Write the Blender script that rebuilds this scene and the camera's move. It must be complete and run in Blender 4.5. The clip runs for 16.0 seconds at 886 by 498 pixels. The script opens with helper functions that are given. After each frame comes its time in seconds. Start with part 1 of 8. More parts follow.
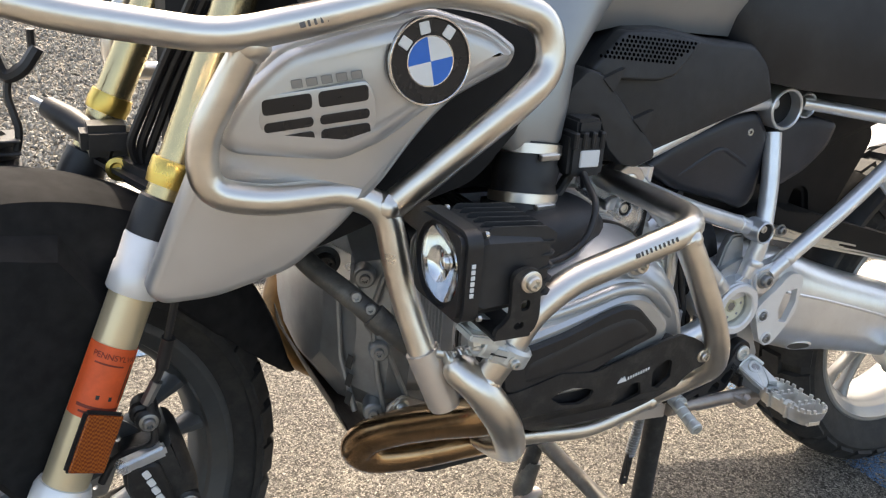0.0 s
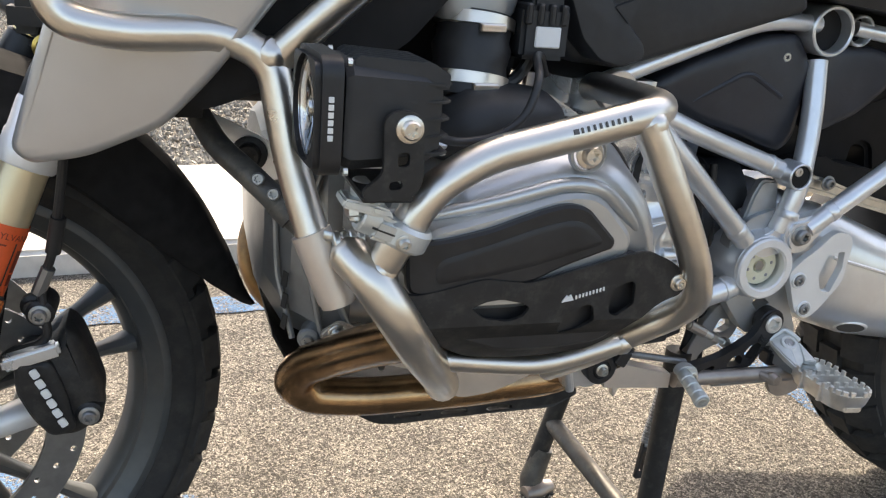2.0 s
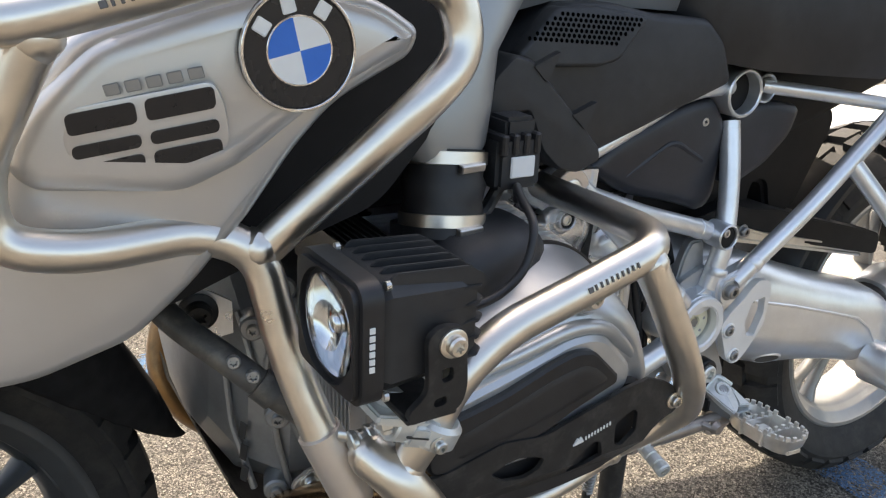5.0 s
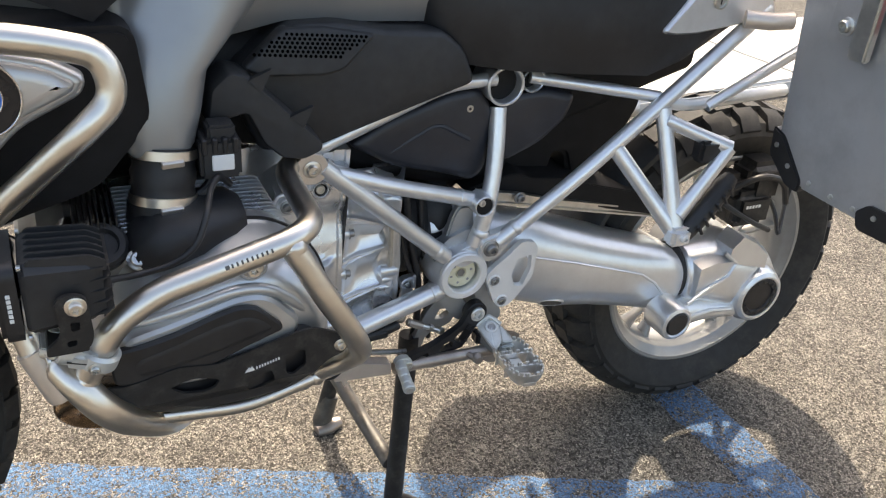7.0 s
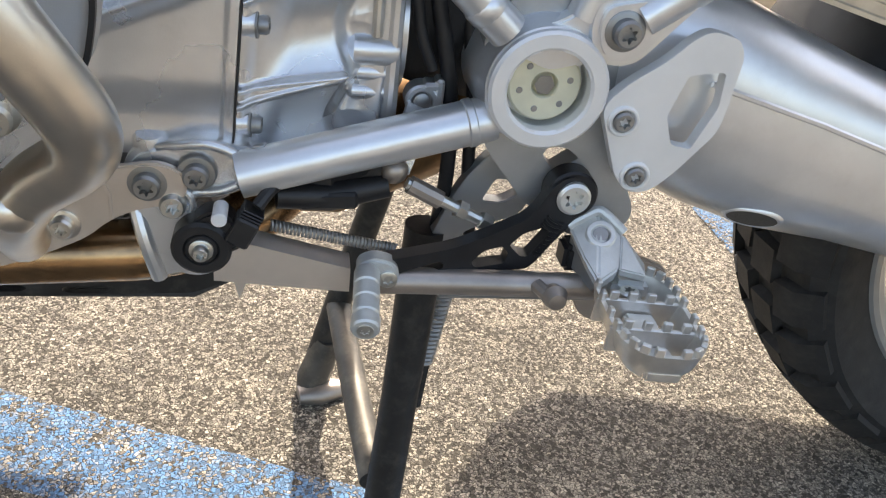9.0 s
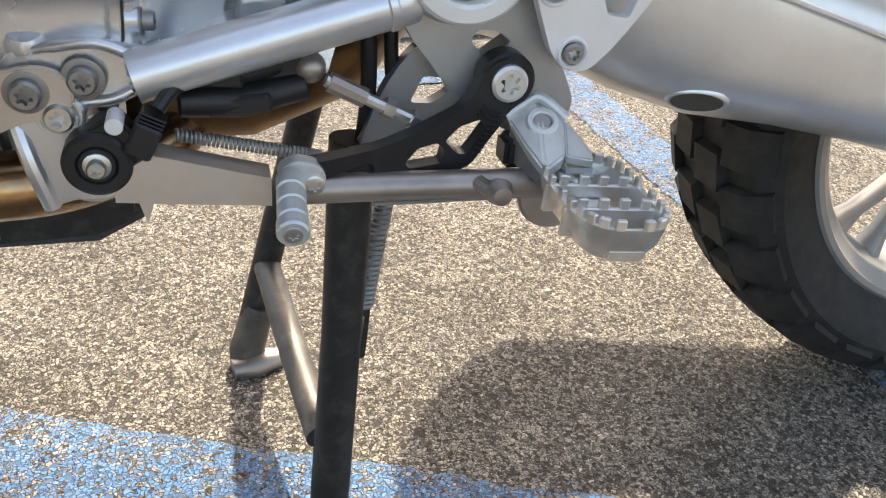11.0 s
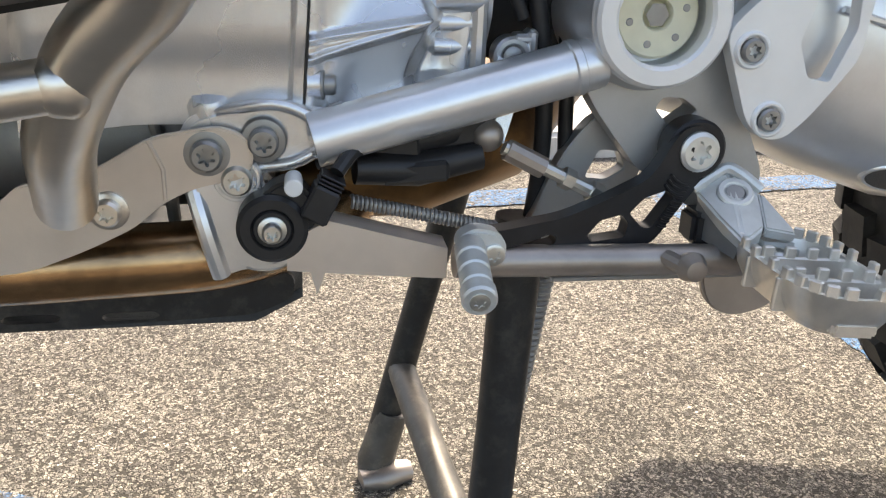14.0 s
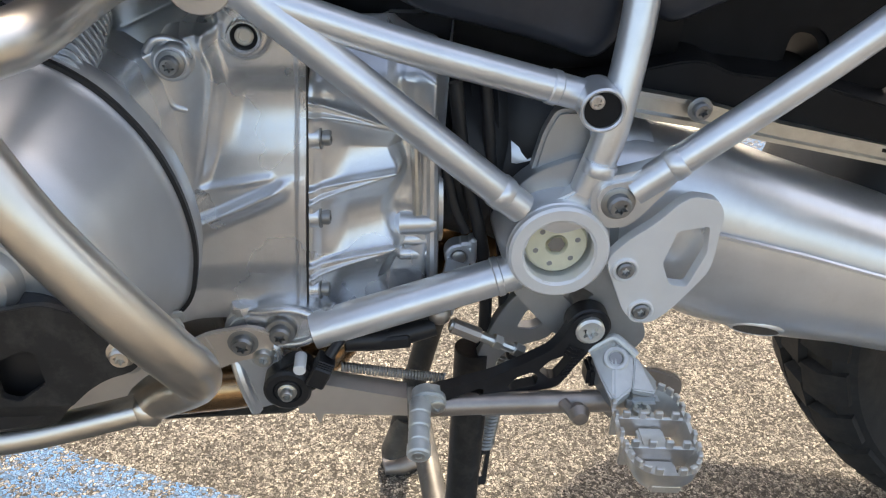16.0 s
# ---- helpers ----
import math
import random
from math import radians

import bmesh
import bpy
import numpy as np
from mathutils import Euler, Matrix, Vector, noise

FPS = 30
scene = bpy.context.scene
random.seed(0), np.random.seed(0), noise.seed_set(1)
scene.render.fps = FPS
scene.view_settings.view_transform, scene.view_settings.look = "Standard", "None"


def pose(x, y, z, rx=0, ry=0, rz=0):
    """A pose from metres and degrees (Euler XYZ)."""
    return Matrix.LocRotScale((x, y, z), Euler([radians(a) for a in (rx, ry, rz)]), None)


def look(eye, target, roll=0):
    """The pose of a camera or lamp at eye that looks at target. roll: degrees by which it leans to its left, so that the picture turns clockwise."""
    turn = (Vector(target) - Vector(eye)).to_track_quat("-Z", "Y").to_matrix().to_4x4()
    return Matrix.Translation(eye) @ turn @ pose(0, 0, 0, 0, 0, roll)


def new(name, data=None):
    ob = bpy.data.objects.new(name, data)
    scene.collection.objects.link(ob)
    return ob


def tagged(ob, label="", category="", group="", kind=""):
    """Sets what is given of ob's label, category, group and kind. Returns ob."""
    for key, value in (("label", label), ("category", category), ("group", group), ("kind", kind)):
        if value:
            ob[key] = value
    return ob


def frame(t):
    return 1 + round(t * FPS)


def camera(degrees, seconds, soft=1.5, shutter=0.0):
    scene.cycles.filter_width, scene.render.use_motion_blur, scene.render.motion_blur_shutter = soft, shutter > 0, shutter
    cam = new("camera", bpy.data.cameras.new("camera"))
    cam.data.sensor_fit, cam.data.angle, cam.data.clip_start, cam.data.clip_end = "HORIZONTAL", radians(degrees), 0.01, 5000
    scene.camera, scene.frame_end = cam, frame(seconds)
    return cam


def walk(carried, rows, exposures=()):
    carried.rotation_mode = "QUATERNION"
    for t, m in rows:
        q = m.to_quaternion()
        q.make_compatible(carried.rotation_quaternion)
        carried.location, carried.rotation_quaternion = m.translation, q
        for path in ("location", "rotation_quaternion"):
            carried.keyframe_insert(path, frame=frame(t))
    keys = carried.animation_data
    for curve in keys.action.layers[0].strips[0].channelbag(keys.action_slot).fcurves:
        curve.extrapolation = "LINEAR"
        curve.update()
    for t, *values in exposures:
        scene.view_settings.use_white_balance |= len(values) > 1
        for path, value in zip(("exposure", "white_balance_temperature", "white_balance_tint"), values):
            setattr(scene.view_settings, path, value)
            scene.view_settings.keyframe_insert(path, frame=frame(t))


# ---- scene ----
cam = camera(54.5, 16.0, soft=1.2)
PATH = [
    (0, (-0.892, -0.945, 0.962), (-0.026, 0.717, 0.264), 4.4),
    (0.5, (-0.771, -0.911, 0.868), (0.047, 0.769, 0.154), 5.2),
    (1, (-0.722, -0.946, 0.834), (-0.046, 0.796, 0.122), 5.0),
    (1.5, (-0.705, -0.952, 0.826), (-0.085, 0.818, 0.131), 4.7),
    (2, (-0.684, -0.946, 0.807), (-0.068, 0.847, 0.169), 4.9),
    (2.5, (-0.649, -0.908, 0.704), (-0.017, 0.921, 0.196), 5.0),
    (3, (-0.637, -0.901, 0.627), (0.006, 0.94, 0.184), 4.7),
    (3.5, (-0.652, -0.897, 0.652), (-0.01, 0.947, 0.219), 4.1),
    (4, (-0.736, -0.824, 0.778), (0.049, 0.948, 0.285), 3.5),
    (4.2, (-0.781, -0.788, 0.815), (0.139, 0.905, 0.279), 3.5),
    (6.3, (-0.76, -0.925, 1.096), (0.182, 0.598, 0.205), 2.7),
    (6.5, (-0.671, -1.005, 1.12), (0.203, 0.54, 0.197), 3.1),
    (7, (-0.524, -1.114, 1.137), (0.26, 0.452, 0.172), 4.9),
    (7.5, (-0.38, -1.007, 1.082), (0.249, 0.604, 0.078), 7.2),
    (8, (-0.275, -0.849, 0.978), (0.204, 0.766, -0.1), 9.0),
    (8.5, (-0.186, -0.703, 0.804), (0.173, 0.925, -0.301), 8.3),
    (9, (-0.155, -0.635, 0.669), (0.194, 1.047, -0.354), 7.5),
    (9.5, (-0.153, -0.609, 0.606), (0.245, 1.074, -0.4), 5.9),
    (10, (-0.159, -0.623, 0.597), (0.302, 1.043, -0.408), 5.3),
    (10.2, (-0.159, -0.631, 0.595), (0.335, 1.027, -0.409), 5.2),
    (12.3, (-0.128, -0.605, 0.568), (0.348, 1.111, -0.342), 2.9),
    (12.5, (-0.148, -0.604, 0.566), (0.258, 1.141, -0.323), 2.9),
    (13, (-0.185, -0.608, 0.553), (0.145, 1.166, -0.309), 2.8),
    (13.5, (-0.202, -0.602, 0.541), (0.115, 1.215, -0.235), 2.4),
    (14, (-0.195, -0.594, 0.531), (0.129, 1.246, -0.183), 2.3),
    (14.5, (-0.15, -0.586, 0.509), (0.244, 1.248, -0.183), 3.1),
    (15, (-0.147, -0.606, 0.541), (0.205, 1.231, -0.169), 2.3),
    (15.5, (-0.134, -0.645, 0.664), (0.082, 1.16, -0.169), 1.4),
    (16, (-0.127, -0.692, 0.818), (-0.003, 1.024, -0.203), 0.6),
]
walk(cam, [(t, look(eye, target, roll)) for t, eye, target, roll in PATH],
     exposures=((0.0, 1.57, 7800, 11), (4.2, 1.57, 7800, 11), (6.0, 1.47, 7800, 11), (7.5, 1.47, 7800, 11), (9.2, 1.66, 7800, 11), (14.8, 1.66, 7800, 11), (16.0, 1.60, 7800, 11)))

# ---- world and sun: hazy bright day, sun high behind the machine ----
SUN_SHIFT = (-0.25, -0.80)          # ground shadow offset per metre of height
_len = math.hypot(*SUN_SHIFT)
SUN_ELEV = math.atan2(1.0, _len)
world = bpy.data.worlds.new("sky")
scene.world = world
world.use_nodes = True
_wn = world.node_tree.nodes
_wl = world.node_tree.links
_sky = _wn.new("ShaderNodeTexSky")
_sky.sky_type = 'NISHITA'
_sky.sun_disc = False
_sky.sun_elevation = SUN_ELEV
_sky.sun_rotation = math.atan2(-SUN_SHIFT[0], -SUN_SHIFT[1])
_sky.air_density, _sky.dust_density, _sky.ozone_density = 1.0, 3.5, 1.0
_bg = _wn["Background"]
_bg.inputs["Strength"].default_value = 0.15
_wl.new(_sky.outputs[0], _bg.inputs["Color"])
_sun = bpy.data.lights.new("sun", 'SUN')
_sun.energy, _sun.angle, _sun.color = 2.6, radians(1.2), (1.0, 0.955, 0.89)
_sun_ob = new("sun", _sun)
_sun_ob.matrix_world = look((-SUN_SHIFT[0] * 10, -SUN_SHIFT[1] * 10, 10), (0, 0, 0))

# ---- materials ----
def material(name, base, rough=0.5, metal=0.0, vary=0.12, scale=40.0, bump=0.0, bump_scale=300.0,
             dirt=None, dirt_amount=0.0, dirt_scale=12.0, coat=0.0, rough_vary=0.12, spec=0.5, stretch=(1, 1, 1)):
    """Principled surface with colour variation at two scales, uneven gloss, optional dirt and fine relief."""
    m = bpy.data.materials.new(name)
    m.use_nodes = True
    nt = m.node_tree
    n, l = nt.nodes, nt.links
    b = n["Principled BSDF"]
    tc = n.new("ShaderNodeTexCoord")
    mp = n.new("ShaderNodeMapping")
    mp.inputs["Scale"].default_value = stretch
    l.new(tc.outputs["Object"], mp.inputs["Vector"])
    nz = n.new("ShaderNodeTexNoise")
    nz.inputs["Scale"].default_value, nz.inputs["Detail"].default_value = scale, 6
    l.new(mp.outputs[0], nz.inputs["Vector"])
    ramp = n.new("ShaderNodeValToRGB")
    lo = [max(0, c * (1 - vary)) for c in base]
    hi = [min(1, c * (1 + vary)) for c in base]
    ramp.color_ramp.elements[0].position, ramp.color_ramp.elements[1].position = 0.3, 0.7
    ramp.color_ramp.elements[0].color, ramp.color_ramp.elements[1].color = (*lo, 1), (*hi, 1)
    l.new(nz.outputs["Fac"], ramp.inputs[0])
    col = ramp.outputs[0]
    if dirt:
        dn = n.new("ShaderNodeTexNoise")
        dn.inputs["Scale"].default_value, dn.inputs["Detail"].default_value, dn.inputs["Roughness"].default_value = dirt_scale, 8, 0.7
        l.new(tc.outputs["Object"], dn.inputs["Vector"])
        dr = n.new("ShaderNodeMapRange")
        dr.inputs["From Min"].default_value, dr.inputs["From Max"].default_value = 0.48, 0.72
        dr.inputs["To Max"].default_value = dirt_amount
        l.new(dn.outputs["Fac"], dr.inputs["Value"])
        mx = n.new("ShaderNodeMix")
        mx.data_type = 'RGBA'
        l.new(dr.outputs[0], mx.inputs["Factor"])
        l.new(col, mx.inputs["A"])
        mx.inputs["B"].default_value = (*dirt, 1)
        col = mx.outputs["Result"]
    l.new(col, b.inputs["Base Color"])
    rn = n.new("ShaderNodeTexNoise")
    rn.inputs["Scale"].default_value, rn.inputs["Detail"].default_value = scale * 0.35, 4
    l.new(mp.outputs[0], rn.inputs["Vector"])
    rr = n.new("ShaderNodeMapRange")
    rr.inputs["To Min"].default_value, rr.inputs["To Max"].default_value = max(0.03, rough - rough_vary), min(1, rough + rough_vary)
    l.new(rn.outputs["Fac"], rr.inputs["Value"])
    l.new(rr.outputs[0], b.inputs["Roughness"])
    b.inputs["Metallic"].default_value = metal
    b.inputs["Coat Weight"].default_value = coat
    b.inputs["Specular IOR Level"].default_value = spec
    if bump:
        bn = n.new("ShaderNodeTexNoise")
        bn.inputs["Scale"].default_value, bn.inputs["Detail"].default_value = bump_scale, 3
        l.new(mp.outputs[0], bn.inputs["Vector"])
        bp = n.new("ShaderNodeBump")
        bp.inputs["Strength"].default_value, bp.inputs["Distance"].default_value = bump, 0.001
        l.new(bn.outputs["Fac"], bp.inputs["Height"])
        l.new(bp.outputs[0], b.inputs["Normal"])
    return m


STEEL = material("brushed_stainless", (0.76, 0.71, 0.64), 0.31, 1.0, 0.06, 60, 0.05, 900, rough_vary=0.08, stretch=(0.4, 1, 1))
STEEL_DULL = material("dull_stainless_plate", (0.68, 0.605, 0.535), 0.42, 0.70, 0.08, 30, 0.06, 700)
SILVER = material("silver_frame_paint", (0.79, 0.805, 0.82), 0.30, 0.74, 0.05, 25, 0.05, 900, rough_vary=0.045, dirt=(0.40, 0.38, 0.35), dirt_amount=0.2)
CAST = material("cast_aluminium", (0.75, 0.765, 0.78), 0.28, 0.78, 0.05, 30, 0.12, 1200, rough_vary=0.045, dirt=(0.34, 0.33, 0.31), dirt_amount=0.3)
CAST_SATIN = material("satin_head_casting", (0.57, 0.585, 0.595), 0.34, 0.75, 0.05, 30, 0.10, 1200, rough_vary=0.04)
# silver frame paint again, its colour darkened for castings that sit in shade
FRAME_SHADED = material("shaded_silver_frame_casting", (0.46, 0.475, 0.485), 0.42, 0.7, 0.07, 25, 0.08, 900, dirt=(0.25, 0.24, 0.22), dirt_amount=0.3, rough_vary=0.05)
CAST_DARK = material("dull_cast_aluminium", (0.31, 0.32, 0.325), 0.42, 0.7, 0.10, 30, 0.15, 1200, dirt=(0.17, 0.16, 0.15), dirt_amount=0.4)
MACHINED = material("machined_aluminium", (0.74, 0.74, 0.71), 0.38, 0.75, 0.06, 60, 0.05, 900)
ALU_PEG = material("bare_footpeg_aluminium", (0.80, 0.77, 0.72), 0.32, 0.85, 0.1, 80, 0.1, 900)
GREY_PAINT = material("matt_grey_metallic_paint", (0.57, 0.562, 0.55), 0.34, 0.65, 0.03, 20, 0.02, 1500, rough_vary=0.05)
GREY_TANK = material("granite_grey_paint", (0.31, 0.32, 0.325), 0.36, 0.6, 0.04, 20, 0.02, 1500, rough_vary=0.06)
WHITE_ALU = material("pale_silver_collar", (0.84, 0.845, 0.84), 0.38, 0.35, 0.04, 30)
BLACK = material("satin_black_plastic", (0.015, 0.015, 0.0165), 0.45, 0.0, 0.25, 60, 0.08, 1500, dirt=(0.07, 0.066, 0.06), dirt_amount=0.2)
BLACK_ROUGH = material("grained_black_plastic", (0.020, 0.021, 0.023), 0.52, 0.0, 0.2, 60, 0.25, 1800, dirt=(0.06, 0.057, 0.052), dirt_amount=0.2)
MUD_BLACK = material("smooth_black_mudguard_plastic", (0.022, 0.022, 0.0225), 0.72, 0.0, 0.2, 60, 0.1, 1500, dirt=(0.025, 0.024, 0.023), dirt_amount=0.1, spec=0.03)
BLUE_BLACK = material("blue_black_side_panel", (0.021, 0.0235, 0.031), 0.38, 0.0, 0.12, 40, 0.1, 1500, dirt=(0.10, 0.10, 0.11), dirt_amount=0.2)
BLACK_COAT = material("powder_coated_black_metal", (0.0135, 0.0135, 0.014), 0.5, 0.0, 0.3, 70, 0.15, 1500, dirt=(0.22, 0.20, 0.17), dirt_amount=0.18, dirt_scale=60)
# near-black for inner parts; also painted as shade in the tube sockets
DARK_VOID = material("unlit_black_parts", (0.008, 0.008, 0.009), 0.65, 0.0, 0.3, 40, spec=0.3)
HOLE_SHADE = material("black_hole_shade", (0.002, 0.002, 0.002), 0.9, 0.0, 0.2, 40, spec=0.0)
SEAT_MAT = material("black_seat_vinyl", (0.0125, 0.013, 0.015), 0.46, 0.0, 0.15, 60, 0.3, 900, dirt=(0.10, 0.10, 0.10), dirt_amount=0.15)
RUBBER = material("tyre_rubber", (0.020, 0.0196, 0.0194), 0.72, 0.0, 0.25, 50, 0.25, 500, dirt=(0.12, 0.108, 0.09), dirt_amount=0.30, dirt_scale=18)
GOLD = material("champagne_anodised_tube", (0.62, 0.49, 0.27), 0.26, 0.9, 0.06, 30, rough_vary=0.06)
GOLD_PALE = material("pale_champagne_fork_tube", (0.72, 0.61, 0.41), 0.32, 0.55, 0.05, 25, rough_vary=0.06)
BRASS = material("gold_fitting", (0.75, 0.52, 0.14), 0.3, 0.95, 0.06, 60)
CREAM = material("cream_bearing_plug", (0.72, 0.69, 0.52), 0.5, 0.15, 0.08, 60)
ZINC = material("zinc_plated_steel", (0.66, 0.66, 0.63), 0.32, 0.95, 0.08, 90)
GUNMETAL = material("dark_steel_bolt", (0.34, 0.34, 0.335), 0.4, 0.85, 0.1, 90)
ANOD_BLACK = material("black_anodised_lever", (0.020, 0.020, 0.022), 0.38, 0.3, 0.2, 60)
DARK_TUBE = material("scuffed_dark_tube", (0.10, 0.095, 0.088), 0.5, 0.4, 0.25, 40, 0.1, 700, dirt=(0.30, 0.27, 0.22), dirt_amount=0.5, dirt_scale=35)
STAND_TI = material("bronze_grey_stand_tube", (0.42, 0.375, 0.34), 0.42, 0.8, 0.1, 40, 0.08, 800, dirt=(0.2, 0.18, 0.16), dirt_amount=0.4)
CHROME = material("chrome_reflector", (0.86, 0.86, 0.86), 0.08, 1.0, 0.02, 40, rough_vary=0.03)
BADGE_BLACK = material("badge_black", (0.014, 0.014, 0.016), 0.25, 0.0, 0.1, 60)
BADGE_BLUE = material("badge_blue", (0.02, 0.16, 0.60), 0.3, 0.0, 0.05, 60)
BADGE_WHITE = material("badge_white", (0.78, 0.79, 0.78), 0.35, 0.0, 0.03, 60)
STICKER = material("orange_red_sticker", (0.80, 0.115, 0.03), 0.5, 0.0, 0.08, 120)
STICKER_DARK = material("dark_red_print", (0.22, 0.03, 0.015), 0.5, 0.0, 0.1, 120)
PRINT_BLACK = material("black_print", (0.03, 0.03, 0.03), 0.5, 0.0, 0.1, 90)
PRINT_GREY = material("faded_dark_print", (0.10, 0.095, 0.09), 0.5, 0.0, 0.1, 90)
PRINT_WHITE = material("white_print", (0.78, 0.78, 0.76), 0.5, 0.0, 0.03, 90)
RED = material("red_reflector", (0.62, 0.02, 0.015), 0.3, 0.0, 0.1, 90)
WHITE_PLASTIC = material("white_plastic", (0.8, 0.8, 0.79), 0.4, 0.0, 0.03, 60)
PANNIER_ALU = material("sheet_aluminium_case", (0.56, 0.565, 0.57), 0.42, 0.7, 0.06, 14, 0.05, 600, dirt=(0.22, 0.22, 0.22), dirt_amount=0.3, dirt_scale=8)
RIM_GREY = material("grey_wheel_casting", (0.105, 0.114, 0.120), 0.45, 0.5, 0.08, 40, 0.05, 900, dirt=(0.2, 0.18, 0.15), dirt_amount=0.3)
RIM_SILVER = material("silver_wheel_casting", (0.36, 0.36, 0.35), 0.42, 0.5, 0.05, 30, 0.04, 900, dirt=(0.25, 0.22, 0.18), dirt_amount=0.3)
BRACKET_ALU = material("bare_bracket_aluminium", (0.66, 0.68, 0.67), 0.42, 0.6, 0.08, 60, 0.12, 900, dirt=(0.4, 0.4, 0.38), dirt_amount=0.3, dirt_scale=40)


def exhaust_material():
    """Heat-tinted header: gold to brown film with grime spots."""
    m = material("heat_tinted_header", (0.50, 0.315, 0.17), 0.24, 1.0, 0.16, 14, 0.04, 500,
                 dirt=(0.07, 0.045, 0.035), dirt_amount=0.7, dirt_scale=30, rough_vary=0.1)
    return m


EXHAUST = exhaust_material()
EXHAUST_DULL = material("brown_heat_tinted_collector", (0.20, 0.115, 0.05), 0.34, 0.9, 0.4, 16, 0.06, 500, dirt=(0.05, 0.035, 0.025), dirt_amount=0.8, dirt_scale=20)


def orange_reflector_material():
    m = bpy.data.materials.new("amber_reflector")
    m.use_nodes = True
    n, l = m.node_tree.nodes, m.node_tree.links
    b = n["Principled BSDF"]
    tc = n.new("ShaderNodeTexCoord")
    ck = n.new("ShaderNodeTexChecker")
    ck.inputs["Scale"].default_value = 420
    ck.inputs["Color1"].default_value, ck.inputs["Color2"].default_value = (0.40, 0.10, 0.015, 1), (0.22, 0.045, 0.01, 1)
    l.new(tc.outputs["Object"], ck.inputs["Vector"])
    l.new(ck.outputs["Color"], b.inputs["Base Color"])
    b.inputs["Roughness"].default_value = 0.25
    return m


AMBER = orange_reflector_material()


def glass_material():
    m = bpy.data.materials.new("lamp_glass")
    m.use_nodes = True
    b = m.node_tree.nodes["Principled BSDF"]
    b.inputs["Base Color"].default_value = (0.95, 0.97, 0.97, 1)
    b.inputs["Roughness"].default_value = 0.02
    b.inputs["Transmission Weight"].default_value = 1.0
    b.inputs["IOR"].default_value = 1.45
    return m


GLASS = glass_material()


def aggregate_nodes(nt, vec):
    """Weathered asphalt: stones of 4 to 9 mm in tan, grey and pale buff between dark binder. Returns colour, height."""
    n, l = nt.nodes, nt.links
    warp = n.new("ShaderNodeTexNoise")
    warp.inputs["Scale"].default_value, warp.inputs["Detail"].default_value = 130, 2
    l.new(vec, warp.inputs["Vector"])
    wadd = n.new("ShaderNodeMix")
    wadd.data_type = 'VECTOR'
    wadd.inputs["Factor"].default_value = 0.0085
    l.new(vec, wadd.inputs["A"])
    l.new(warp.outputs["Color"], wadd.inputs["B"])
    v1 = n.new("ShaderNodeTexVoronoi")
    v1.inputs["Scale"].default_value = 255
    l.new(wadd.outputs["Result"], v1.inputs["Vector"])
    v2 = n.new("ShaderNodeTexVoronoi")
    v2.feature = 'DISTANCE_TO_EDGE'
    v2.inputs["Scale"].default_value = 255
    l.new(wadd.outputs["Result"], v2.inputs["Vector"])
    sep = n.new("ShaderNodeSeparateColor")
    l.new(v1.outputs["Color"], sep.inputs[0])
    stones = n.new("ShaderNodeValToRGB")
    e = stones.color_ramp.elements
    e[0].position, e[0].color = 0.0, (0.085, 0.078, 0.068, 1)
    e[1].position, e[1].color = 1.0, (0.50, 0.455, 0.375, 1)
    for p, c in ((0.2, (0.172, 0.160, 0.142, 1)), (0.5, (0.255, 0.235, 0.203, 1)), (0.78, (0.325, 0.298, 0.251, 1)), (0.94, (0.375, 0.340, 0.282, 1))):
        el = e.new(p)
        el.color = c
    l.new(sep.outputs[0], stones.inputs[0])
    edge = n.new("ShaderNodeMapRange")
    edge.inputs["From Max"].default_value = 0.13
    edge.inputs["To Min"].default_value = 0.0
    l.new(v2.outputs["Distance"], edge.inputs["Value"])
    # some stones sit low: the dark binder covers them
    low = n.new("ShaderNodeMapRange")
    low.inputs["From Min"].default_value, low.inputs["From Max"].default_value = 0.12, 0.3
    l.new(sep.outputs[1], low.inputs["Value"])
    mul = n.new("ShaderNodeMath")
    mul.operation = 'MULTIPLY'
    l.new(edge.outputs[0], mul.inputs[0])
    l.new(low.outputs[0], mul.inputs[1])
    mix = n.new("ShaderNodeMix")
    mix.data_type = 'RGBA'
    mix.inputs["A"].default_value = (0.055, 0.049, 0.041, 1)
    l.new(mul.outputs[0], mix.inputs["Factor"])
    l.new(stones.outputs[0], mix.inputs["B"])
    big = n.new("ShaderNodeTexNoise")
    big.inputs["Scale"].default_value, big.inputs["Detail"].default_value = 7, 5
    l.new(vec, big.inputs["Vector"])
    br = n.new("ShaderNodeMapRange")
    br.inputs["From Min"].default_value, br.inputs["From Max"].default_value = 0.3, 0.7
    br.inputs["To Min"].default_value, br.inputs["To Max"].default_value = 0.82, 1.18
    l.new(big.outputs["Fac"], br.inputs["Value"])
    sc = n.new("ShaderNodeMix")
    sc.data_type, sc.blend_type = 'RGBA', 'MULTIPLY'
    sc.inputs["Factor"].default_value = 1.0
    l.new(mix.outputs["Result"], sc.inputs["A"])
    fine = n.new("ShaderNodeTexNoise")
    fine.inputs["Scale"].default_value, fine.inputs["Detail"].default_value = 620, 2
    l.new(vec, fine.inputs["Vector"])
    fr = n.new("ShaderNodeMapRange")
    fr.inputs["From Min"].default_value, fr.inputs["From Max"].default_value = 0.32, 0.68
    fr.inputs["To Min"].default_value, fr.inputs["To Max"].default_value = 0.58, 1.42
    l.new(fine.outputs["Fac"], fr.inputs["Value"])
    mid = n.new("ShaderNodeTexNoise")
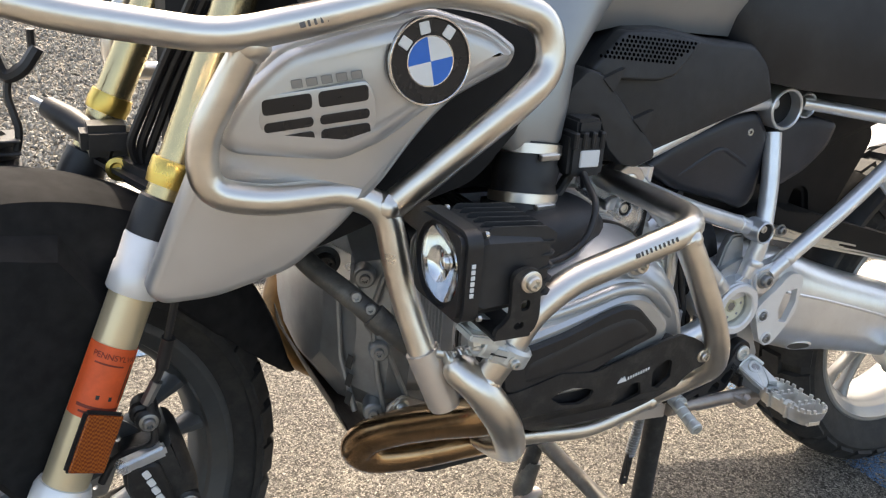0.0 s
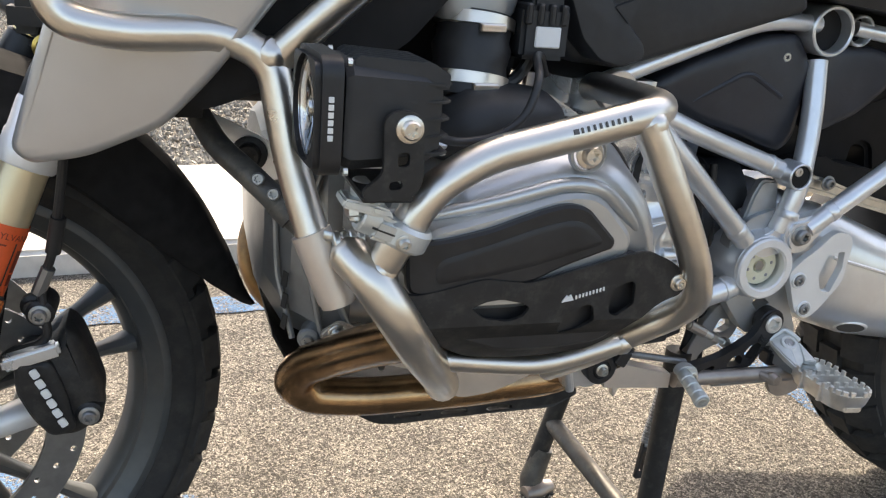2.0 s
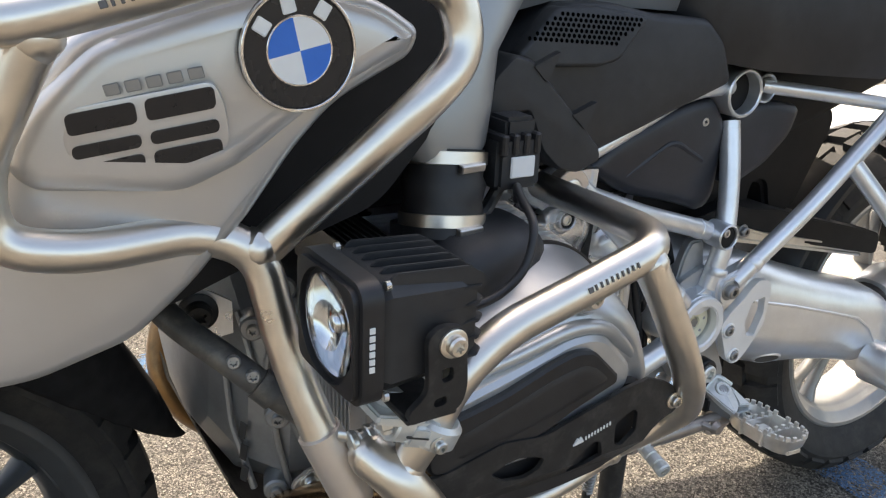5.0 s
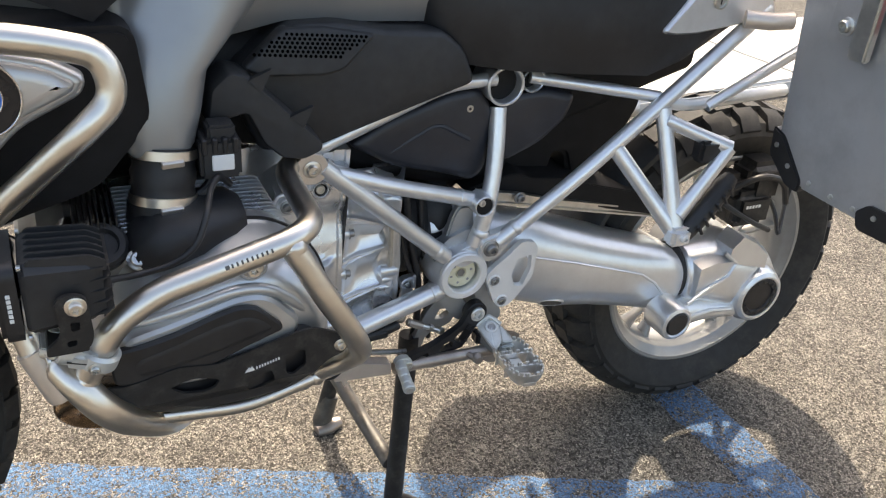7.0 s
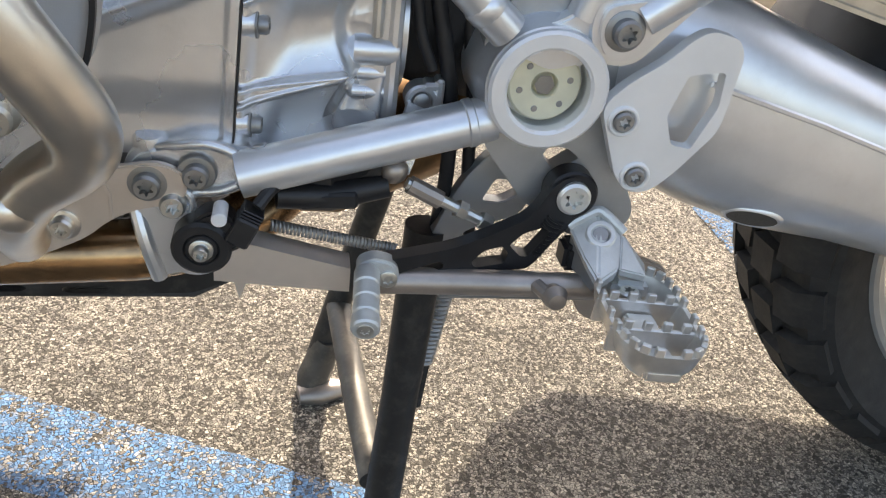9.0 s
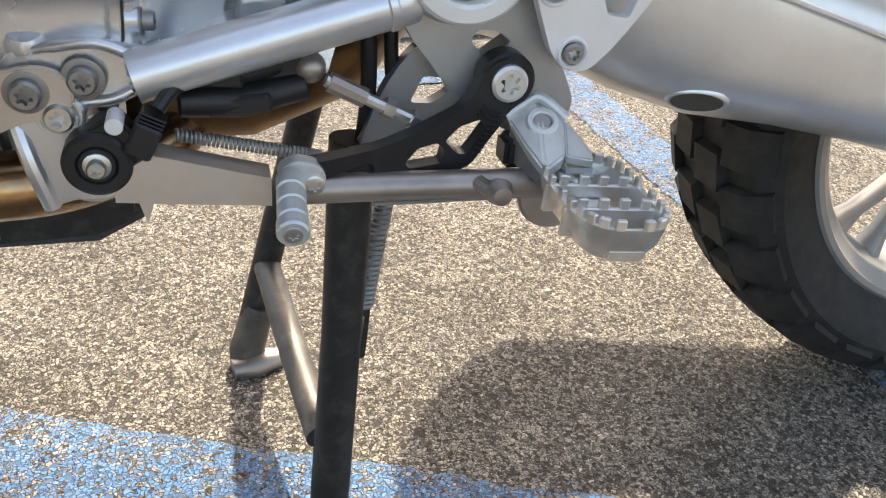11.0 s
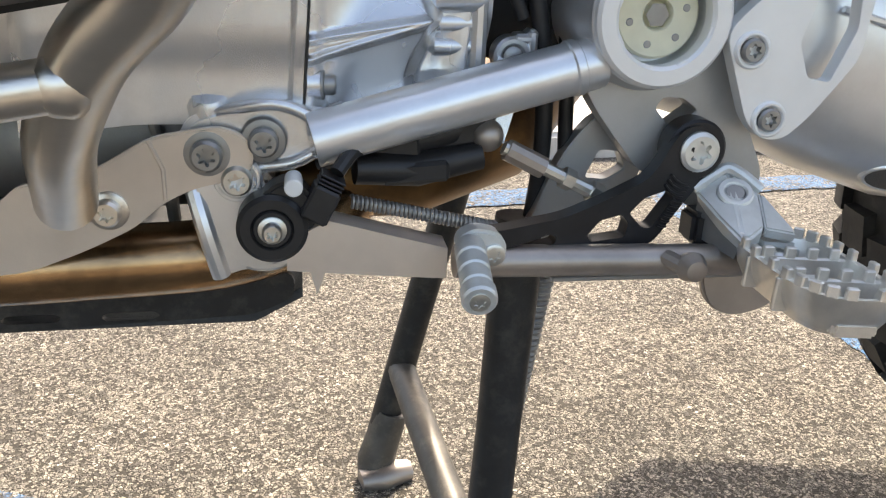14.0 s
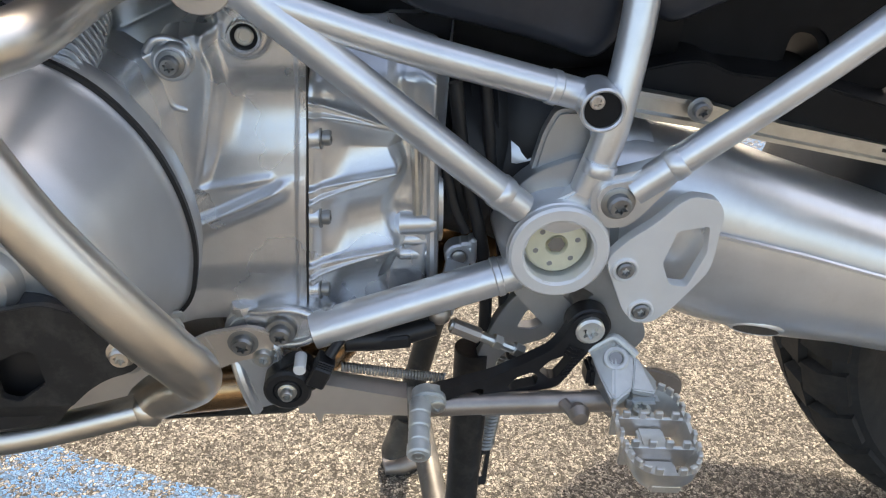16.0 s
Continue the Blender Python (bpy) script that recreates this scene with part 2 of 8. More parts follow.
    mid.inputs["Scale"].default_value, mid.inputs["Detail"].default_value, mid.inputs["Roughness"].default_value = 75, 4, 0.65
    l.new(vec, mid.inputs["Vector"])
    mr = n.new("ShaderNodeMapRange")
    mr.inputs["From Min"].default_value, mr.inputs["From Max"].default_value = 0.33, 0.60
    mr.inputs["To Min"].default_value, mr.inputs["To Max"].default_value = 0.74, 1.12
    l.new(mid.outputs["Fac"], mr.inputs["Value"])
    mf = n.new("ShaderNodeMath")
    mf.operation = 'MULTIPLY'
    l.new(br.outputs[0], mf.inputs[0])
    l.new(mr.outputs[0], mf.inputs[1])
    fm = n.new("ShaderNodeMath")
    fm.operation = 'MULTIPLY'
    l.new(mf.outputs[0], fm.inputs[0])
    l.new(fr.outputs[0], fm.inputs[1])
    l.new(fm.outputs[0], sc.inputs["B"])
    # pale chalky scuffs
    sf = n.new("ShaderNodeTexNoise")
    sf.inputs["Scale"].default_value, sf.inputs["Detail"].default_value, sf.inputs["Roughness"].default_value = 11, 7, 0.72
    l.new(vec, sf.inputs["Vector"])
    sr = n.new("ShaderNodeMapRange")
    sr.inputs["From Min"].default_value, sr.inputs["From Max"].default_value, sr.inputs["To Max"].default_value = 0.54, 0.70, 0.60
    l.new(sf.outputs["Fac"], sr.inputs["Value"])
    sm = n.new("ShaderNodeMath")
    sm.operation = 'MULTIPLY'
    l.new(sr.outputs[0], sm.inputs[0])
    l.new(mul.outputs[0], sm.inputs[1])
    pale = n.new("ShaderNodeMix")
    pale.data_type = 'RGBA'
    pale.inputs["B"].default_value = (0.51, 0.467, 0.385, 1)
    l.new(sm.outputs[0], pale.inputs["Factor"])
    l.new(sc.outputs["Result"], pale.inputs["A"])
    return pale.outputs["Result"], mul.outputs[0], sep.outputs[2]


def asphalt_material(name, paint=None):
    m = bpy.data.materials.new(name)
    m.use_nodes = True
    nt = m.node_tree
    n, l = nt.nodes, nt.links
    b = n["Principled BSDF"]
    geo = n.new("ShaderNodeNewGeometry")
    col, height, rnd = aggregate_nodes(nt, geo.outputs["Position"])
    if paint:
        wear = n.new("ShaderNodeTexNoise")
        wear.inputs["Scale"].default_value, wear.inputs["Detail"].default_value, wear.inputs["Roughness"].default_value = 20, 9, 0.78
        l.new(geo.outputs["Position"], wear.inputs["Vector"])
        add = n.new("ShaderNodeMath")
        add.operation = 'MULTIPLY_ADD'
        l.new(rnd, add.inputs[0])
        add.inputs[1].default_value = 0.28
        l.new(wear.outputs["Fac"], add.inputs[2])
        wr = n.new("ShaderNodeMapRange")
        wr.inputs["From Min"].default_value, wr.inputs["From Max"].default_value = 0.725, 0.61
        l.new(add.outputs[0], wr.inputs["Value"])
        hm = n.new("ShaderNodeMapRange")
        hm.inputs["To Min"].default_value, hm.inputs["To Max"].default_value = 0.45, 0.95
        l.new(height, hm.inputs["Value"])
        mm = n.new("ShaderNodeMath")
        mm.operation = 'MULTIPLY'
        l.new(wr.outputs[0], mm.inputs[0])
        l.new(hm.outputs[0], mm.inputs[1])
        tone = n.new("ShaderNodeMix")
        tone.data_type = 'RGBA'
        tone.inputs["A"].default_value = (paint[0] * 0.8, paint[1] * 0.8, paint[2] * 0.8, 1)
        tone.inputs["B"].default_value = (min(1, paint[0] * 1.5 + 0.03), min(1, paint[1] * 1.25), min(1, paint[2] * 1.1), 1)
        l.new(rnd, tone.inputs["Factor"])
        px = n.new("ShaderNodeMix")
        px.data_type = 'RGBA'
        l.new(mm.outputs[0], px.inputs["Factor"])
        l.new(col, px.inputs["A"])
        l.new(tone.outputs["Result"], px.inputs["B"])
        col = px.outputs["Result"]
    l.new(col, b.inputs["Base Color"])
    b.inputs["Roughness"].default_value = 0.85
    b.inputs["Specular IOR Level"].default_value = 0.25
    bp = n.new("ShaderNodeBump")
    bp.inputs["Strength"].default_value, bp.inputs["Distance"].default_value = 1.0, 0.0028
    l.new(height, bp.inputs["Height"])
    l.new(bp.outputs[0], b.inputs["Normal"])
    return m


ASPHALT = asphalt_material("weathered_asphalt")
BLUE_LINE = asphalt_material("worn_blue_line_paint", (0.10, 0.27, 0.52))
CONCRETE = material("pale_kerb_concrete", (0.62, 0.60, 0.56), 0.85, 0, 0.12, 18, 0.5, 300, dirt=(0.40, 0.37, 0.33), dirt_amount=0.3)
PLASTER = material("pale_grey_plaster", (0.78, 0.78, 0.77), 0.9, 0, 0.05, 0.8, 0.2, 60)
WALL_BLOCK = material("dark_grey_timber_wall", (0.13, 0.125, 0.12), 0.85, 0, 0.25, 9, 0.5, 120)


def stone_material():
    m = bpy.data.materials.new("gravel_stones")
    m.use_nodes = True
    n, l = m.node_tree.nodes, m.node_tree.links
    b = n["Principled BSDF"]
    g = n.new("ShaderNodeNewGeometry")
    r = n.new("ShaderNodeValToRGB")
    r.color_ramp.elements[0].color, r.color_ramp.elements[1].color = (0.165, 0.157, 0.14, 1), (0.44, 0.41, 0.345, 1)
    e = r.color_ramp.elements.new(0.5)
    e.color = (0.265, 0.245, 0.21, 1)
    l.new(g.outputs["Random Per Island"], r.inputs[0])
    l.new(r.outputs[0], b.inputs["Base Color"])
    b.inputs["Roughness"].default_value = 0.85
    return m


STONES = stone_material()

# ---- mesh tools ----
V = Vector


def part(name, bm, mat, parent=None, label="", sharp=35):
    """Links a bmesh as one mesh object, under a thing or a part."""
    bmesh.ops.recalc_face_normals(bm, faces=bm.faces)
    me = bpy.data.meshes.new(name)
    bm.to_mesh(me)
    bm.free()
    me.materials.append(mat)
    me.polygons.foreach_set("use_smooth", [len(p.vertices) <= 12 for p in me.polygons])
    me.set_sharp_from_angle(angle=radians(sharp))
    ob = new(name, me)
    if parent is not None:
        ob.parent = parent
    if label:
        tagged(ob, label)
    return ob


def twin(ob, m, parent=None, name=None):
    """A repeat of a part at another pose, on the same mesh."""
    o = new(name or ob.name.split(".")[0], ob.data)
    o.parent = parent if parent is not None else ob.parent
    o.matrix_basis = m
    if "label" in ob:
        o["label"] = ob["label"]
    return o


def fillet(pts, rad, seg=5, closed=False):
    """Rounds the corners of a polyline."""
    pts = [V(p) for p in pts]
    n = len(pts)
    out = []
    for i, p in enumerate(pts):
        if not closed and i in (0, n - 1):
            out.append(p)
            continue
        a, b = pts[i - 1] - p, pts[(i + 1) % n] - p
        r = rad[i] if isinstance(rad, (list, tuple)) else rad
        d = min(r, a.length * 0.48, b.length * 0.48)
        if d < 1e-5:
            out.append(p)
            continue
        s, e = p + a.normalized() * d, p + b.normalized() * d
        for k in range(seg + 1):
            u = k / seg
            out.append(s * (1 - u) ** 2 + p * 2 * u * (1 - u) + e * u * u)
    return out


def sweep(path, r, n=14, closed=False, cap=True, flat=1.0, up=None):
    """A tube along a path; r is a number or one per point; flat squashes it along the second axis."""
    bm = bmesh.new()
    path = [V(p) for p in path]
    m = len(path)
    rings, nrm = [], None
    for i, p in enumerate(path):
        if closed:
            t = path[(i + 1) % m] - path[i - 1]
        else:
            t = path[min(i + 1, m - 1)] - path[max(i - 1, 0)]
        t.normalize()
        if nrm is None:
            nrm = V(up) if up else (V((0, 0, 1)) if abs(t.z) < 0.9 else V((1, 0, 0)))
        nrm = (nrm - t * nrm.dot(t)).normalized()
        bi = t.cross(nrm)
        rr = r[i] if isinstance(r, (list, tuple)) else r
        rings.append([bm.verts.new(p + (nrm * math.cos(2 * math.pi * k / n) + bi * flat * math.sin(2 * math.pi * k / n)) * rr) for k in range(n)])
    for i in range(m if closed else m - 1):
        a, b = rings[i], rings[(i + 1) % m]
        for k in range(n):
            bm.faces.new((a[k], a[(k + 1) % n], b[(k + 1) % n], b[k]))
    if cap and not closed:
        bm.faces.new(rings[0])
        bm.faces.new(rings[-1])
    return bm


def frame_axes(axis):
    w = V(axis).normalized()
    u = w.orthogonal().normalized() if abs(w.y) < 0.99 else V((1, 0, 0))
    return u, w.cross(u), w


def lathe(profile, origin, axis=(0, -1, 0), n=28, bm=None, cap=True, hexa=False):
    """Turns (radius, height) pairs about an axis through origin."""
    bm = bm or bmesh.new()
    o = V(origin)
    u, v, w = frame_axes(axis)
    rings = []
    for r, h in profile:
        if r < 1e-6:
            rings.append([bm.verts.new(o + w * h)])
        else:
            rings.append([bm.verts.new(o + w * h + (u * math.cos(2 * math.pi * k / n) + v * math.sin(2 * math.pi * k / n)) * r) for k in range(n)])
    for a, b in zip(rings, rings[1:]):
        for k in range(n):
            k2 = (k + 1) % n
            if len(a) == 1 and len(b) == 1:
                continue
            if len(a) == 1:
                bm.faces.new((a[0], b[k], b[k2]))
            elif len(b) == 1:
                bm.faces.new((a[k], a[k2], b[0]))
            else:
                bm.faces.new((a[k], a[k2], b[k2], b[k]))
    if cap:
        for e in (rings[0], rings[-1]):
            if len(e) > 1:
                bm.faces.new(e)
    return bm


def ring(ro, ri, h0, h1, origin, axis=(0, -1, 0), n=36, bev=0.0015, bm=None):
    """A bored ring with broken edges."""
    prof = [(ri, h0 + bev), (ri, h1 - bev), (ri + bev, h1), (ro - bev, h1), (ro, h1 - bev), (ro, h0 + bev), (ro - bev, h0), (ri + bev, h0), (ri, h0 + bev)]
    return lathe(prof, origin, axis, n, bm, cap=False)


def outline_fill(bm, outer, holes=()):
    """Fills a planar outline with holes; returns the faces."""
    edges = []
    for loop in (outer, *holes):
        vs = [bm.verts.new(p) for p in loop]
        edges += [bm.edges.new((vs[i], vs[(i + 1) % len(vs)])) for i in range(len(vs))]
    if not holes:
        return [bm.faces.new([e.verts[0] for e in edges])]
    return [f for f in bmesh.ops.triangle_fill(bm, use_beauty=True, edges=edges)["geom"] if isinstance(f, bmesh.types.BMFace)]


def plate(outline, y0, y1, holes=(), rad=0.004, bev=0.0015, hole_rad=0.003, seg=4):
    """A plate cut in the side plane (x, z), from y0 (near) to y1 (far), corners rounded and edges broken."""
    bm = bmesh.new()
    out = fillet([(x, y0, z) for x, z in outline], rad, seg, True)
    hs = [fillet([(x, y0, z) for x, z in h], hole_rad, seg, True) for h in holes]
    faces = outline_fill(bm, out, hs)
    ex = bmesh.ops.extrude_face_region(bm, geom=faces)
    vs = [g for g in ex["geom"] if isinstance(g, bmesh.types.BMVert)]
    bmesh.ops.translate(bm, verts=vs, vec=(0, y1 - y0, 0))
    if bev:
        bm.normal_update()
        es = [e for e in bm.edges if len(e.link_faces) == 2 and e.calc_face_angle(0) > 1.2 and abs(e.verts[0].co.y - y0) < 1e-6 and abs(e.verts[1].co.y - y0) < 1e-6]
        bmesh.ops.bevel(bm, geom=es, offset=bev, segments=2, affect='EDGES', clamp_overlap=True)
    return bm


def disc_hole(cx, cz, r, n=12):
    return [(cx + r * math.cos(2 * math.pi * k / n), cz + r * math.sin(2 * math.pi * k / n)) for k in range(n)]


def dome(outline, steps, rad=0.02, seg=5, lean=None, back=True):
    """A shell in the side plane: loops of the outline drawn in by steps of (scale, y). lean(x, z) adds to y."""
    bm = bmesh.new()
    out = fillet([(x, 0, z) for x, z in outline], rad, seg, True)
    c = sum(out, V()) / len(out)
    loops = []
    for s, y in steps:
        loop = []
        for p in out:
            q = c + (p - c) * s
            loop.append(bm.verts.new((q.x, y + (lean(q.x, q.z) if lean else 0), q.z)))
        loops.append(loop)
    n = len(out)
    for a, b in zip(loops, loops[1:]):
        for k in range(n):
            bm.faces.new((a[k], a[(k + 1) % n], b[(k + 1) % n], b[k]))
    bm.faces.new(loops[-1])
    if back:
        bm.faces.new(loops[0])
    return bm


def inset_dome(outline, steps, rad=0.02, seg=5, lean=None):
    """As dome(), but each loop is drawn in by metres (true offset), so that the border stays even."""
    bm = bmesh.new()
    out = fillet([(x, 0, z) for x, z in outline], rad, seg, True)
    n = len(out)
    area = sum(out[i].x * out[(i + 1) % n].z - out[(i + 1) % n].x * out[i].z for i in range(n))
    sg = 1 if area > 0 else -1
    nr = []
    for i in range(n):
        t = (out[(i + 1) % n] - out[i - 1]).normalized()
        nr.append(V((-t.z * sg, 0, t.x * sg)))
    loops = []
    for d, y in steps:
        off = [p + q * d for p, q in zip(out, nr)]
        for _ in range(14 if d > 0.001 else 0):
            fold = [i for i in range(n) if (off[(i + 1) % n] - off[i]).dot(out[(i + 1) % n] - out[i]) < 0]
            if not fold:
                break
            for i in fold:
                mid = (off[i - 1] + off[i] + off[(i + 1) % n] + off[(i + 2) % n]) / 4
                off[i], off[(i + 1) % n] = mid.copy(), mid.copy()
        loop = [bm.verts.new((w.x, y + (lean(w.x, w.z) if lean else 0), w.z)) for w in off]
        loops.append(loop)
    for a, b in zip(loops, loops[1:]):
        for k in range(n):
            bm.faces.new((a[k], a[(k + 1) % n], b[(k + 1) % n], b[k]))
    bm.faces.new(loops[-1])
    bm.faces.new(loops[0])
    bmesh.ops.remove_doubles(bm, verts=bm.verts, dist=2e-5)
    return bm


def loft(loops, cap=True):
    bm = bmesh.new()
    rs = [[bm.verts.new(p) for p in lp] for lp in loops]
    n = len(rs[0])
    for a, b in zip(rs, rs[1:]):
        for k in range(n):
            bm.faces.new((a[k], a[(k + 1) % n], b[(k + 1) % n], b[k]))
    if cap:
        bm.faces.new(rs[0])
        bm.faces.new(rs[-1])
    return bm


def oval(x, y0, y1, z0, z1, n=24, p=3.0):
    """A rounded-box section across x."""
    cy, cz, hy_, hz_ = (y0 + y1) / 2, (z0 + z1) / 2, (y1 - y0) / 2, (z1 - z0) / 2
    out = []
    for k in range(n):
        a = 2 * math.pi * k / n
        c, s = math.cos(a), math.sin(a)
        out.append((x, cy + hy_ * math.copysign(abs(c) ** (2 / p), c), cz + hz_ * math.copysign(abs(s) ** (2 / p), s)))
    return out


def block(x0, x1, y0, y1, z0, z1, bev=0.003, seg=2, m=None):
    bm = bmesh.new()
    bmesh.ops.create_cube(bm, size=1.0)
    for v in bm.verts:
        v.co = ((x0 + x1) / 2 + v.co.x * (x1 - x0), (y0 + y1) / 2 + v.co.y * (y1 - y0), (z0 + z1) / 2 + v.co.z * (z1 - z0))
    if bev:
        bmesh.ops.bevel(bm, geom=list(bm.edges), offset=bev, segments=seg, affect='EDGES')
    if m is not None:
        bmesh.ops.transform(bm, matrix=m, verts=bm.verts)
    return bm


def join(*bms):
    """Joins several bmeshes into the first."""
    base = bms[0]
    for b in bms[1:]:
        me = bpy.data.meshes.new("tmp")
        b.to_mesh(me)
        b.free()
        base.from_mesh(me)
        bpy.data.meshes.remove(me)
    return base


def bolt(parent, at, r=0.008, axis=(0, -1, 0), mat=None, washer=True, name="bolt", h=None):
    """A flanged screw with a star recess."""
    h = h or r * 0.9
    w, bm = 0.0, bmesh.new()
    if washer:
        w = r * 0.28
        lathe([(r * 1.45, 0), (r * 1.45, w * 0.7), (r * 1.3, w)], at, axis, 24, bm)
    u, v, a = frame_axes(axis)
    o = V(at)
    rs = r * 0.58
    star = [rs * (1.0 if k % 2 else 0.66) for k in range(12)]
    prof = [(r, w, 0), (r, w + h * 0.75, 0), (r * 0.82, w + h, 0), (1.0, w + h, 1), (1.0, w + h * 0.3, 1)]
    rings = []
    for rr, hh, st in prof:
        rings.append([bm.verts.new(o + a * hh + (u * math.cos(math.pi * k / 12) + v * math.sin(math.pi * k / 12)) * ((star[k // 2 % 12] if st else rr))) for k in range(24)])
    for p, q in zip(rings, rings[1:]):
        for k in range(24):
            bm.faces.new((p[k], p[(k + 1) % 24], q[(k + 1) % 24], q[k]))
    bm.faces.new(rings[0])
    bm.faces.new(rings[-1])
    return part(name, bm, mat or GUNMETAL, parent)


def hull(pts, bev=0.002):
    bm = bmesh.new()
    for p in pts:
        bm.verts.new(p)
    r = bmesh.ops.convex_hull(bm, input=bm.verts)
    bmesh.ops.dissolve_limit(bm, angle_limit=0.02, verts=bm.verts, edges=bm.edges)
    if bev:
        bmesh.ops.bevel(bm, geom=list(bm.edges), offset=bev, segments=2, affect='EDGES', clamp_overlap=True)
    return bm


def thing(name, at, label, category, group="", kind=""):
    e = new(name)
    e.empty_display_size = 0.1
    e.location = at
    return tagged(e, label, category, group, kind)


def moved(ob, dx, dy, dz):
    """Sets a drawn part off from where its outline stands."""
    ob.location = ob.location + V((dx, dy, dz))
    return ob


# ---- the setting: asphalt, painted lines, kerb, gravel, wall ----
def ground_sheet():
    bm = bmesh.new()
    bmesh.ops.create_grid(bm, x_segments=2, y_segments=2, size=400)
    return tagged(part("ground", bm, ASPHALT), "weathered tan and grey aggregate asphalt parking ground", "ground", kind="structure")


ground_sheet()


def painted_line(pts, width, lift=0.0, name="road_marking"):
    """A worn stripe of paint 1.5 mm proud of the asphalt, with uneven edges."""
    a, b = V((*pts[0], 0)), V((*pts[1], 0))
    d = (b - a).normalized()
    nn = V((-d.y, d.x, 0))
    bm = bmesh.new()
    k = int((b - a).length / 0.02)
    rows = []
    for i in range(k + 1):
        p = a.lerp(b, i / k)
        j0, j1 = random.uniform(-0.004, 0.004), random.uniform(-0.004, 0.004)
        rows.append([bm.verts.new(p + nn * (o + j) + V((0, 0, h + lift))) for o, j, h in ((-width / 2, j0, 0.0002), (-width / 2 + 0.004, j0, 0.0015), (width / 2 - 0.004, j1, 0.0015), (width / 2, j1, 0.0002))])
    for r, s in zip(rows, rows[1:]):
        for q in range(3):
            bm.faces.new((r[q], r[q + 1], s[q + 1], s[q]))
    return tagged(part(name, bm, BLUE_LINE), "worn blue painted parking line on the asphalt", "road marking", "blue parking lines", "structure")


ROW_TURN = Matrix.Translation((0, 1.387, 0)) @ Matrix.Rotation(radians(6.8), 4, 'Z') @ Matrix.Translation((0, -1.3, 0))   # kerb, gravel and wall run askew to the machine


painted_line([(-2.0, 0.705), (0.66, -0.37)], 0.115)
painted_line([(0.637, -0.38), (0.587, 1.07)], 0.115, 0.0012)
painted_line([(-4.0, 0.556), (6.0, 1.742)], 0.10, 0.0024)


def kerb_stones():
    k = thing("kerb", (0, 1.3, 0), "pale sunlit concrete kerb along the parking bay", "kerb", kind="structure")
    x = -7.0
    while x < 12:
        bm = block(x + 0.003, x + 2.397, 1.22, 2.05, -0.1, 0.066, 0.012, 3)
        part("kerb_stone", bm, CONCRETE, k).location = (0, -1.3, 0)
        x += 2.4
    k.matrix_basis = ROW_TURN @ Matrix.Translation((0, 1.3, 0))


kerb_stones()


def gravel_bed():
    """Crushed stone between kerb and wall: thousands of small angular stones over a bed."""
    rng = random.Random(5)
    verts, faces = [], []
    base = [V((1, 0, 0)), V((-1, 0, 0)), V((0, 1, 0)), V((0, -1, 0)), V((0, 0, 1)), V((0, 0, -1))]
    tri = [(0, 2, 4), (2, 1, 4), (1, 3, 4), (3, 0, 4), (2, 0, 5), (1, 2, 5), (3, 1, 5), (0, 3, 5)]
    for _ in range(54000):
        y = 2.05 + (rng.random() ** 1.6) * 5.85
        x = rng.uniform(-3.2, 1.2) * (0.5 + 0.16 * y)
        s = rng.uniform(0.006, 0.015) * (1 + 0.05 * (y - 2))
        rot = Euler((rng.uniform(0, 6), rng.uniform(0, 6), rng.uniform(0, 6))).to_matrix()
        o = V((x, y, 0.05 + rng.uniform(-0.004, 0.012)))
        i = len(verts)
        for p in base:
            verts.append(o + rot @ (V((p.x * rng.uniform(0.8, 1.3), p.y * rng.uniform(0.6, 1.0), p.z * rng.uniform(0.5, 0.8))) * s))
        faces += [(a + i, b + i, c + i) for a, b, c in tri]
    me = bpy.data.meshes.new("gravel")
    me.from_pydata(verts, [], faces)
    me.materials.append(STONES)
    bed = new("gravel", me)
    bed.matrix_basis = ROW_TURN
    tagged(bed, "loose grey crushed stone gravel bed behind the kerb", "gravel", kind="stuff")
    bm = block(-14, 16, 2.055, 8.2, -0.1, 0.046, 0)
    base_bed = part("gravel_base", bm, ASPHALT)
    base_bed.matrix_basis = ROW_TURN
    tagged(base_bed, "grey stone bed under the loose gravel", "ground", kind="structure")


gravel_bed()


def timber_wall():
    w = thing("wall_back", (0, 7.9, 0), "low dark grey block retaining wall behind the gravel", "wall", kind="structure")
    x, i = -14.0, 0
    while x < 14:
        for row in range(2):
            off = 0.6 if row else 0
            bm = block(x + off + 0.008, x + off + 1.192, 0, 0.35, 0.03 + row * 0.20, 0.03 + row * 0.20 + 0.194, 0.012, 2)
            part("wall_block", bm, WALL_BLOCK, w)
        x += 1.2
    w.matrix_basis = ROW_TURN @ Matrix.Translation((0, 7.9, 0))


timber_wall()

far_wall = part("wall_far", block(-70, 70, 24.0, 24.4, 0.38, 4.2, 0.01, 1), PLASTER)
far_wall.matrix_basis = ROW_TURN
tagged(far_wall, "pale grey plain wall beyond the terrace", "wall", kind="structure")
terrace = part("pavement", block(-60, 60, 8.26, 60, -0.1, 0.40, 0.01, 1), CONCRETE)
terrace.matrix_basis = ROW_TURN
tagged(terrace, "pale sunlit concrete terrace above the wall", "pavement", kind="structure")

# ---- the motorcycle: front of the machine points to -x, its left side to -y ----
CY = 0.045                                  # centre plane
bike = thing("motorcycle", (0, 0, 0), "silver-grey adventure motorcycle with steel crash bars on its centre stand", "motorcycle")
Y = (0, -1, 0)

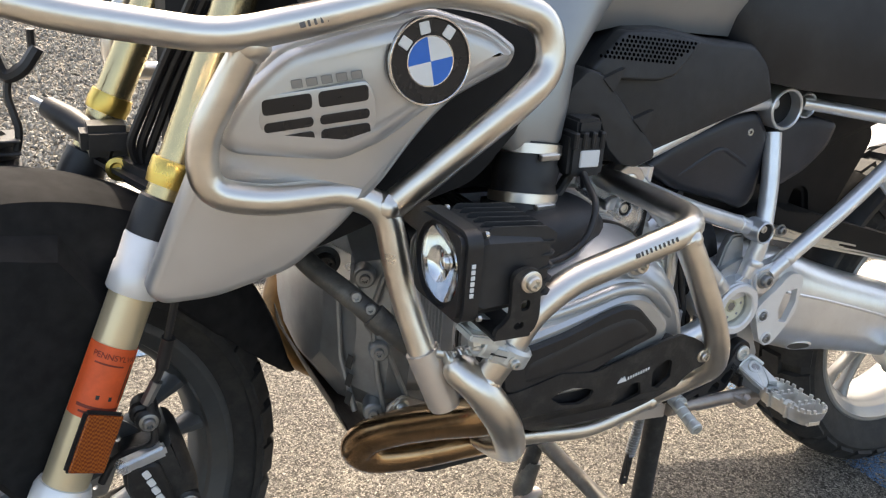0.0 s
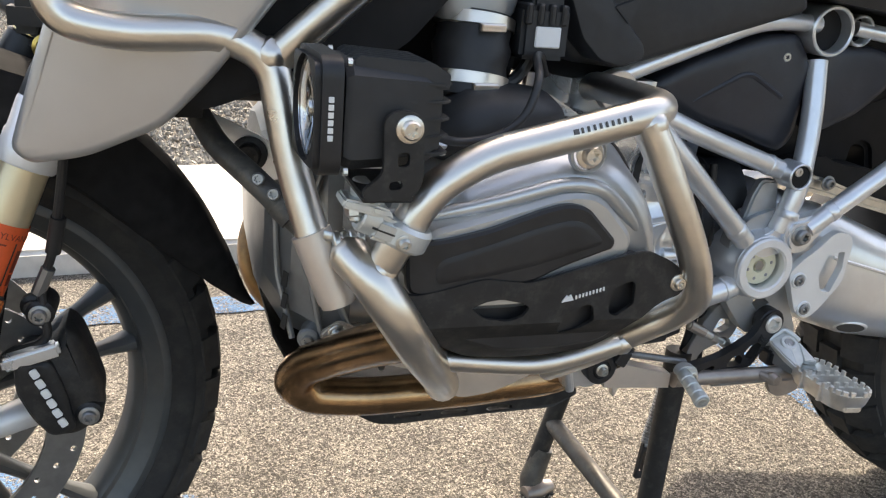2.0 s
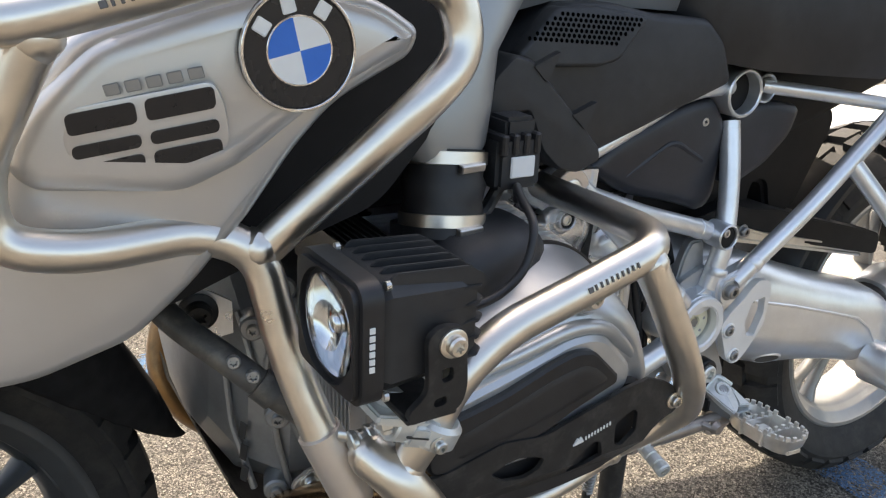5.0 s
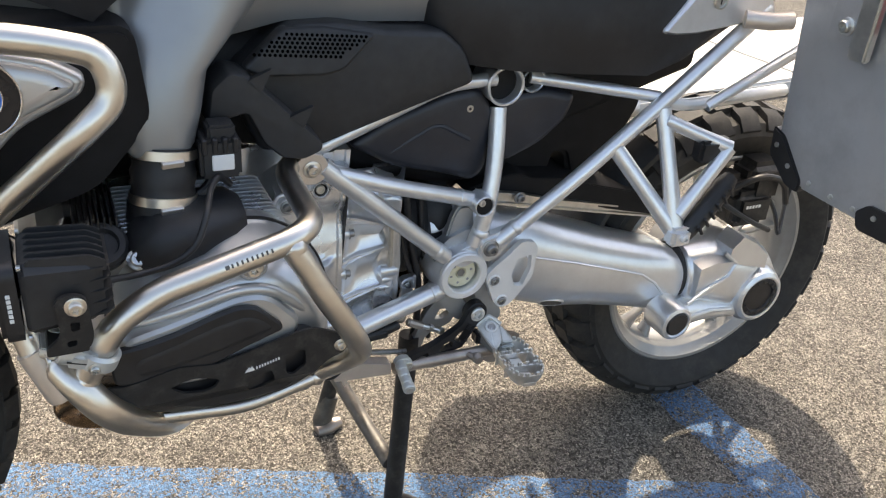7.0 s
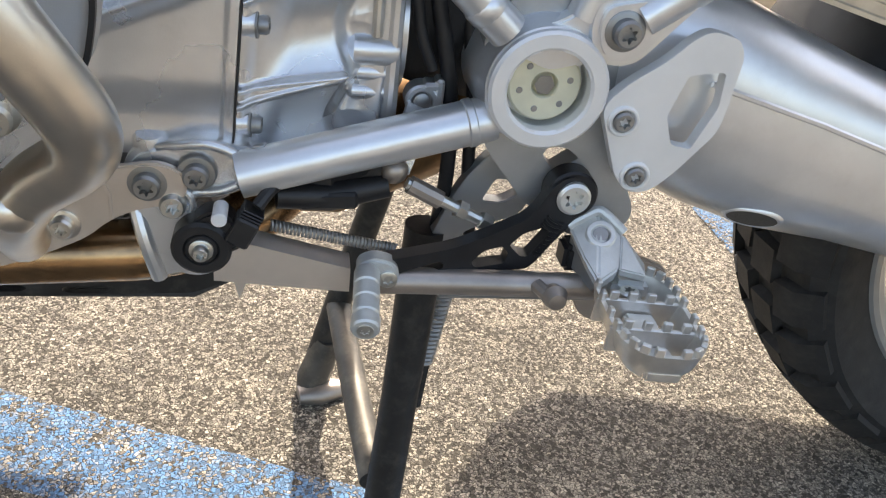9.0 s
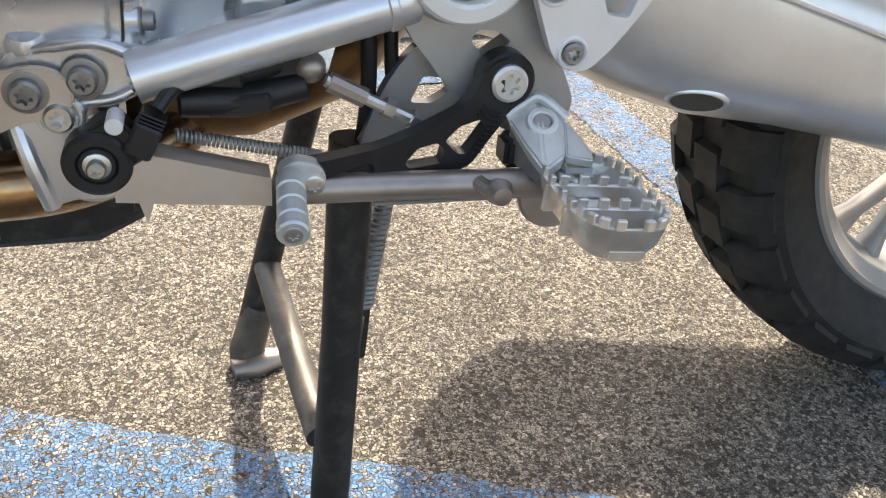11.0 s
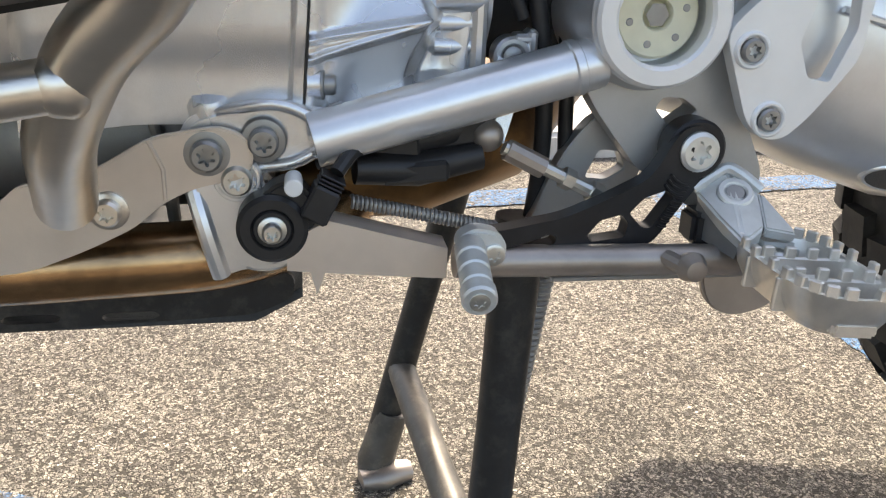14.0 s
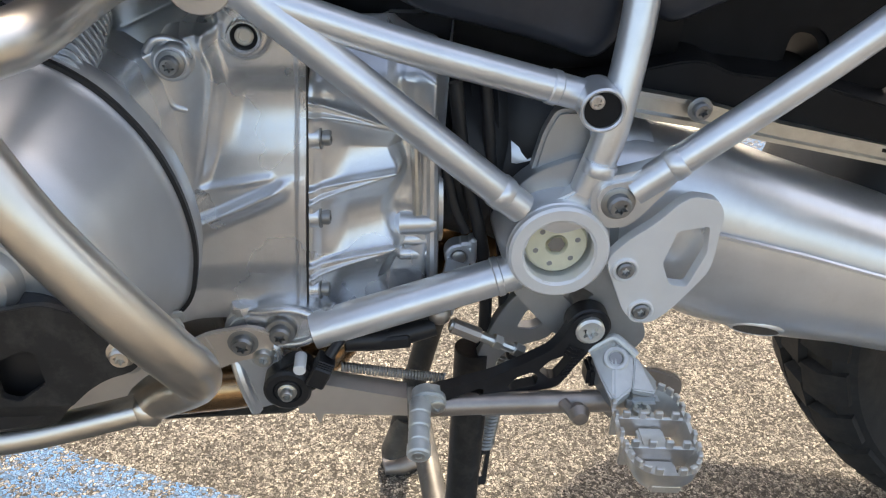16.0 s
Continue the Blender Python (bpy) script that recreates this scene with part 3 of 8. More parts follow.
# -- crash bars --
TR = 0.0135
upper = fillet([(-0.905, -0.235, 0.893), (-0.86, -0.262, 0.884), (-0.745, -0.285, 0.871), (-0.67, -0.312, 0.893), (-0.588, -0.318, 0.9165), (-0.535, -0.318, 0.910),
                (-0.478, -0.315, 0.895), (-0.470, -0.320, 0.855), (-0.500, -0.326, 0.828), (-0.603, -0.284, 0.7235)], 0.03, 7)
crash_upper = moved(part("upper_crash_bar", sweep(upper, TR, 18), STEEL, bike, "brushed stainless steel fairing crash bar"), 0.002, 0.009, 0.001)
front_loop = fillet([(-0.722, -0.288, 0.873), (-0.738, -0.277, 0.84), (-0.762, -0.268, 0.79), (-0.760, -0.268, 0.745), (-0.715, -0.278, 0.7365), (-0.640, -0.276, 0.740),
                     (-0.605, -0.285, 0.724), (-0.592, -0.300, 0.650), (-0.575, -0.321, 0.590)], 0.032, 7)
moved(part("front_loop_bar", sweep(front_loop, TR, 18), STEEL, bike, "brushed stainless steel bent bar"), 0.002, 0.009, 0.001)
sleeve = [(-0.5755, -0.3115, 0.598), (-0.5545, -0.3225, 0.546)]
part("bar_sleeve", join(sweep(sleeve, 0.0160, 20), sweep([(-0.5547, -0.3225, 0.5465), (-0.5530, -0.3235, 0.5415)], 0.0145, 20)), STEEL_DULL, bike, "warm grey slip-fit sleeve")
for (x, y, z), r in (((-0.605, -0.2865, 0.7265), 0.0144), ((-0.724, -0.288, 0.866), 0.0142)):
    bm = bmesh.new()
    bmesh.ops.create_icosphere(bm, subdivisions=3, radius=r)
    for v in bm.verts:
        v.co *= 1 + 0.08 * math.sin(v.co.x * 900) * math.sin(v.co.z * 800)
    bmesh.ops.translate(bm, verts=bm.verts, vec=(x, y, z))
    part("weld_bead", bm, STEEL, crash_upper, "rippled weld bead")
# sleeve clamp strap and its fastener
strap = fillet([(-0.568, -0.326, 0.600), (-0.556, -0.332, 0.598), (-0.535, -0.330, 0.599)], 0.006, 4)
part("clamp_strap", sweep(strap, 0.0040, 8, flat=0.35), ZINC, bike)
for k in range(4):
    part("clamp_nut", lathe([(0.0078 - 0.0014 * (k % 2), 0), (0.0088 - 0.0014 * (k % 2), 0.0012), (0.0088 - 0.0014 * (k % 2), 0.0044), (0.0078 - 0.0014 * (k % 2), 0.0056)], (-0.562 + 0.0062 * k, -0.333, 0.596 + 0.001 * k), (1, 0, 0.15), 12), ZINC, bike)

LT = 0.0138
lower_main = fillet([(-0.550, -0.338, 0.588), (-0.538, -0.356, 0.577), (-0.518, -0.364, 0.548), (-0.500, -0.352, 0.520), (-0.478, -0.325, 0.488), (-0.452, -0.290, 0.452), (-0.425, -0.228, 0.408), (-0.405, -0.155, 0.372)], 0.03, 7)
crash_lower = part("lower_crash_bar", sweep(lower_main, 0.0165, 18), STEEL, bike, "brushed stainless steel engine crash bar")
part("bar_plug", lathe([(0.0164, -0.003), (0.0160, 0.003), (0.0135, 0.0085), (0.009, 0.0125), (0.0, 0.0145)], (-0.5488, -0.3375, 0.5872), (-0.55, 0.70, 0.46), 24), STEEL, crash_lower, "closed tube end")
lower_top = fillet([(-0.530, -0.352, 0.578), (-0.516, -0.362, 0.612), (-0.497, -0.362, 0.645), (-0.455, -0.355, 0.669), (-0.385, -0.352, 0.686), (-0.312, -0.348, 0.7045), (-0.284, -0.318, 0.705),
                    (-0.281, -0.250, 0.704), (-0.278, -0.180, 0.702), (-0.255, -0.130, 0.692)], 0.03, 7)
part("upper_engine_bar", sweep(lower_top, LT, 18), STEEL, crash_lower)
lower_rear = fillet([(-0.318, -0.350, 0.698), (-0.303, -0.352, 0.674), (-0.284, -0.356, 0.637), (-0.262, -0.354, 0.600), (-0.242, -0.347, 0.564), (-0.229, -0.334, 0.534), (-0.235, -0.314, 0.512), (-0.262, -0.294, 0.488), (-0.285, -0.258, 0.450), (-0.300, -0.200, 0.405)], 0.03, 7)
part("rear_drop_bar", sweep(lower_rear, LT, 18), STEEL, crash_lower)
lower_brace = fillet([(-0.470, -0.312, 0.481), (-0.428, -0.305, 0.472), (-0.371, -0.303, 0.464), (-0.338, -0.299, 0.465), (-0.268, -0.290, 0.476)], 0.03, 5)
part("lower_brace_bar", sweep(lower_brace, 0.0095, 16), STEEL, crash_lower)
for p, r in (((-0.314, -0.350, 0.695), 0.0143), ((-0.464, -0.310, 0.480), 0.0112), ((-0.272, -0.290, 0.475), 0.0118), ((-0.530, -0.354, 0.580), 0.0150)):
    bm = bmesh.new()
    bmesh.ops.create_icosphere(bm, subdivisions=3, radius=r)
    for v in bm.verts:
        v.co *= 1 + 0.06 * math.sin(v.co.x * 1100) * math.sin(v.co.z * 900)
    bmesh.ops.translate(bm, verts=bm.verts, vec=p)
    part("weld_bead", bm, STEEL, crash_lower, "rippled weld bead")
# bar mounting: top plate with bolt, lower gusset plate
part("mount_washer", lathe([(0.0215, -0.012), (0.0215, 0.002), (0.0205, 0.003), (0.0125, 0.003), (0.0115, 0.0022), (0, 0.0022)], (-0.2375, -0.156, 0.6925), Y, 40), STEEL_DULL, crash_lower, "pale bronze mounting disc")
bolt(crash_lower, (-0.2375, -0.158, 0.6925), 0.0075, mat=STEEL)
moved(part("gusset_plate", plate([(-0.419, 0.396), (-0.416, 0.367), (-0.396, 0.356), (-0.375, 0.348), (-0.340, 0.352), (-0.311, 0.363), (-0.284, 0.376), (-0.270, 0.389), (-0.251, 0.398), (-0.229, 0.4015), (-0.2215, 0.410), (-0.2235, 0.424), (-0.238, 0.4305), (-0.254, 0.4280), (-0.274, 0.4245), (-0.300, 0.409), (-0.318, 0.400), (-0.340, 0.401), (-0.352, 0.388), (-0.384, 0.388), (-0.405, 0.401)],
     -0.168, -0.163, rad=0.009, bev=0.001), STEEL_DULL, crash_lower, "warm grey steel gusset plate"), 0.003, 0.022, -0.003)
part("plate_fold", sweep([(-0.2715, -0.1458, 0.4205), (-0.265, -0.1462, 0.405), (-0.265, -0.1458, 0.388)], 0.0012, 6), STEEL_DULL, crash_lower)
for x, z in ((-0.400, 0.364), (-0.297, 0.386)):
    bolt(crash_lower, (x + 0.003, -0.146, z - 0.003), 0.0072, mat=STEEL)

# -- main frame --
FR = 0.0125
frame_part = part("rear_frame_post", sweep(fillet([(0.056, -0.092, 0.728), (0.050, -0.112, 0.660), (0.034, -0.132, 0.580), (0.020, -0.128, 0.530)], 0.05, 6), FR, 16), SILVER, bike, "silver painted steel frame tube")


def frame_tube(pts, r=FR, rad=0.04):
    return part("frame_tube", sweep(fillet(pts, rad, 6), r, 16), SILVER, bike)


frame_tube([(-0.222, -0.149, 0.691), (-0.150, -0.146, 0.628), (-0.029, -0.135, 0.520)], 0.0125)
frame_tube([(-0.222, -0.148, 0.685), (-0.120, -0.140, 0.646), (0.012, -0.124, 0.603)], 0.0115)
frame_tube([(-0.260, -0.125, 0.690), (-0.13, -0.12, 0.740), (-0.035, -0.105, 0.772), (0.045, -0.092, 0.770)], 0.0100)
frame_tube([(-0.188, -0.141, 0.419), (-0.035, -0.128, 0.459), (-0.030, -0.127, 0.4605)], 0.0150)
frame_tube([(0.052, -0.140, 0.535), (0.16, -0.150, 0.622), (0.304, -0.152, 0.742), (0.46, -0.150, 0.872)], 0.0115)
frame_tube([(0.105, -0.088, 0.768), (0.20, -0.115, 0.756), (0.300, -0.140, 0.742)], 0.0090)
frame_tube([(0.31, -0.148, 0.735), (0.345, -0.152, 0.730), (0.53, -0.155, 0.742)], 0.0098)
frame_tube([(0.375, -0.160, 0.728), (0.53, -0.172, 0.815)], 0.0088)
# tube ends opened to the side; dark discs stand for the shade inside
part("frame_socket", join(ring(0.0292, 0.0245, -0.035, 0.018, (0.056, -0.092, 0.764)), lathe([(0.0285, -0.03), (0.0, -0.03)], (0.056, -0.092, 0.764), Y, 32, cap=False)), SILVER, bike, "open silver tube socket")
part("frame_socket_shade", lathe([(0.0246, 0.0), (0, 0.0)], (0.056, -0.092, 0.764), Y, 32, cap=False), DARK_VOID, bike)
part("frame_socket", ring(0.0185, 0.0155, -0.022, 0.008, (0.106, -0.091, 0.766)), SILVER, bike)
part("frame_socket_shade", lathe([(0.0154, 0.0), (0, 0.0)], (0.106, -0.082, 0.766), Y, 24, cap=False), DARK_VOID, bike)
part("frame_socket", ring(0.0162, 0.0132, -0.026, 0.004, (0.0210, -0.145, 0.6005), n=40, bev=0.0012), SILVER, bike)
part("frame_socket_shade", lathe([(0.0131, 0.0), (0, 0.0)], (0.0210, -0.1458, 0.6005), Y, 24, cap=False), DARK_VOID, bike)
bolt(bike, (0.0165, -0.1460, 0.6065), 0.0052, mat=STEEL_DULL, washer=False, h=0.003)
# swing arm pivot boss
piv = part("pivot_boss", lathe([(0.045, -0.05), (0.043, -0.004), (0.0395, 0.004), (0.0395, 0.010), (0.037, 0.013), (0.0285, 0.013), (0.0275, 0.011), (0.0265, -0.006), (0.0, -0.006)], (0.0, -0.130, 0.487), Y, 48), SILVER, bike, "silver cast pivot boss")
part("pivot_ring", ring(0.0385, 0.0265, 0.004, 0.0165, (0.0, -0.131, 0.487), n=48, bev=0.002), WHITE_ALU, piv, "pale grey plastic ring")
part("bearing_plug", lathe([(0.0240, -0.006), (0.0240, 0.002), (0.0225, 0.0035), (0.009, 0.0035), (0.0082, 0.0025), (0.0075, -0.003), (0, -0.003)], (0.0, -0.131, 0.487), Y, 48), CREAM, piv, "cream bearing adjuster plug")
for k in range(6):
    a = k * math.pi / 3 + 0.25
    part("plug_hole", lathe([(0.0022, 0), (0.0018, 0.0004), (0, 0.0004)], (0.0165 * math.cos(a), -0.1346, 0.487 + 0.0165 * math.sin(a)), Y, 10), GUNMETAL, piv)
part("plug_hex", lathe([(0.0068, 0), (0, 0)], (0.0, -0.1338, 0.487), Y, 6, cap=False), GUNMETAL, piv)
for k in range(8):
    a = k * math.pi / 4 + 0.3
    part("ring_notch", block(-0.0035, 0.0035, -0.001, 0.001, 0.0262, 0.0285, 0.0004, 1, pose(0, -0.1455, 0.487, 0, math.degrees(a), 0)), WHITE_ALU, piv)
part("frame_web", plate([(-0.040, 0.520), (-0.02, 0.542), (0.02, 0.556), (0.040, 0.545), (0.050, 0.52), (0.052, 0.46), (0.073, 0.418), (0.088, 0.388), (0.070, 0.368), (0.036, 0.372), (0.020, 0.392), (0.006, 0.394), (-0.010, 0.413), (-0.028, 0.435), (-0.038, 0.456), (-0.038, 0.49)],
     -0.122, -0.102, holes=[[(0.0105, 0.433), (0.0150, 0.4395), (0.0275, 0.4390), (0.0375, 0.4320), (0.0295, 0.4265), (0.0220, 0.4205)]], rad=0.015, bev=0.004), FRAME_SHADED, bike, "silver cast frame web with shade put into its colour")
part("frame_gusset", plate([(-0.030, 0.508), (-0.0187, 0.5200), (0.004, 0.5290), (0.020, 0.5400), (0.030, 0.552), (0.034, 0.505), (0.0, 0.495)], -0.136, -0.116, rad=0.008, bev=0.005), SILVER, bike)
part("frame_wing", plate([(-0.0235, 0.510), (-0.0225, 0.5255), (-0.0120, 0.5700), (-0.003, 0.588), (0.020, 0.588), (0.030, 0.524)], -0.114, -0.102, rad=0.006, bev=0.003), FRAME_SHADED, bike)
part("frame_lug", plate([(0.022, 0.545), (0.055, 0.552), (0.080, 0.560), (0.088, 0.548), (0.066, 0.522), (0.052, 0.505), (0.030, 0.505), (0.020, 0.522)], -0.146, -0.128, rad=0.014, bev=0.005), SILVER, bike)
bolt(bike, (0.040, -0.145, 0.528), 0.0088, mat=GUNMETAL)
# front lower frame casting: a flowing bracket that swells into the lower tube
cast = part("lower_frame_casting", plate([(-0.255, 0.420), (-0.247, 0.431), (-0.229, 0.4355), (-0.204, 0.4405), (-0.190, 0.4365), (-0.174, 0.4345), (-0.168, 0.424), (-0.172, 0.410), (-0.190, 0.4045), (-0.208, 0.402), (-0.213, 0.393),
     (-0.200, 0.378), (-0.192, 0.362), (-0.205, 0.347), (-0.222, 0.348), (-0.238, 0.339), (-0.2425, 0.364), (-0.250, 0.394)], -0.150, -0.120, rad=0.010, bev=0.004), CAST, bike, "cast aluminium lower frame bracket")
moved(cast, -0.004, 0.013, 0.0)
part("casting_body", plate([(-0.2490, 0.402), (-0.2450, 0.374), (-0.2370, 0.3415), (-0.2300, 0.3440), (-0.222, 0.3465), (-0.205, 0.3465), (-0.195, 0.362), (-0.200, 0.382), (-0.214, 0.402), (-0.232, 0.412)], -0.1575, -0.130, rad=0.010, bev=0.005), CAST, cast)
part("casting_rim", sweep(fillet([(-0.236, -0.146, 0.4315), (-0.218, -0.152, 0.4365), (-0.203, -0.153, 0.4385), (-0.189, -0.153, 0.4340), (-0.177, -0.153, 0.4245), (-0.180, -0.153, 0.4135), (-0.194, -0.153, 0.4055), (-0.212, -0.150, 0.4030), (-0.224, -0.146, 0.404)], 0.012, 5), [0.0024] + [0.0036] * 42 + [0.0024], 12), CAST, cast).location.y = 0.0018
part("casting_neck", sweep([(-0.184, -0.148, 0.4185), (-0.176, -0.1495, 0.4202), (-0.170, -0.1492, 0.4216), (-0.1645, -0.1488, 0.423), (-0.164, -0.1488, 0.4231)], [0.0115, 0.0145, 0.0166, 0.0166, 0.0150], 24), CAST, cast)
part("casting_rib", sweep(fillet([(-0.2485, -0.150, 0.398), (-0.242, -0.160, 0.374), (-0.2345, -0.158, 0.344)], 0.02, 5), 0.0052, 10), CAST, cast)
part("casting_rib", sweep(fillet([(-0.228, -0.150, 0.388), (-0.226, -0.154, 0.366), (-0.2215, -0.154, 0.349), (-0.208, -0.154, 0.3475), (-0.196, -0.152, 0.352)], 0.008, 5), 0.0036, 10), CAST, cast)
for x, y, z, mm, r in ((-0.2095, -0.1500, 0.4190, GUNMETAL, 0.0080), (-0.2385, -0.1535, 0.4130, GUNMETAL, 0.0084), (-0.2240, -0.1560, 0.3985, ZINC, 0.0082)):
    if mm is ZINC:
        part("bolt_seat", ring(0.0135, 0.0088, -0.010, 0.004, (x, y + 0.002, z), n=28, bev=0.0016), CAST, cast)
        bolt(cast, (x, y + 0.002, z), r, mat=mm, washer=False, h=0.009)
    else:
        part("bolt_flange", lathe([(r * 1.55, 0), (r * 1.55, 0.0035), (r * 1.42, 0.0055), (r * 1.1, 0.0060), (r * 1.05, 0.0060)], (x, y, z), Y, 32), mm, cast)
        bolt(cast, (x, y - 0.0055, z), r, mat=mm, washer=False, h=0.0075)
for x in (-0.238, -0.206):
    part("casting_boss", lathe([(0.0115, -0.01), (0.0115, 0.004), (0.0085, 0.009), (0.0, 0.010)], (x, -0.136, 0.431), (0, -0.35, 1), 20), CAST, cast)
# stepped tube ends
def tube_collar(a, b, r, t0, t1):
    a, b = V(a), V(b)
    return part("tube_collar", sweep([a.lerp(b, t0), a.lerp(b, t0 + (t1 - t0) * 0.15), a.lerp(b, t1 - (t1 - t0) * 0.15), a.lerp(b, t1)], [r, r + 0.0010, r + 0.0010, r], 20), SILVER, bike)


tube_collar((-0.188, -0.141, 0.419), (-0.035, -0.128, 0.459), 0.0150, 0.925, 0.965)
tube_collar((-0.150, -0.146, 0.628), (-0.02, -0.134, 0.512), 0.0125, 0.78, 0.84)
tube_collar((-0.120, -0.140, 0.646), (0.012, -0.124, 0.603), 0.0115, 0.80, 0.86)
tube_collar((0.052, -0.140, 0.535), (0.16, -0.150, 0.622), 0.0115, 0.22, 0.30)
tube_collar((0.034, -0.132, 0.580), (0.012, -0.135, 0.500), 0.0125, 0.30, 0.42)
# dark parts behind the frame triangle and the intake
part("inner_engine_cover", loft([oval(-0.54, -0.10, 0.18, 0.66, 0.86, 20, 4), oval(-0.46, -0.135, 0.20, 0.668, 0.90, 20, 4), oval(-0.345, -0.135, 0.20, 0.668, 0.90, 20, 4)]), DARK_VOID, bike, "black parts behind the intake")
part("inner_airbox", loft([oval(-0.205, -0.04, 0.12, 0.665, 0.76, 20, 4), oval(-0.15, -0.075, 0.15, 0.625, 0.78, 20, 4), oval(0.0, -0.070, 0.15, 0.585, 0.79, 20, 4), oval(0.10, -0.060, 0.14, 0.585, 0.79, 20, 4)]), DARK_VOID, bike, "black airbox behind the frame")
part("inner_frame_wall", plate([(-0.06, 0.50), (-0.05, 0.63), (0.02, 0.66), (0.13, 0.655), (0.13, 0.56), (0.06, 0.50)], 0.08, 0.11, rad=0.02, bev=0.004), DARK_VOID, bike, "black inner frame wall")
boot = [(-0.088, 0.050), (-0.078, 0.058), (-0.070, 0.054), (-0.060, 0.062), (-0.052, 0.057), (-0.040, 0.066), (-0.032, 0.061), (-0.018, 0.070), (0.005, 0.070)]
part("rubber_boot", lathe([(r, x + 0.088) for x, r in boot], (-0.088, -0.015, 0.535), (1, 0, 0), 36), BLACK_ROUGH, bike, "ribbed black rubber drive shaft boot")
for pts, r in (([(-0.075, -0.085, 0.60), (-0.068, -0.092, 0.53), (-0.052, -0.095, 0.47), (-0.045, -0.090, 0.40), (-0.05, -0.08, 0.33)], 0.0055), ([(-0.052, -0.080, 0.60), (-0.045, -0.086, 0.52), (-0.034, -0.088, 0.46), (-0.030, -0.085, 0.39), (-0.02, -0.08, 0.34)], 0.0048), ([(-0.10, -0.09, 0.60), (-0.085, -0.095, 0.55), (-0.075, -0.098, 0.50), (-0.066, -0.098, 0.48)], 0.004)):
    part("breather_hose", sweep(fillet(pts, 0.04, 6), r, 12), BLACK, bike, "black rubber breather hose")
# heel guard
part("heel_guard", plate([(0.036, 0.476), (0.050, 0.492), (0.072, 0.508), (0.086, 0.523), (0.096, 0.529), (0.116, 0.525), (0.122, 0.514), (0.119, 0.464), (0.094, 0.430), (0.080, 0.417), (0.066, 0.417), (0.055, 0.428)],
     -0.146, -0.136, holes=[[(0.0885, 0.4525), (0.0805, 0.472), (0.0885, 0.500), (0.1125, 0.5035), (0.1140, 0.480), (0.1025, 0.4500)]], rad=0.009, bev=0.0042), WHITE_ALU, bike, "pale silver cast heel guard").location = (0, 0, 0.003)
for x, z in ((0.052, 0.4705), (0.0685, 0.432)):
    part("bolt_seat", ring(0.0105, 0.0075, -0.004, 0.0025, (x, -0.146, z), n=28, bev=0.001), WHITE_ALU, bike)
    bolt(bike, (x, -0.144, z), 0.0068, mat=GUNMETAL, washer=False)
# passenger footrest frame
def strut(a, b, w0, w1, th=0.010):
    a, b = V(a), V(b)
    d = (b - a).normalized()
    s = d.cross(V((0, 1, 0))).normalized()
    nn = d.cross(s)
    loops = []
    for p, w in ((a, w0), (a.lerp(b, 0.5), (w0 + w1) / 2 * 0.9), (b, w1)):
        loops.append([p + s * w * c0 + nn * th * c1 for c0, c1 in ((-1, -0.4), (-0.45, -1), (0.45, -1), (1, -0.4), (1, 0.4), (0.45, 1), (-0.45, 1), (-1, 0.4))])
    return loft(loops)


JT, JB, JR, JF = (0.298, -0.156, 0.730), (0.314, -0.222, 0.552), (0.398, -0.204, 0.676), (0.226, -0.152, 0.674)
rest = part("passenger_rest_bracket", strut(JT, JB, 0.0120, 0.0150), SILVER, bike, "silver cast passenger footrest bracket", 85)
for a, b, w0, w1 in ((JF, JB, 0.0120, 0.0140), ((0.30, -0.165, 0.715), JR, 0.0105, 0.0120), (JR, (0.317, -0.215, 0.579), 0.0120, 0.0135)):
    part("bracket_arm", strut(a, b, w0, w1), SILVER, rest, "", 85)
part("bracket_clevis", block(0.297, 0.334, -0.240, -0.213, 0.536, 0.566, 0.006, 3), SILVER, rest)
bolt(rest, (0.316, -0.240, 0.553), 0.007, mat=WHITE_ALU, washer=False)
part("passenger_peg", sweep([(0.324, -0.227, 0.549), (0.347, -0.219, 0.566), (0.402, -0.205, 0.609), (0.420, -0.200, 0.624)], [0.013, 0.017, 0.0175, 0.012], 12), BLACK_ROUGH, rest, "folded black rubber passenger peg")
for k in range(6):
    t = k / 5
    part("peg_rib", sweep([(0.340 + 0.062 * t, -0.241 + 0.018 * t, 0.569 + 0.048 * t), (0.352 + 0.062 * t, -0.237 + 0.018 * t, 0.554 + 0.048 * t)], 0.0028, 6), BLACK_ROUGH, rest)
part("peg_wedge", block(0.345, 0.405, -0.206, -0.180, 0.655, 0.690, 0.005, 2, Matrix.Identity(4)), BLACK, rest)


# the same bars on the far side
FLIP = Matrix.Translation((0, 2 * CY, 0)) @ Matrix.Diagonal((1, -1, 1, 1))

# -- wheels --
def tyre_mesh(R, half, rim_r, n=72):
    """A block tyre round the origin, axis y."""
    prof = [(rim_r - 0.004, -half * 0.62), (rim_r + 0.012, -half * 0.74), (rim_r + 0.040, -half * 0.97), (R - 0.045, -half), (R - 0.024, -half * 0.86),
            (R - 0.014, -half * 0.5), (R - 0.011, 0), (R - 0.014, half * 0.5), (R - 0.024, half * 0.86), (R - 0.045, half), (rim_r + 0.040, half * 0.97), (rim_r + 0.012, half * 0.74), (rim_r - 0.004, half * 0.62)]
    return lathe(prof, (0, 0, 0), Y, n, cap=False)


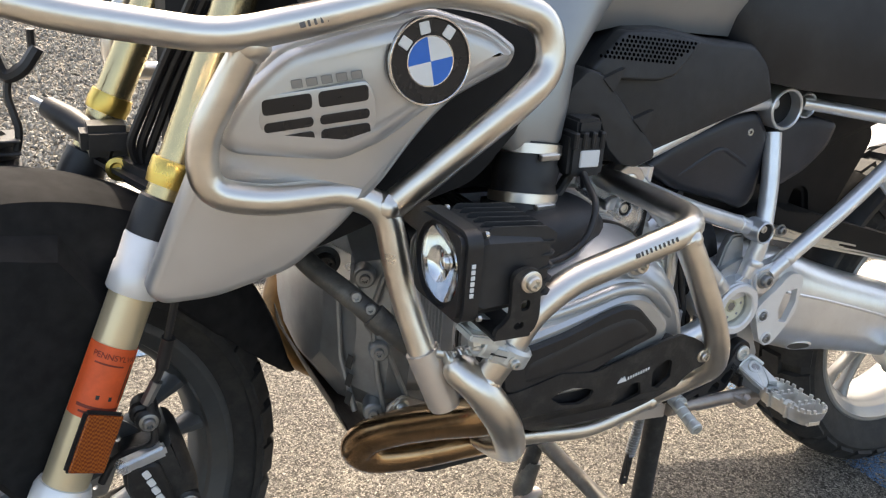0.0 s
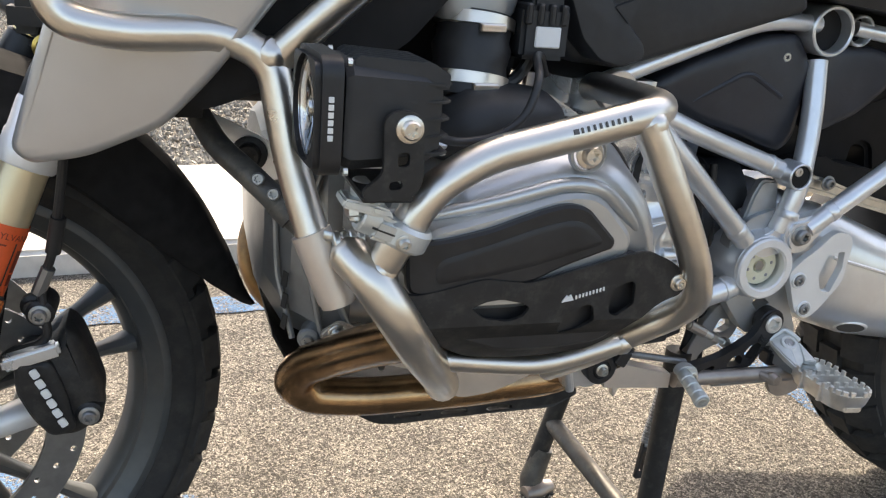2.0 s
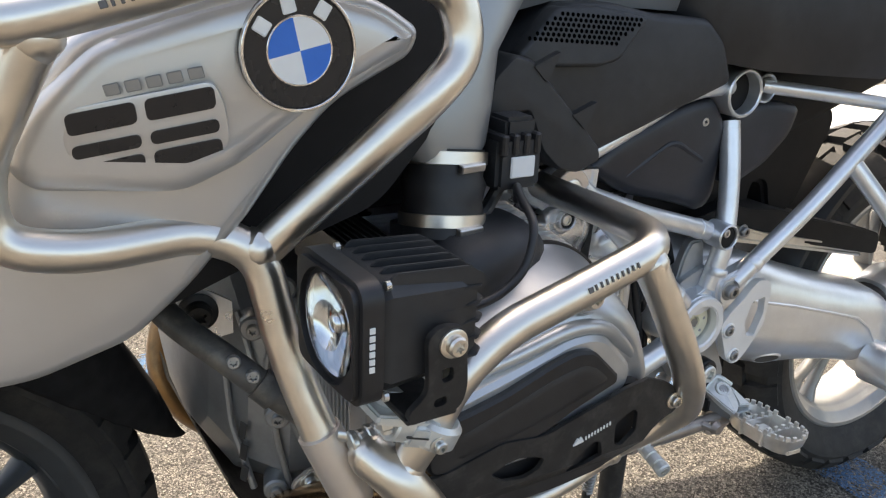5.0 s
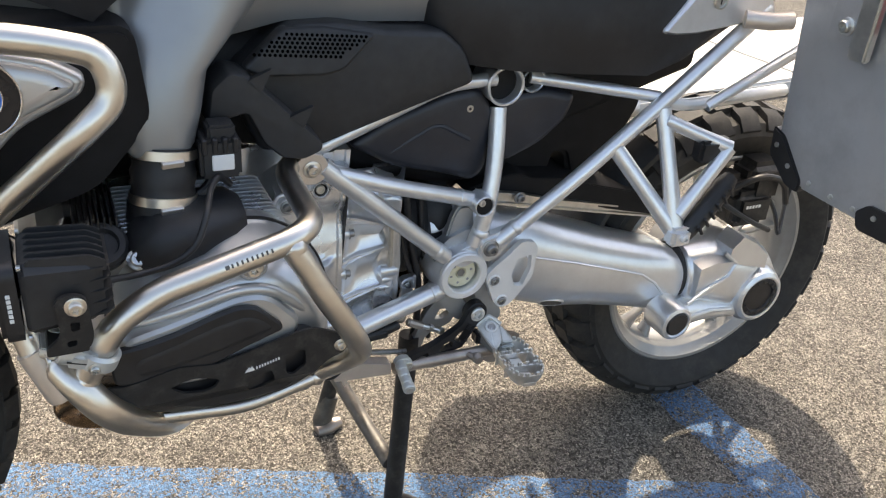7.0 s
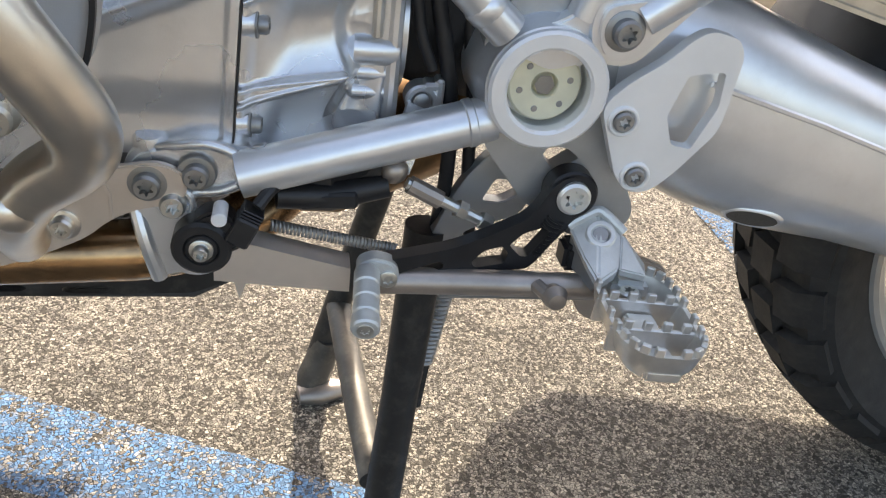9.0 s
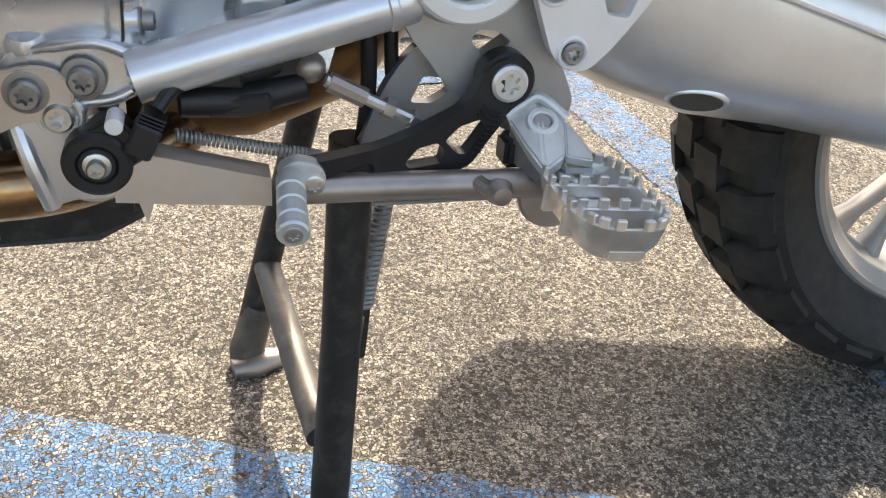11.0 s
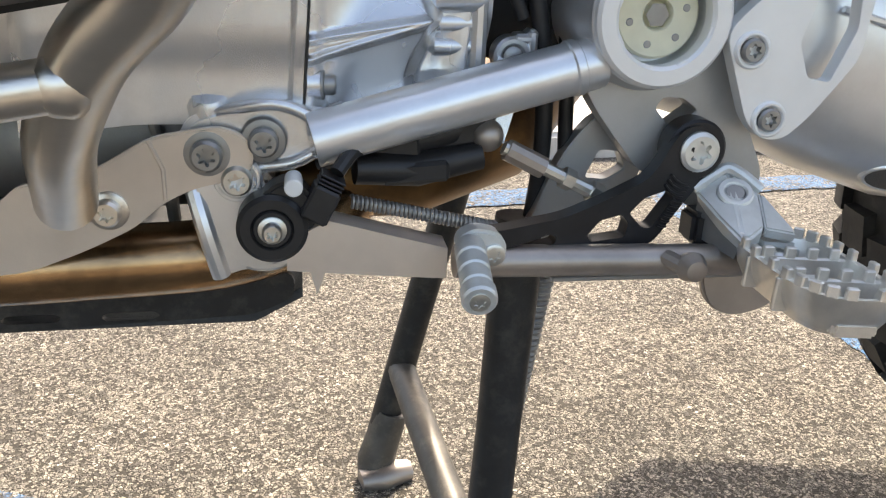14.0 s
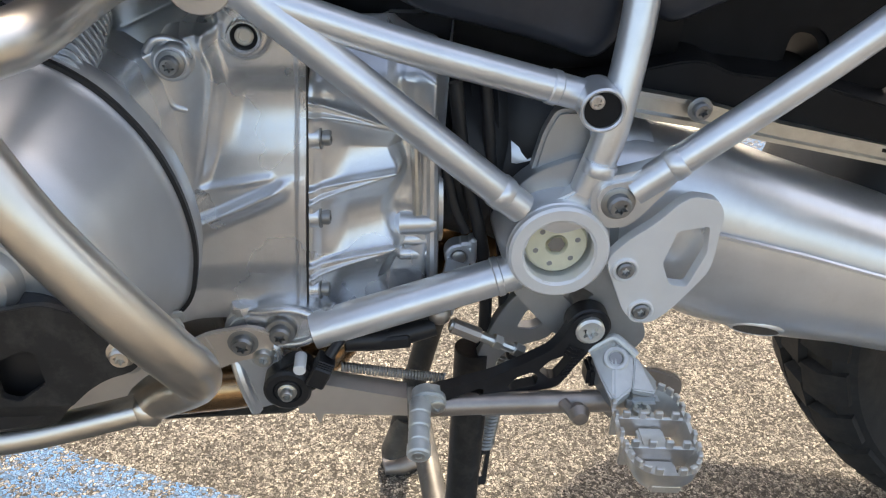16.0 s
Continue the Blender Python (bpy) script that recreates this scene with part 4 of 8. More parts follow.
def tread_block_mesh(R, half, side, row):
    """One tread block at the bottom of the tyre (z = -R), to be turned round the axle."""
    if row == 0:          # shoulder block wrapped over the edge
        y0, y1, dep = side * half * 0.52, side * half * 1.0, 0.0
        w = 0.021
        pts = [(y0, -R + 0.004), (side * half * 0.80, -R + 0.012), (y1, -R + 0.034), (y1 - side * 0.008, -R + 0.046), (y0, -R + 0.020)]
    else:
        y0, y1 = side * half * 0.04, side * half * 0.46
        w = 0.019
        pts = [(y0, -R), (y1, -R + 0.0035), (y1, -R + 0.02), (y0, -R + 0.018)]
    bm = bmesh.new()
    a = [bm.verts.new((-w * (1.0 if i < 3 else 1.1), y, z)) for i, (y, z) in enumerate(pts)]
    b = [bm.verts.new((w * (1.0 if i < 3 else 1.1), y, z)) for i, (y, z) in enumerate(pts)]
    k = len(pts)
    for i in range(k):
        bm.faces.new((a[i], a[(i + 1) % k], b[(i + 1) % k], b[i]))
    bm.faces.new(a)
    bm.faces.new(b)
    return bm


def wheel(name, centre, yaw, R, half, rim_r, rim_mat, spokes, hub_r, disc_r, disc_side, label, count):
    w = new(name)
    w.parent = bike
    w.matrix_basis = pose(*centre, 0, 0, yaw)
    tagged(w, label)
    ty = part("tyre", tyre_mesh(R, half, rim_r), RUBBER, w, "black block-tread tyre dusted with grit")
    for side in (-1, 1):
        for row in (0, 1):
            bm = tread_block_mesh(R, half, side, row)
            first = part("tread_block", bm, RUBBER, w)
            for i in range(1, count):
                twin(first, pose(0, 0, 0, 0, 360.0 * (i + (0.5 if row else 0) + (0.25 if side > 0 else 0)) / count, 0), w)
    wd = half * 0.66
    half_prof = [(rim_r - 0.012, 0.90), (rim_r + 0.006, 1.0), (rim_r + 0.0075, 1.04), (rim_r + 0.003, 1.10), (rim_r - 0.003, 1.09), (rim_r - 0.005, 1.02), (rim_r - 0.016, 0.84), (rim_r - 0.019, 0.78),
                 (rim_r - 0.0205, 0.60), (rim_r - 0.0225, 0.56), (rim_r - 0.0270, 0.40), (rim_r - 0.0285, 0.25)]
    prof = [(r, -wd * y) for r, y in half_prof] + [(r, wd * y) for r, y in reversed(half_prof)] + [(rim_r - 0.012, -wd * 0.90)]
    rim = part("rim", lathe(prof, (0, 0, 0), Y, 80, cap=False), rim_mat, w)
    for i in range(spokes):
        a = 2 * math.pi * i / spokes + 0.35
        for s in (-1, 1):
            a1 = a + s * 0.16
            p0 = V((hub_r * math.cos(a), -0.012, hub_r * math.sin(a)))
            p1 = V(((rim_r - 0.025) * math.cos(a1), -0.010, (rim_r - 0.025) * math.sin(a1)))
            q = p0.lerp(p1, 0.8)
            part("spoke", sweep([p0, p0.lerp(p1, 0.4), q, p1], [0.011, 0.0080, 0.0080, 0.0125], 10, flat=1.5, up=(-p1.z, 0, p1.x)), rim_mat, w)
    part("hub", lathe([(hub_r * 0.6, -0.06), (hub_r, -0.045), (hub_r * 1.05, -0.02), (hub_r * 1.05, 0.02), (hub_r, 0.045), (hub_r * 0.6, 0.06)], (0, 0, 0), Y, 40), rim_mat, w)
    if disc_r:
        for s in disc_side:
            bm = bmesh.new()
            out = [V((disc_r * math.cos(2 * math.pi * k / 96), s, disc_r * math.sin(2 * math.pi * k / 96))) for k in range(96)]
            inn = [V((disc_r * 0.74 * math.cos(2 * math.pi * k / 60), s, disc_r * 0.74 * math.sin(2 * math.pi * k / 60))) for k in range(60)]
            hl = [inn]
            for k in range(40):
                a, rr = 2 * math.pi * k / 40, disc_r * (0.80, 0.87, 0.94, 0.87)[k % 4]
                hl.append([V((rr * math.cos(a) + 0.0034 * math.cos(b_), s, rr * math.sin(a) + 0.0034 * math.sin(b_))) for b_ in [2 * math.pi * q / 8 for q in range(8)]])
            fs = outline_fill(bm, out, hl)
            ex = bmesh.ops.extrude_face_region(bm, geom=fs)
            bmesh.ops.translate(bm, verts=[g for g in ex["geom"] if isinstance(g, bmesh.types.BMVert)], vec=(0, 0.005, 0))
            part("brake_disc", bm, GUNMETAL, w, "drilled steel brake disc")
            for k in range(5):
                a = 2 * math.pi * k / 5
                part("disc_carrier", sweep([(hub_r * 0.9 * math.cos(a), s * 0.8, hub_r * 0.9 * math.sin(a)), (disc_r * 0.78 * math.cos(a + 0.2), s + 0.002, disc_r * 0.78 * math.sin(a + 0.2))], [0.014, 0.008], 8), BLACK_COAT, w)
    return w


FW, FYAW = (-0.934, -0.040, 0.320), 18.0
front_wheel = wheel("front_wheel", FW, FYAW, 0.322, 0.060, 0.2485, RIM_GREY, 5, 0.060, 0.1525, (-0.072, 0.067), "front wheel with grey cast spokes and block tyre", 34)
rear_wheel = wheel("rear_wheel", (0.610, CY, 0.334), 0, 0.321, 0.084, 0.222, RIM_SILVER, 5, 0.075, 0.0, (), "rear wheel with silver cast rim and block tyre", 30)

# -- fork, steered with the front wheel --
steer = pose(FW[0], FW[1], 0, 0, 0, FYAW)       # local: x back along the wheel, y across, z up


def st(x, y, z):
    return steer @ V((x, y, z))


def fork_leg(base, lean):
    """One telescopic leg: base is its place at z = 0.413, lean its offset per metre of height."""
    def P(z):
        return V((base[0] + lean[0] * (z - 0.413), base[1] + lean[1] * (z - 0.413), z))
    axis = P(1.0) - P(0.3)
    leg = part("fork_upper_tube", sweep([P(0.66), P(0.98)], 0.0205, 24), GOLD, bike, "champagne gold fork tube")
    part("fork_wiper", sweep([P(0.655), P(0.675), P(0.69), P(0.692)], [0.026, 0.026, 0.0245, 0.022], 24), BLACK, leg, "black fork seal collar")
    part("fork_collar", sweep([P(0.600), P(0.602), P(0.625), P(0.627), P(0.652), P(0.655)], [0.0258, 0.0272, 0.0272, 0.0258, 0.0268, 0.0255], 28), WHITE_ALU, leg, "pale silver fork collar")
    low = part("fork_lower_tube", sweep([P(0.40), P(0.50), P(0.602)], [0.0232, 0.0226, 0.0222], 24), GOLD_PALE, bike, "pale champagne lower fork leg")
    part("fork_foot", sweep([P(0.285), P(0.30), P(0.36), P(0.405), P(0.412)], [0.026, 0.031, 0.0305, 0.029, 0.026], 24), WHITE_ALU, low, "pale silver fork foot")
    return P, low, axis


PL, legL, axL = fork_leg((-0.879, -0.137), (0.409, 0.133))
PR, legR, axR = fork_leg((-0.943, 0.085), (0.455, 0.066))


def fork_patch(z0, z1, a0, a1, r, thick):
    """A curved patch on the near fork leg between heights and angles (degrees, 0 faces outward)."""
    w = axL.normalized()
    outw = (steer.to_3x3() @ V((0, -1, 0)))
    outw = (outw - w * outw.dot(w)).normalized()
    bk = w.cross(outw)
    rows = []
    bm = bmesh.new()
    for i in range(9):
        c = PL(z0 + (z1 - z0) * i / 8)
        rows.append([bm.verts.new(c + (outw * math.cos(radians(a0 + (a1 - a0) * k / 14)) + bk * math.sin(radians(a0 + (a1 - a0) * k / 14))) * (r + thick)) for k in range(15)])
    for p, q in zip(rows, rows[1:]):
        for k in range(14):
            bm.faces.new((p[k], p[k + 1], q[k + 1], q[k]))
    return bm


stk = part("inspection_sticker", fork_patch(0.482, 0.552, -100, 100, 0.0232, 0.0004), STICKER, legL, "orange-red paper sticker wrapped on the fork leg")
for k, (za, zb, aa, ab, mm) in enumerate(((0.5345, 0.536, -60, 10, STICKER_DARK), (0.500, 0.538, 30, 34, PRINT_BLACK), (0.512, 0.532, 42, 58, STICKER_DARK),
                                          (0.500, 0.510, 44, 60, STICKER_DARK), (0.492, 0.495, -70, 40, STICKER_DARK), (0.487, 0.489, -60, 60, STICKER_DARK), (0.502, 0.506, -30, -22, PRINT_BLACK), (0.502, 0.506, 0, 8, PRINT_BLACK))):
    part("print_bar", fork_patch(za, zb, aa, ab, 0.0232, 0.0009), mm, legL)
# the printed heading that can be read on the sticker, bent round the leg
cu = bpy.data.curves.new("heading", 'FONT')
cu.body, cu.size, cu.align_x, cu.align_y = "PENNSYLVANIA", 0.0085, 'CENTER', 'CENTER'
tmp = bpy.data.objects.new("heading", cu)
bm = bmesh.new()
me = tmp.to_mesh()
bm.from_mesh(me)
tmp.to_mesh_clear()
bpy.data.objects.remove(tmp)
fw = axL.normalized()
f_out = steer.to_3x3() @ V((0, -1, 0))
f_out = (f_out - fw * f_out.dot(fw)).normalized()
f_side = fw.cross(f_out)
for v in bm.verts:
    an = v.co.x / 0.0245
    v.co = PL(0.5425) + fw * v.co.y + (f_out * math.cos(an) + f_side * math.sin(an)) * 0.0242
part("sticker_heading", bm, STICKER_DARK, legL, "dark red printed heading")
# amber reflector box on the leg
fa = axL.normalized()
fo = (steer.to_3x3() @ V((-0.02, -1, 0))).normalized()
fo = (fo - fa * fo.dot(fa)).normalized()
rm = Matrix.Translation(PL(0.463) + fo * 0.0262) @ Matrix((fa.cross(fo), -fo, fa)).transposed().to_4x4()
rf = part("reflector", block(-0.021, 0.021, -0.004, 0.004, -0.033, 0.033, 0.003, 2, rm), BLACK, legL, "amber side reflector")
part("reflector_lens", block(-0.0185, 0.0185, -0.0065, -0.003, -0.0305, 0.0305, 0.001, 1, rm), AMBER, legL, "amber prismatic lens")
# steering damper and clamps seen between the tubes
part("damper_body", sweep([(-0.856, 0.125, 0.738), (-0.835, 0.10, 0.728), (-0.79, 0.045, 0.702)], [0.013, 0.0155, 0.0155], 20), BLACK, bike, "black steering damper cylinder")
part("damper_rod", sweep([(-0.856, 0.125, 0.738), (-0.872, 0.145, 0.744)], 0.0045, 10), GUNMETAL, bike)
part("damper_mount", block(-0.83, -0.775, 0.03, 0.075, 0.70, 0.735, 0.008, 2), BLACK, bike)
part("damper_end", lathe([(0.013, 0), (0.013, 0.008), (0.008, 0.010), (0.006, 0.006), (0, 0.006)], (-0.793, 0.032, 0.688), (-0.3, -0.9, 0.1), 28), BRASS, bike, "gold anodised damper fitting")
part("damper_link", sweep([(-0.795, 0.026, 0.688), (-0.768, -0.04, 0.677)], 0.0032, 10), ZINC, bike)
part("gold_clamp", sweep([PL(0.703), PL(0.713), PL(0.725), PL(0.727)], [0.024, 0.0255, 0.0255, 0.024], 24), BRASS, legL, "gold fork clamp")
part("gold_clamp", sweep([PR(0.735), PR(0.745), PR(0.755)], [0.0235, 0.025, 0.0235], 24), BRASS, legR, "gold fork clamp")
part("fork_bridge", block(-0.02, 0.03, -0.10, 0.10, 0.665, 0.69, 0.01, 2, pose(FW[0] + 0.165, FW[1] + 0.03, 0.01, 0, 0, FYAW)), BLACK, bike, "black lower fork bridge")
part("headstock_shroud", loft([oval(-0.742, 0.0, 0.07, 0.70, 1.02), oval(-0.70, -0.03, 0.13, 0.68, 1.02), oval(-0.62, -0.06, 0.16, 0.64, 1.02), oval(-0.58, -0.06, 0.16, 0.64, 1.02)]), DARK_VOID, bike)
for k in range(3):
    part("harness", sweep(fillet([(-0.70 - 0.012 * k, -0.05, 0.88), (-0.735 - 0.01 * k, -0.02, 0.80), (-0.762 - 0.012 * k, 0.0, 0.72), (-0.77, 0.01, 0.69)], 0.03, 5), 0.005, 8), BLACK, bike, "black cable")
# black horn and wiring ahead of the fork
horn = part("horn", lathe([(0.03, -0.03), (0.042, -0.024), (0.045, 0.0), (0.042, 0.012), (0.03, 0.016), (0, 0.012)], (-0.932, 0.10, 0.682), (0.5, -0.85, 0.1), 28), BLACK_ROUGH, bike, "black ribbed horn")
for k in range(5):
    part("horn_rib", block(-0.978, -0.888, 0.075, 0.13, 0.653 + 0.014 * k, 0.656 + 0.014 * k, 0.001, 1), BLACK_ROUGH, horn)
part("horn_cable", sweep(fillet([(-0.868, 0.09, 0.83), (-0.868, 0.095, 0.795), (-0.890, 0.10, 0.785), (-0.898, 0.10, 0.76), (-0.887, 0.09, 0.72), (-0.893, 0.09, 0.695)], 0.02, 5), 0.0045, 8), BLACK, horn)
part("horn_cable", sweep(fillet([(-0.905, 0.10, 0.80), (-0.897, 0.10, 0.775), (-0.878, 0.09, 0.785), (-0.862, 0.09, 0.81)], 0.015, 5), 0.008, 8), BLACK, horn)

# -- front mudguard hugging the tyre --
def arc_shell(c, radius, a0, a1, halfs, thick, n=28, yaw=FYAW, skirt=0.03, k=12):
    """A crowned strip with side skirts round the axle, between two angles (degrees from straight back, upward positive)."""
    bm = bmesh.new()
    m = pose(*c, 0, 0, yaw)
    top, bot = [], []
    for i in range(n + 1):
        u = (i / n) ** 1.5
        a = radians(a0 + (a1 - a0) * u)
        h, R0 = halfs(u), radius(u)
        sk = skirt(u) if callable(skirt) else skirt
        crown = min(0.016, sk * 0.5)
        rt, rb = [], []
        for j in range(k + 1):
            v = -1 + 2 * j / k
            if abs(v) < 0.7:
                w, r = h * 0.92 * v / 0.7, R0 - crown * (abs(v) / 0.7) ** 2.5
            else:
                q = (abs(v) - 0.7) / 0.3
                w, r = math.copysign(h * (0.92 + 0.08 * min(1, q * 2)), v), R0 - crown - (sk - crown) * q
            for lst, rr, ww in ((rt, r, w), (rb, r - thick * 0.5, w * 0.95)):
                lst.append(bm.verts.new(m @ V((rr * math.cos(a), ww, rr * math.sin(a)))))
        top.append(rt)
        bot.append(rb)
    for i in range(n):
        for j in range(k):
            bm.faces.new((top[i][j], top[i][j + 1], top[i + 1][j + 1], top[i + 1][j]))
            bm.faces.new((bot[i][j], bot[i + 1][j], bot[i + 1][j + 1], bot[i][j + 1]))
        for j in (0, k):
            bm.faces.new((top[i][j], top[i + 1][j], bot[i + 1][j], bot[i][j]))
    for i in (0, n):
        for j in range(k):
            bm.faces.new((top[i][j], bot[i][j], bot[i][j + 1], top[i][j + 1]))
    return bm


GU = [0.0, 0.015, 0.04, 0.085, 0.15, 0.24, 0.30, 0.45, 0.60]
guard = part("front_mudguard", arc_shell(FW, lambda u: float(np.interp(u, GU, [0.380, 0.374, 0.368, 0.364, 0.363, 0.368, 0.372, 0.384, 0.390])), 8.6, 140,
    lambda u: float(np.interp(u, GU, [0.002, 0.014, 0.028, 0.046, 0.060, 0.068, 0.071, 0.072, 0.072])), 0.006, 60, FYAW, lambda u: float(np.interp(u, GU, [0.004, 0.012, 0.022, 0.040, 0.060, 0.080, 0.086, 0.090, 0.090]))), MUD_BLACK, bike, "black plastic front mudguard", 50)
part("mudguard_side", loft([[st(*p) for p in lp] for lp in (
    [(-0.14, -0.070, 0.69), (0.05, -0.070, 0.66), (0.11, -0.070, 0.58), (0.07, -0.078, 0.40), (0.0, -0.078, 0.36), (-0.09, -0.078, 0.50)],
    [(-0.13, -0.092, 0.68), (0.04, -0.092, 0.64), (0.09, -0.092, 0.57), (0.055, -0.090, 0.42), (-0.005, -0.090, 0.38), (-0.08, -0.092, 0.50)])]), MUD_BLACK, bike, "black mudguard side stay", sharp=30)
# front brake caliper, hose
CAL = [(-0.824, 0.417), (-0.790, 0.418), (-0.777, 0.448), (-0.764, 0.434), (-0.754, 0.402), (-0.744, 0.365), (-0.748, 0.341), (-0.769, 0.326), (-0.797, 0.329), (-0.812, 0.351), (-0.824, 0.384)]
def cal_lean(x, z):
    return 0.10 * (x + 0.80)


cal = part("front_caliper", inset_dome(CAL, [(0.0, -0.080), (0.0, -0.122), (0.004, -0.131), (0.012, -0.135)], 0.012, 4, cal_lean), BLACK_COAT, bike, "black radial brake caliper", 40)
part("caliper_bridge", inset_dome([(-0.820, 0.417), (-0.789, 0.416), (-0.777, 0.379), (-0.770, 0.338), (-0.793, 0.335), (-0.808, 0.356), (-0.821, 0.387)], [(0.0, -0.130), (0.0, -0.1395), (0.003, -0.1425), (0.006, -0.143)], 0.008, 4, cal_lean), BLACK_COAT, cal)
part("caliper_clip", block(-0.026, 0.026, -0.008, 0.008, -0.007, 0.007, 0.003, 2, pose(-0.8061, -0.137, 0.4223, 0, -14, 6)), CAST, cal, "pale pad retaining clip")
for x, z in ((-0.7583, 0.3526), (-0.7962, 0.4624)):
    part("caliper_boss", lathe([(0.014, -0.03), (0.013, 0.006), (0.010, 0.009)], (x, -0.126, z), Y, 20), BLACK_COAT, cal)
    bolt(cal, (x, -0.135, z), 0.0068, mat=GUNMETAL)
for k in range(6):
    t = k / 5
    part("caliper_mark", block(-0.0048, 0.0048, -0.0006, 0.0006, -0.0036, 0.0036, 0.0012, 1, pose(-0.8027 + 0.0215 * t, -0.1475 + 0.0021 * t, 0.4077 - 0.0546 * t, 0, 62, 5)), PRINT_WHITE, cal)
part("caliper_arm", sweep([st(-0.02, -0.10, 0.33), st(0.05, -0.095, 0.335), st(0.12, -0.085, 0.345)], [0.02, 0.014, 0.018], 12), WHITE_ALU, bike, "pale silver caliper carrier")
hose = part("brake_hose", sweep(fillet([(-0.760, -0.165, 0.66), (-0.768, -0.150, 0.60), (-0.782, -0.135, 0.52), (-0.795, -0.128, 0.49), (-0.790, -0.135, 0.44), (-0.80, -0.13, 0.43), (-0.83, -0.12, 0.42), (-0.845, -0.12, 0.39)], 0.02, 5), 0.0042, 10), BLACK, bike, "black brake hose")
part("hose_sleeve", sweep([(-0.774, -0.142, 0.56), (-0.781, -0.136, 0.525)], 0.007, 12), BLACK, hose)
part("hose_fitting", sweep([(-0.786, -0.132, 0.508), (-0.797, -0.128, 0.482)], 0.0065, 8), GUNMETAL, hose)
part("hose_banjo", lathe([(0.011, 0), (0.011, 0.008), (0.007, 0.010), (0.007, 0.014)], (-0.803, -0.118, 0.468), Y, 16), BLACK_COAT, hose)

# -- rear drive: swing arm, final drive, stay --
sw = [(0.02, -0.115, 0.00, 0.425, 0.560), (0.07, -0.120, 0.0, 0.412, 0.556), (0.13, -0.127, 0.0, 0.384, 0.545), (0.19, -0.130, 0.0, 0.365, 0.522), (0.26, -0.133, 0.0, 0.356, 0.496), (0.33, -0.137, -0.01, 0.343, 0.474), (0.395, -0.140, -0.03, 0.328, 0.458), (0.432, -0.138, -0.03, 0.335, 0.440), (0.445, -0.130, -0.04, 0.350, 0.425)]
arm = part("swing_arm", loft([oval(x, y0, y1, z0, z1, 32, 2.6) for x, y0, y1, z0, z1 in sw]), SILVER, bike, "silver-grey cast single-sided swing arm", 50)
part("arm_seam", sweep([(x, y0 - 0.0008, z) for x, y0, z in ((0.115, -0.127, 0.492), (0.20, -0.1325, 0.470), (0.28, -0.1365, 0.446), (0.34, -0.139, 0.427), (0.372, -0.1405, 0.405), (0.405, -0.1395, 0.365))], 0.0022, 6), SILVER, arm, "raised casting seam")
recess_turn = Matrix.Translation((0.1835, -0.1135, 0.3865)) @ V((0, -1, 0)).rotation_difference(V((-0.22, -0.76, -0.61))).to_matrix().to_4x4() @ Matrix.Diagonal((0.0205, 0.010, 0.0115, 1))
rec = part("arm_recess", lathe([(1.22, -0.30), (1.12, 0.10), (1.02, 0.19), (0.95, 0.17), (0.93, 0.05)], (0, 0, 0), Y, 32, cap=False), SILVER, arm)
rec.matrix_basis = recess_turn
# shallow disc in a dark colour, painting the shade of the oval recess
core = part("recess_shade", lathe([(0.94, 0.16), (0.5, 0.16), (0, 0.16)], (0, 0, 0), Y, 32, cap=False), DARK_TUBE, arm, "dark oval disc painted as the recess's shade")
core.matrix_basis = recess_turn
part("gaiter", sweep([(0.436, -0.085, 0.388), (0.444, -0.086, 0.388), (0.452, -0.086, 0.388), (0.460, -0.086, 0.388)], [0.050, 0.055, 0.052, 0.055], 28, flat=0.9), BLACK_ROUGH, arm, "black rubber shaft gaiter")
fd = part("final_drive", loft([oval(0.4475, -0.136, -0.03, 0.322, 0.438, 32, 2.4), oval(0.452, -0.140, -0.03, 0.318, 0.446, 32, 2.4), oval(0.50, -0.145, -0.02, 0.315, 0.450, 32, 2.4), oval(0.545, -0.150, 0.0, 0.295, 0.452, 32, 2.4), oval(0.60, -0.150, 0.0, 0.285, 0.435, 32, 2.2), oval(0.65, -0.140, 0.0, 0.295, 0.415, 32, 2.2), oval(0.675, -0.12, -0.01, 0.32, 0.385, 32, 2.2)]), SILVER, bike, "silver cast final drive housing", 50)
part("drive_hub_ring", lathe([(0.058, -0.03), (0.056, 0.012), (0.050, 0.026), (0.0435, 0.030), (0.040, 0.029), (0.040, 0.020), (0, 0.020)], (0.611, -0.129, 0.341), Y, 48), SILVER, fd)
part("drive_cap", lathe([(0.0395, 0), (0.0395, 0.004), (0.036, 0.006), (0.030, 0.006), (0.028, 0.003), (0, 0.004)], (0.611, -0.151, 0.341), Y, 44), BLACK, fd, "black hub cap")
for k in range(16):
    a = k * math.pi / 8
    part("cap_lug", block(-0.003, 0.003, -0.001, 0.001, -0.002, 0.002, 0.0008, 1, pose(0.611 + 0.033 * math.cos(a), -0.1575, 0.341 + 0.033 * math.sin(a), 0, -math.degrees(a), 0)), BLACK, fd)
part("link_boss", lathe([(0.033, -0.05), (0.032, -0.004), (0.030, 0.0), (0.0245, 0.002), (0.0225, 0.0), (0.0225, -0.004), (0, -0.004)], (0.397, -0.188, 0.346), Y, 36), SILVER, fd)
part("link_plug", lathe([(0.022, -0.005), (0.022, 0.0), (0.019, 0.002), (0, 0.0015)], (0.397, -0.188, 0.346), Y, 32), BLACK, fd, "black rubber bearing plug")
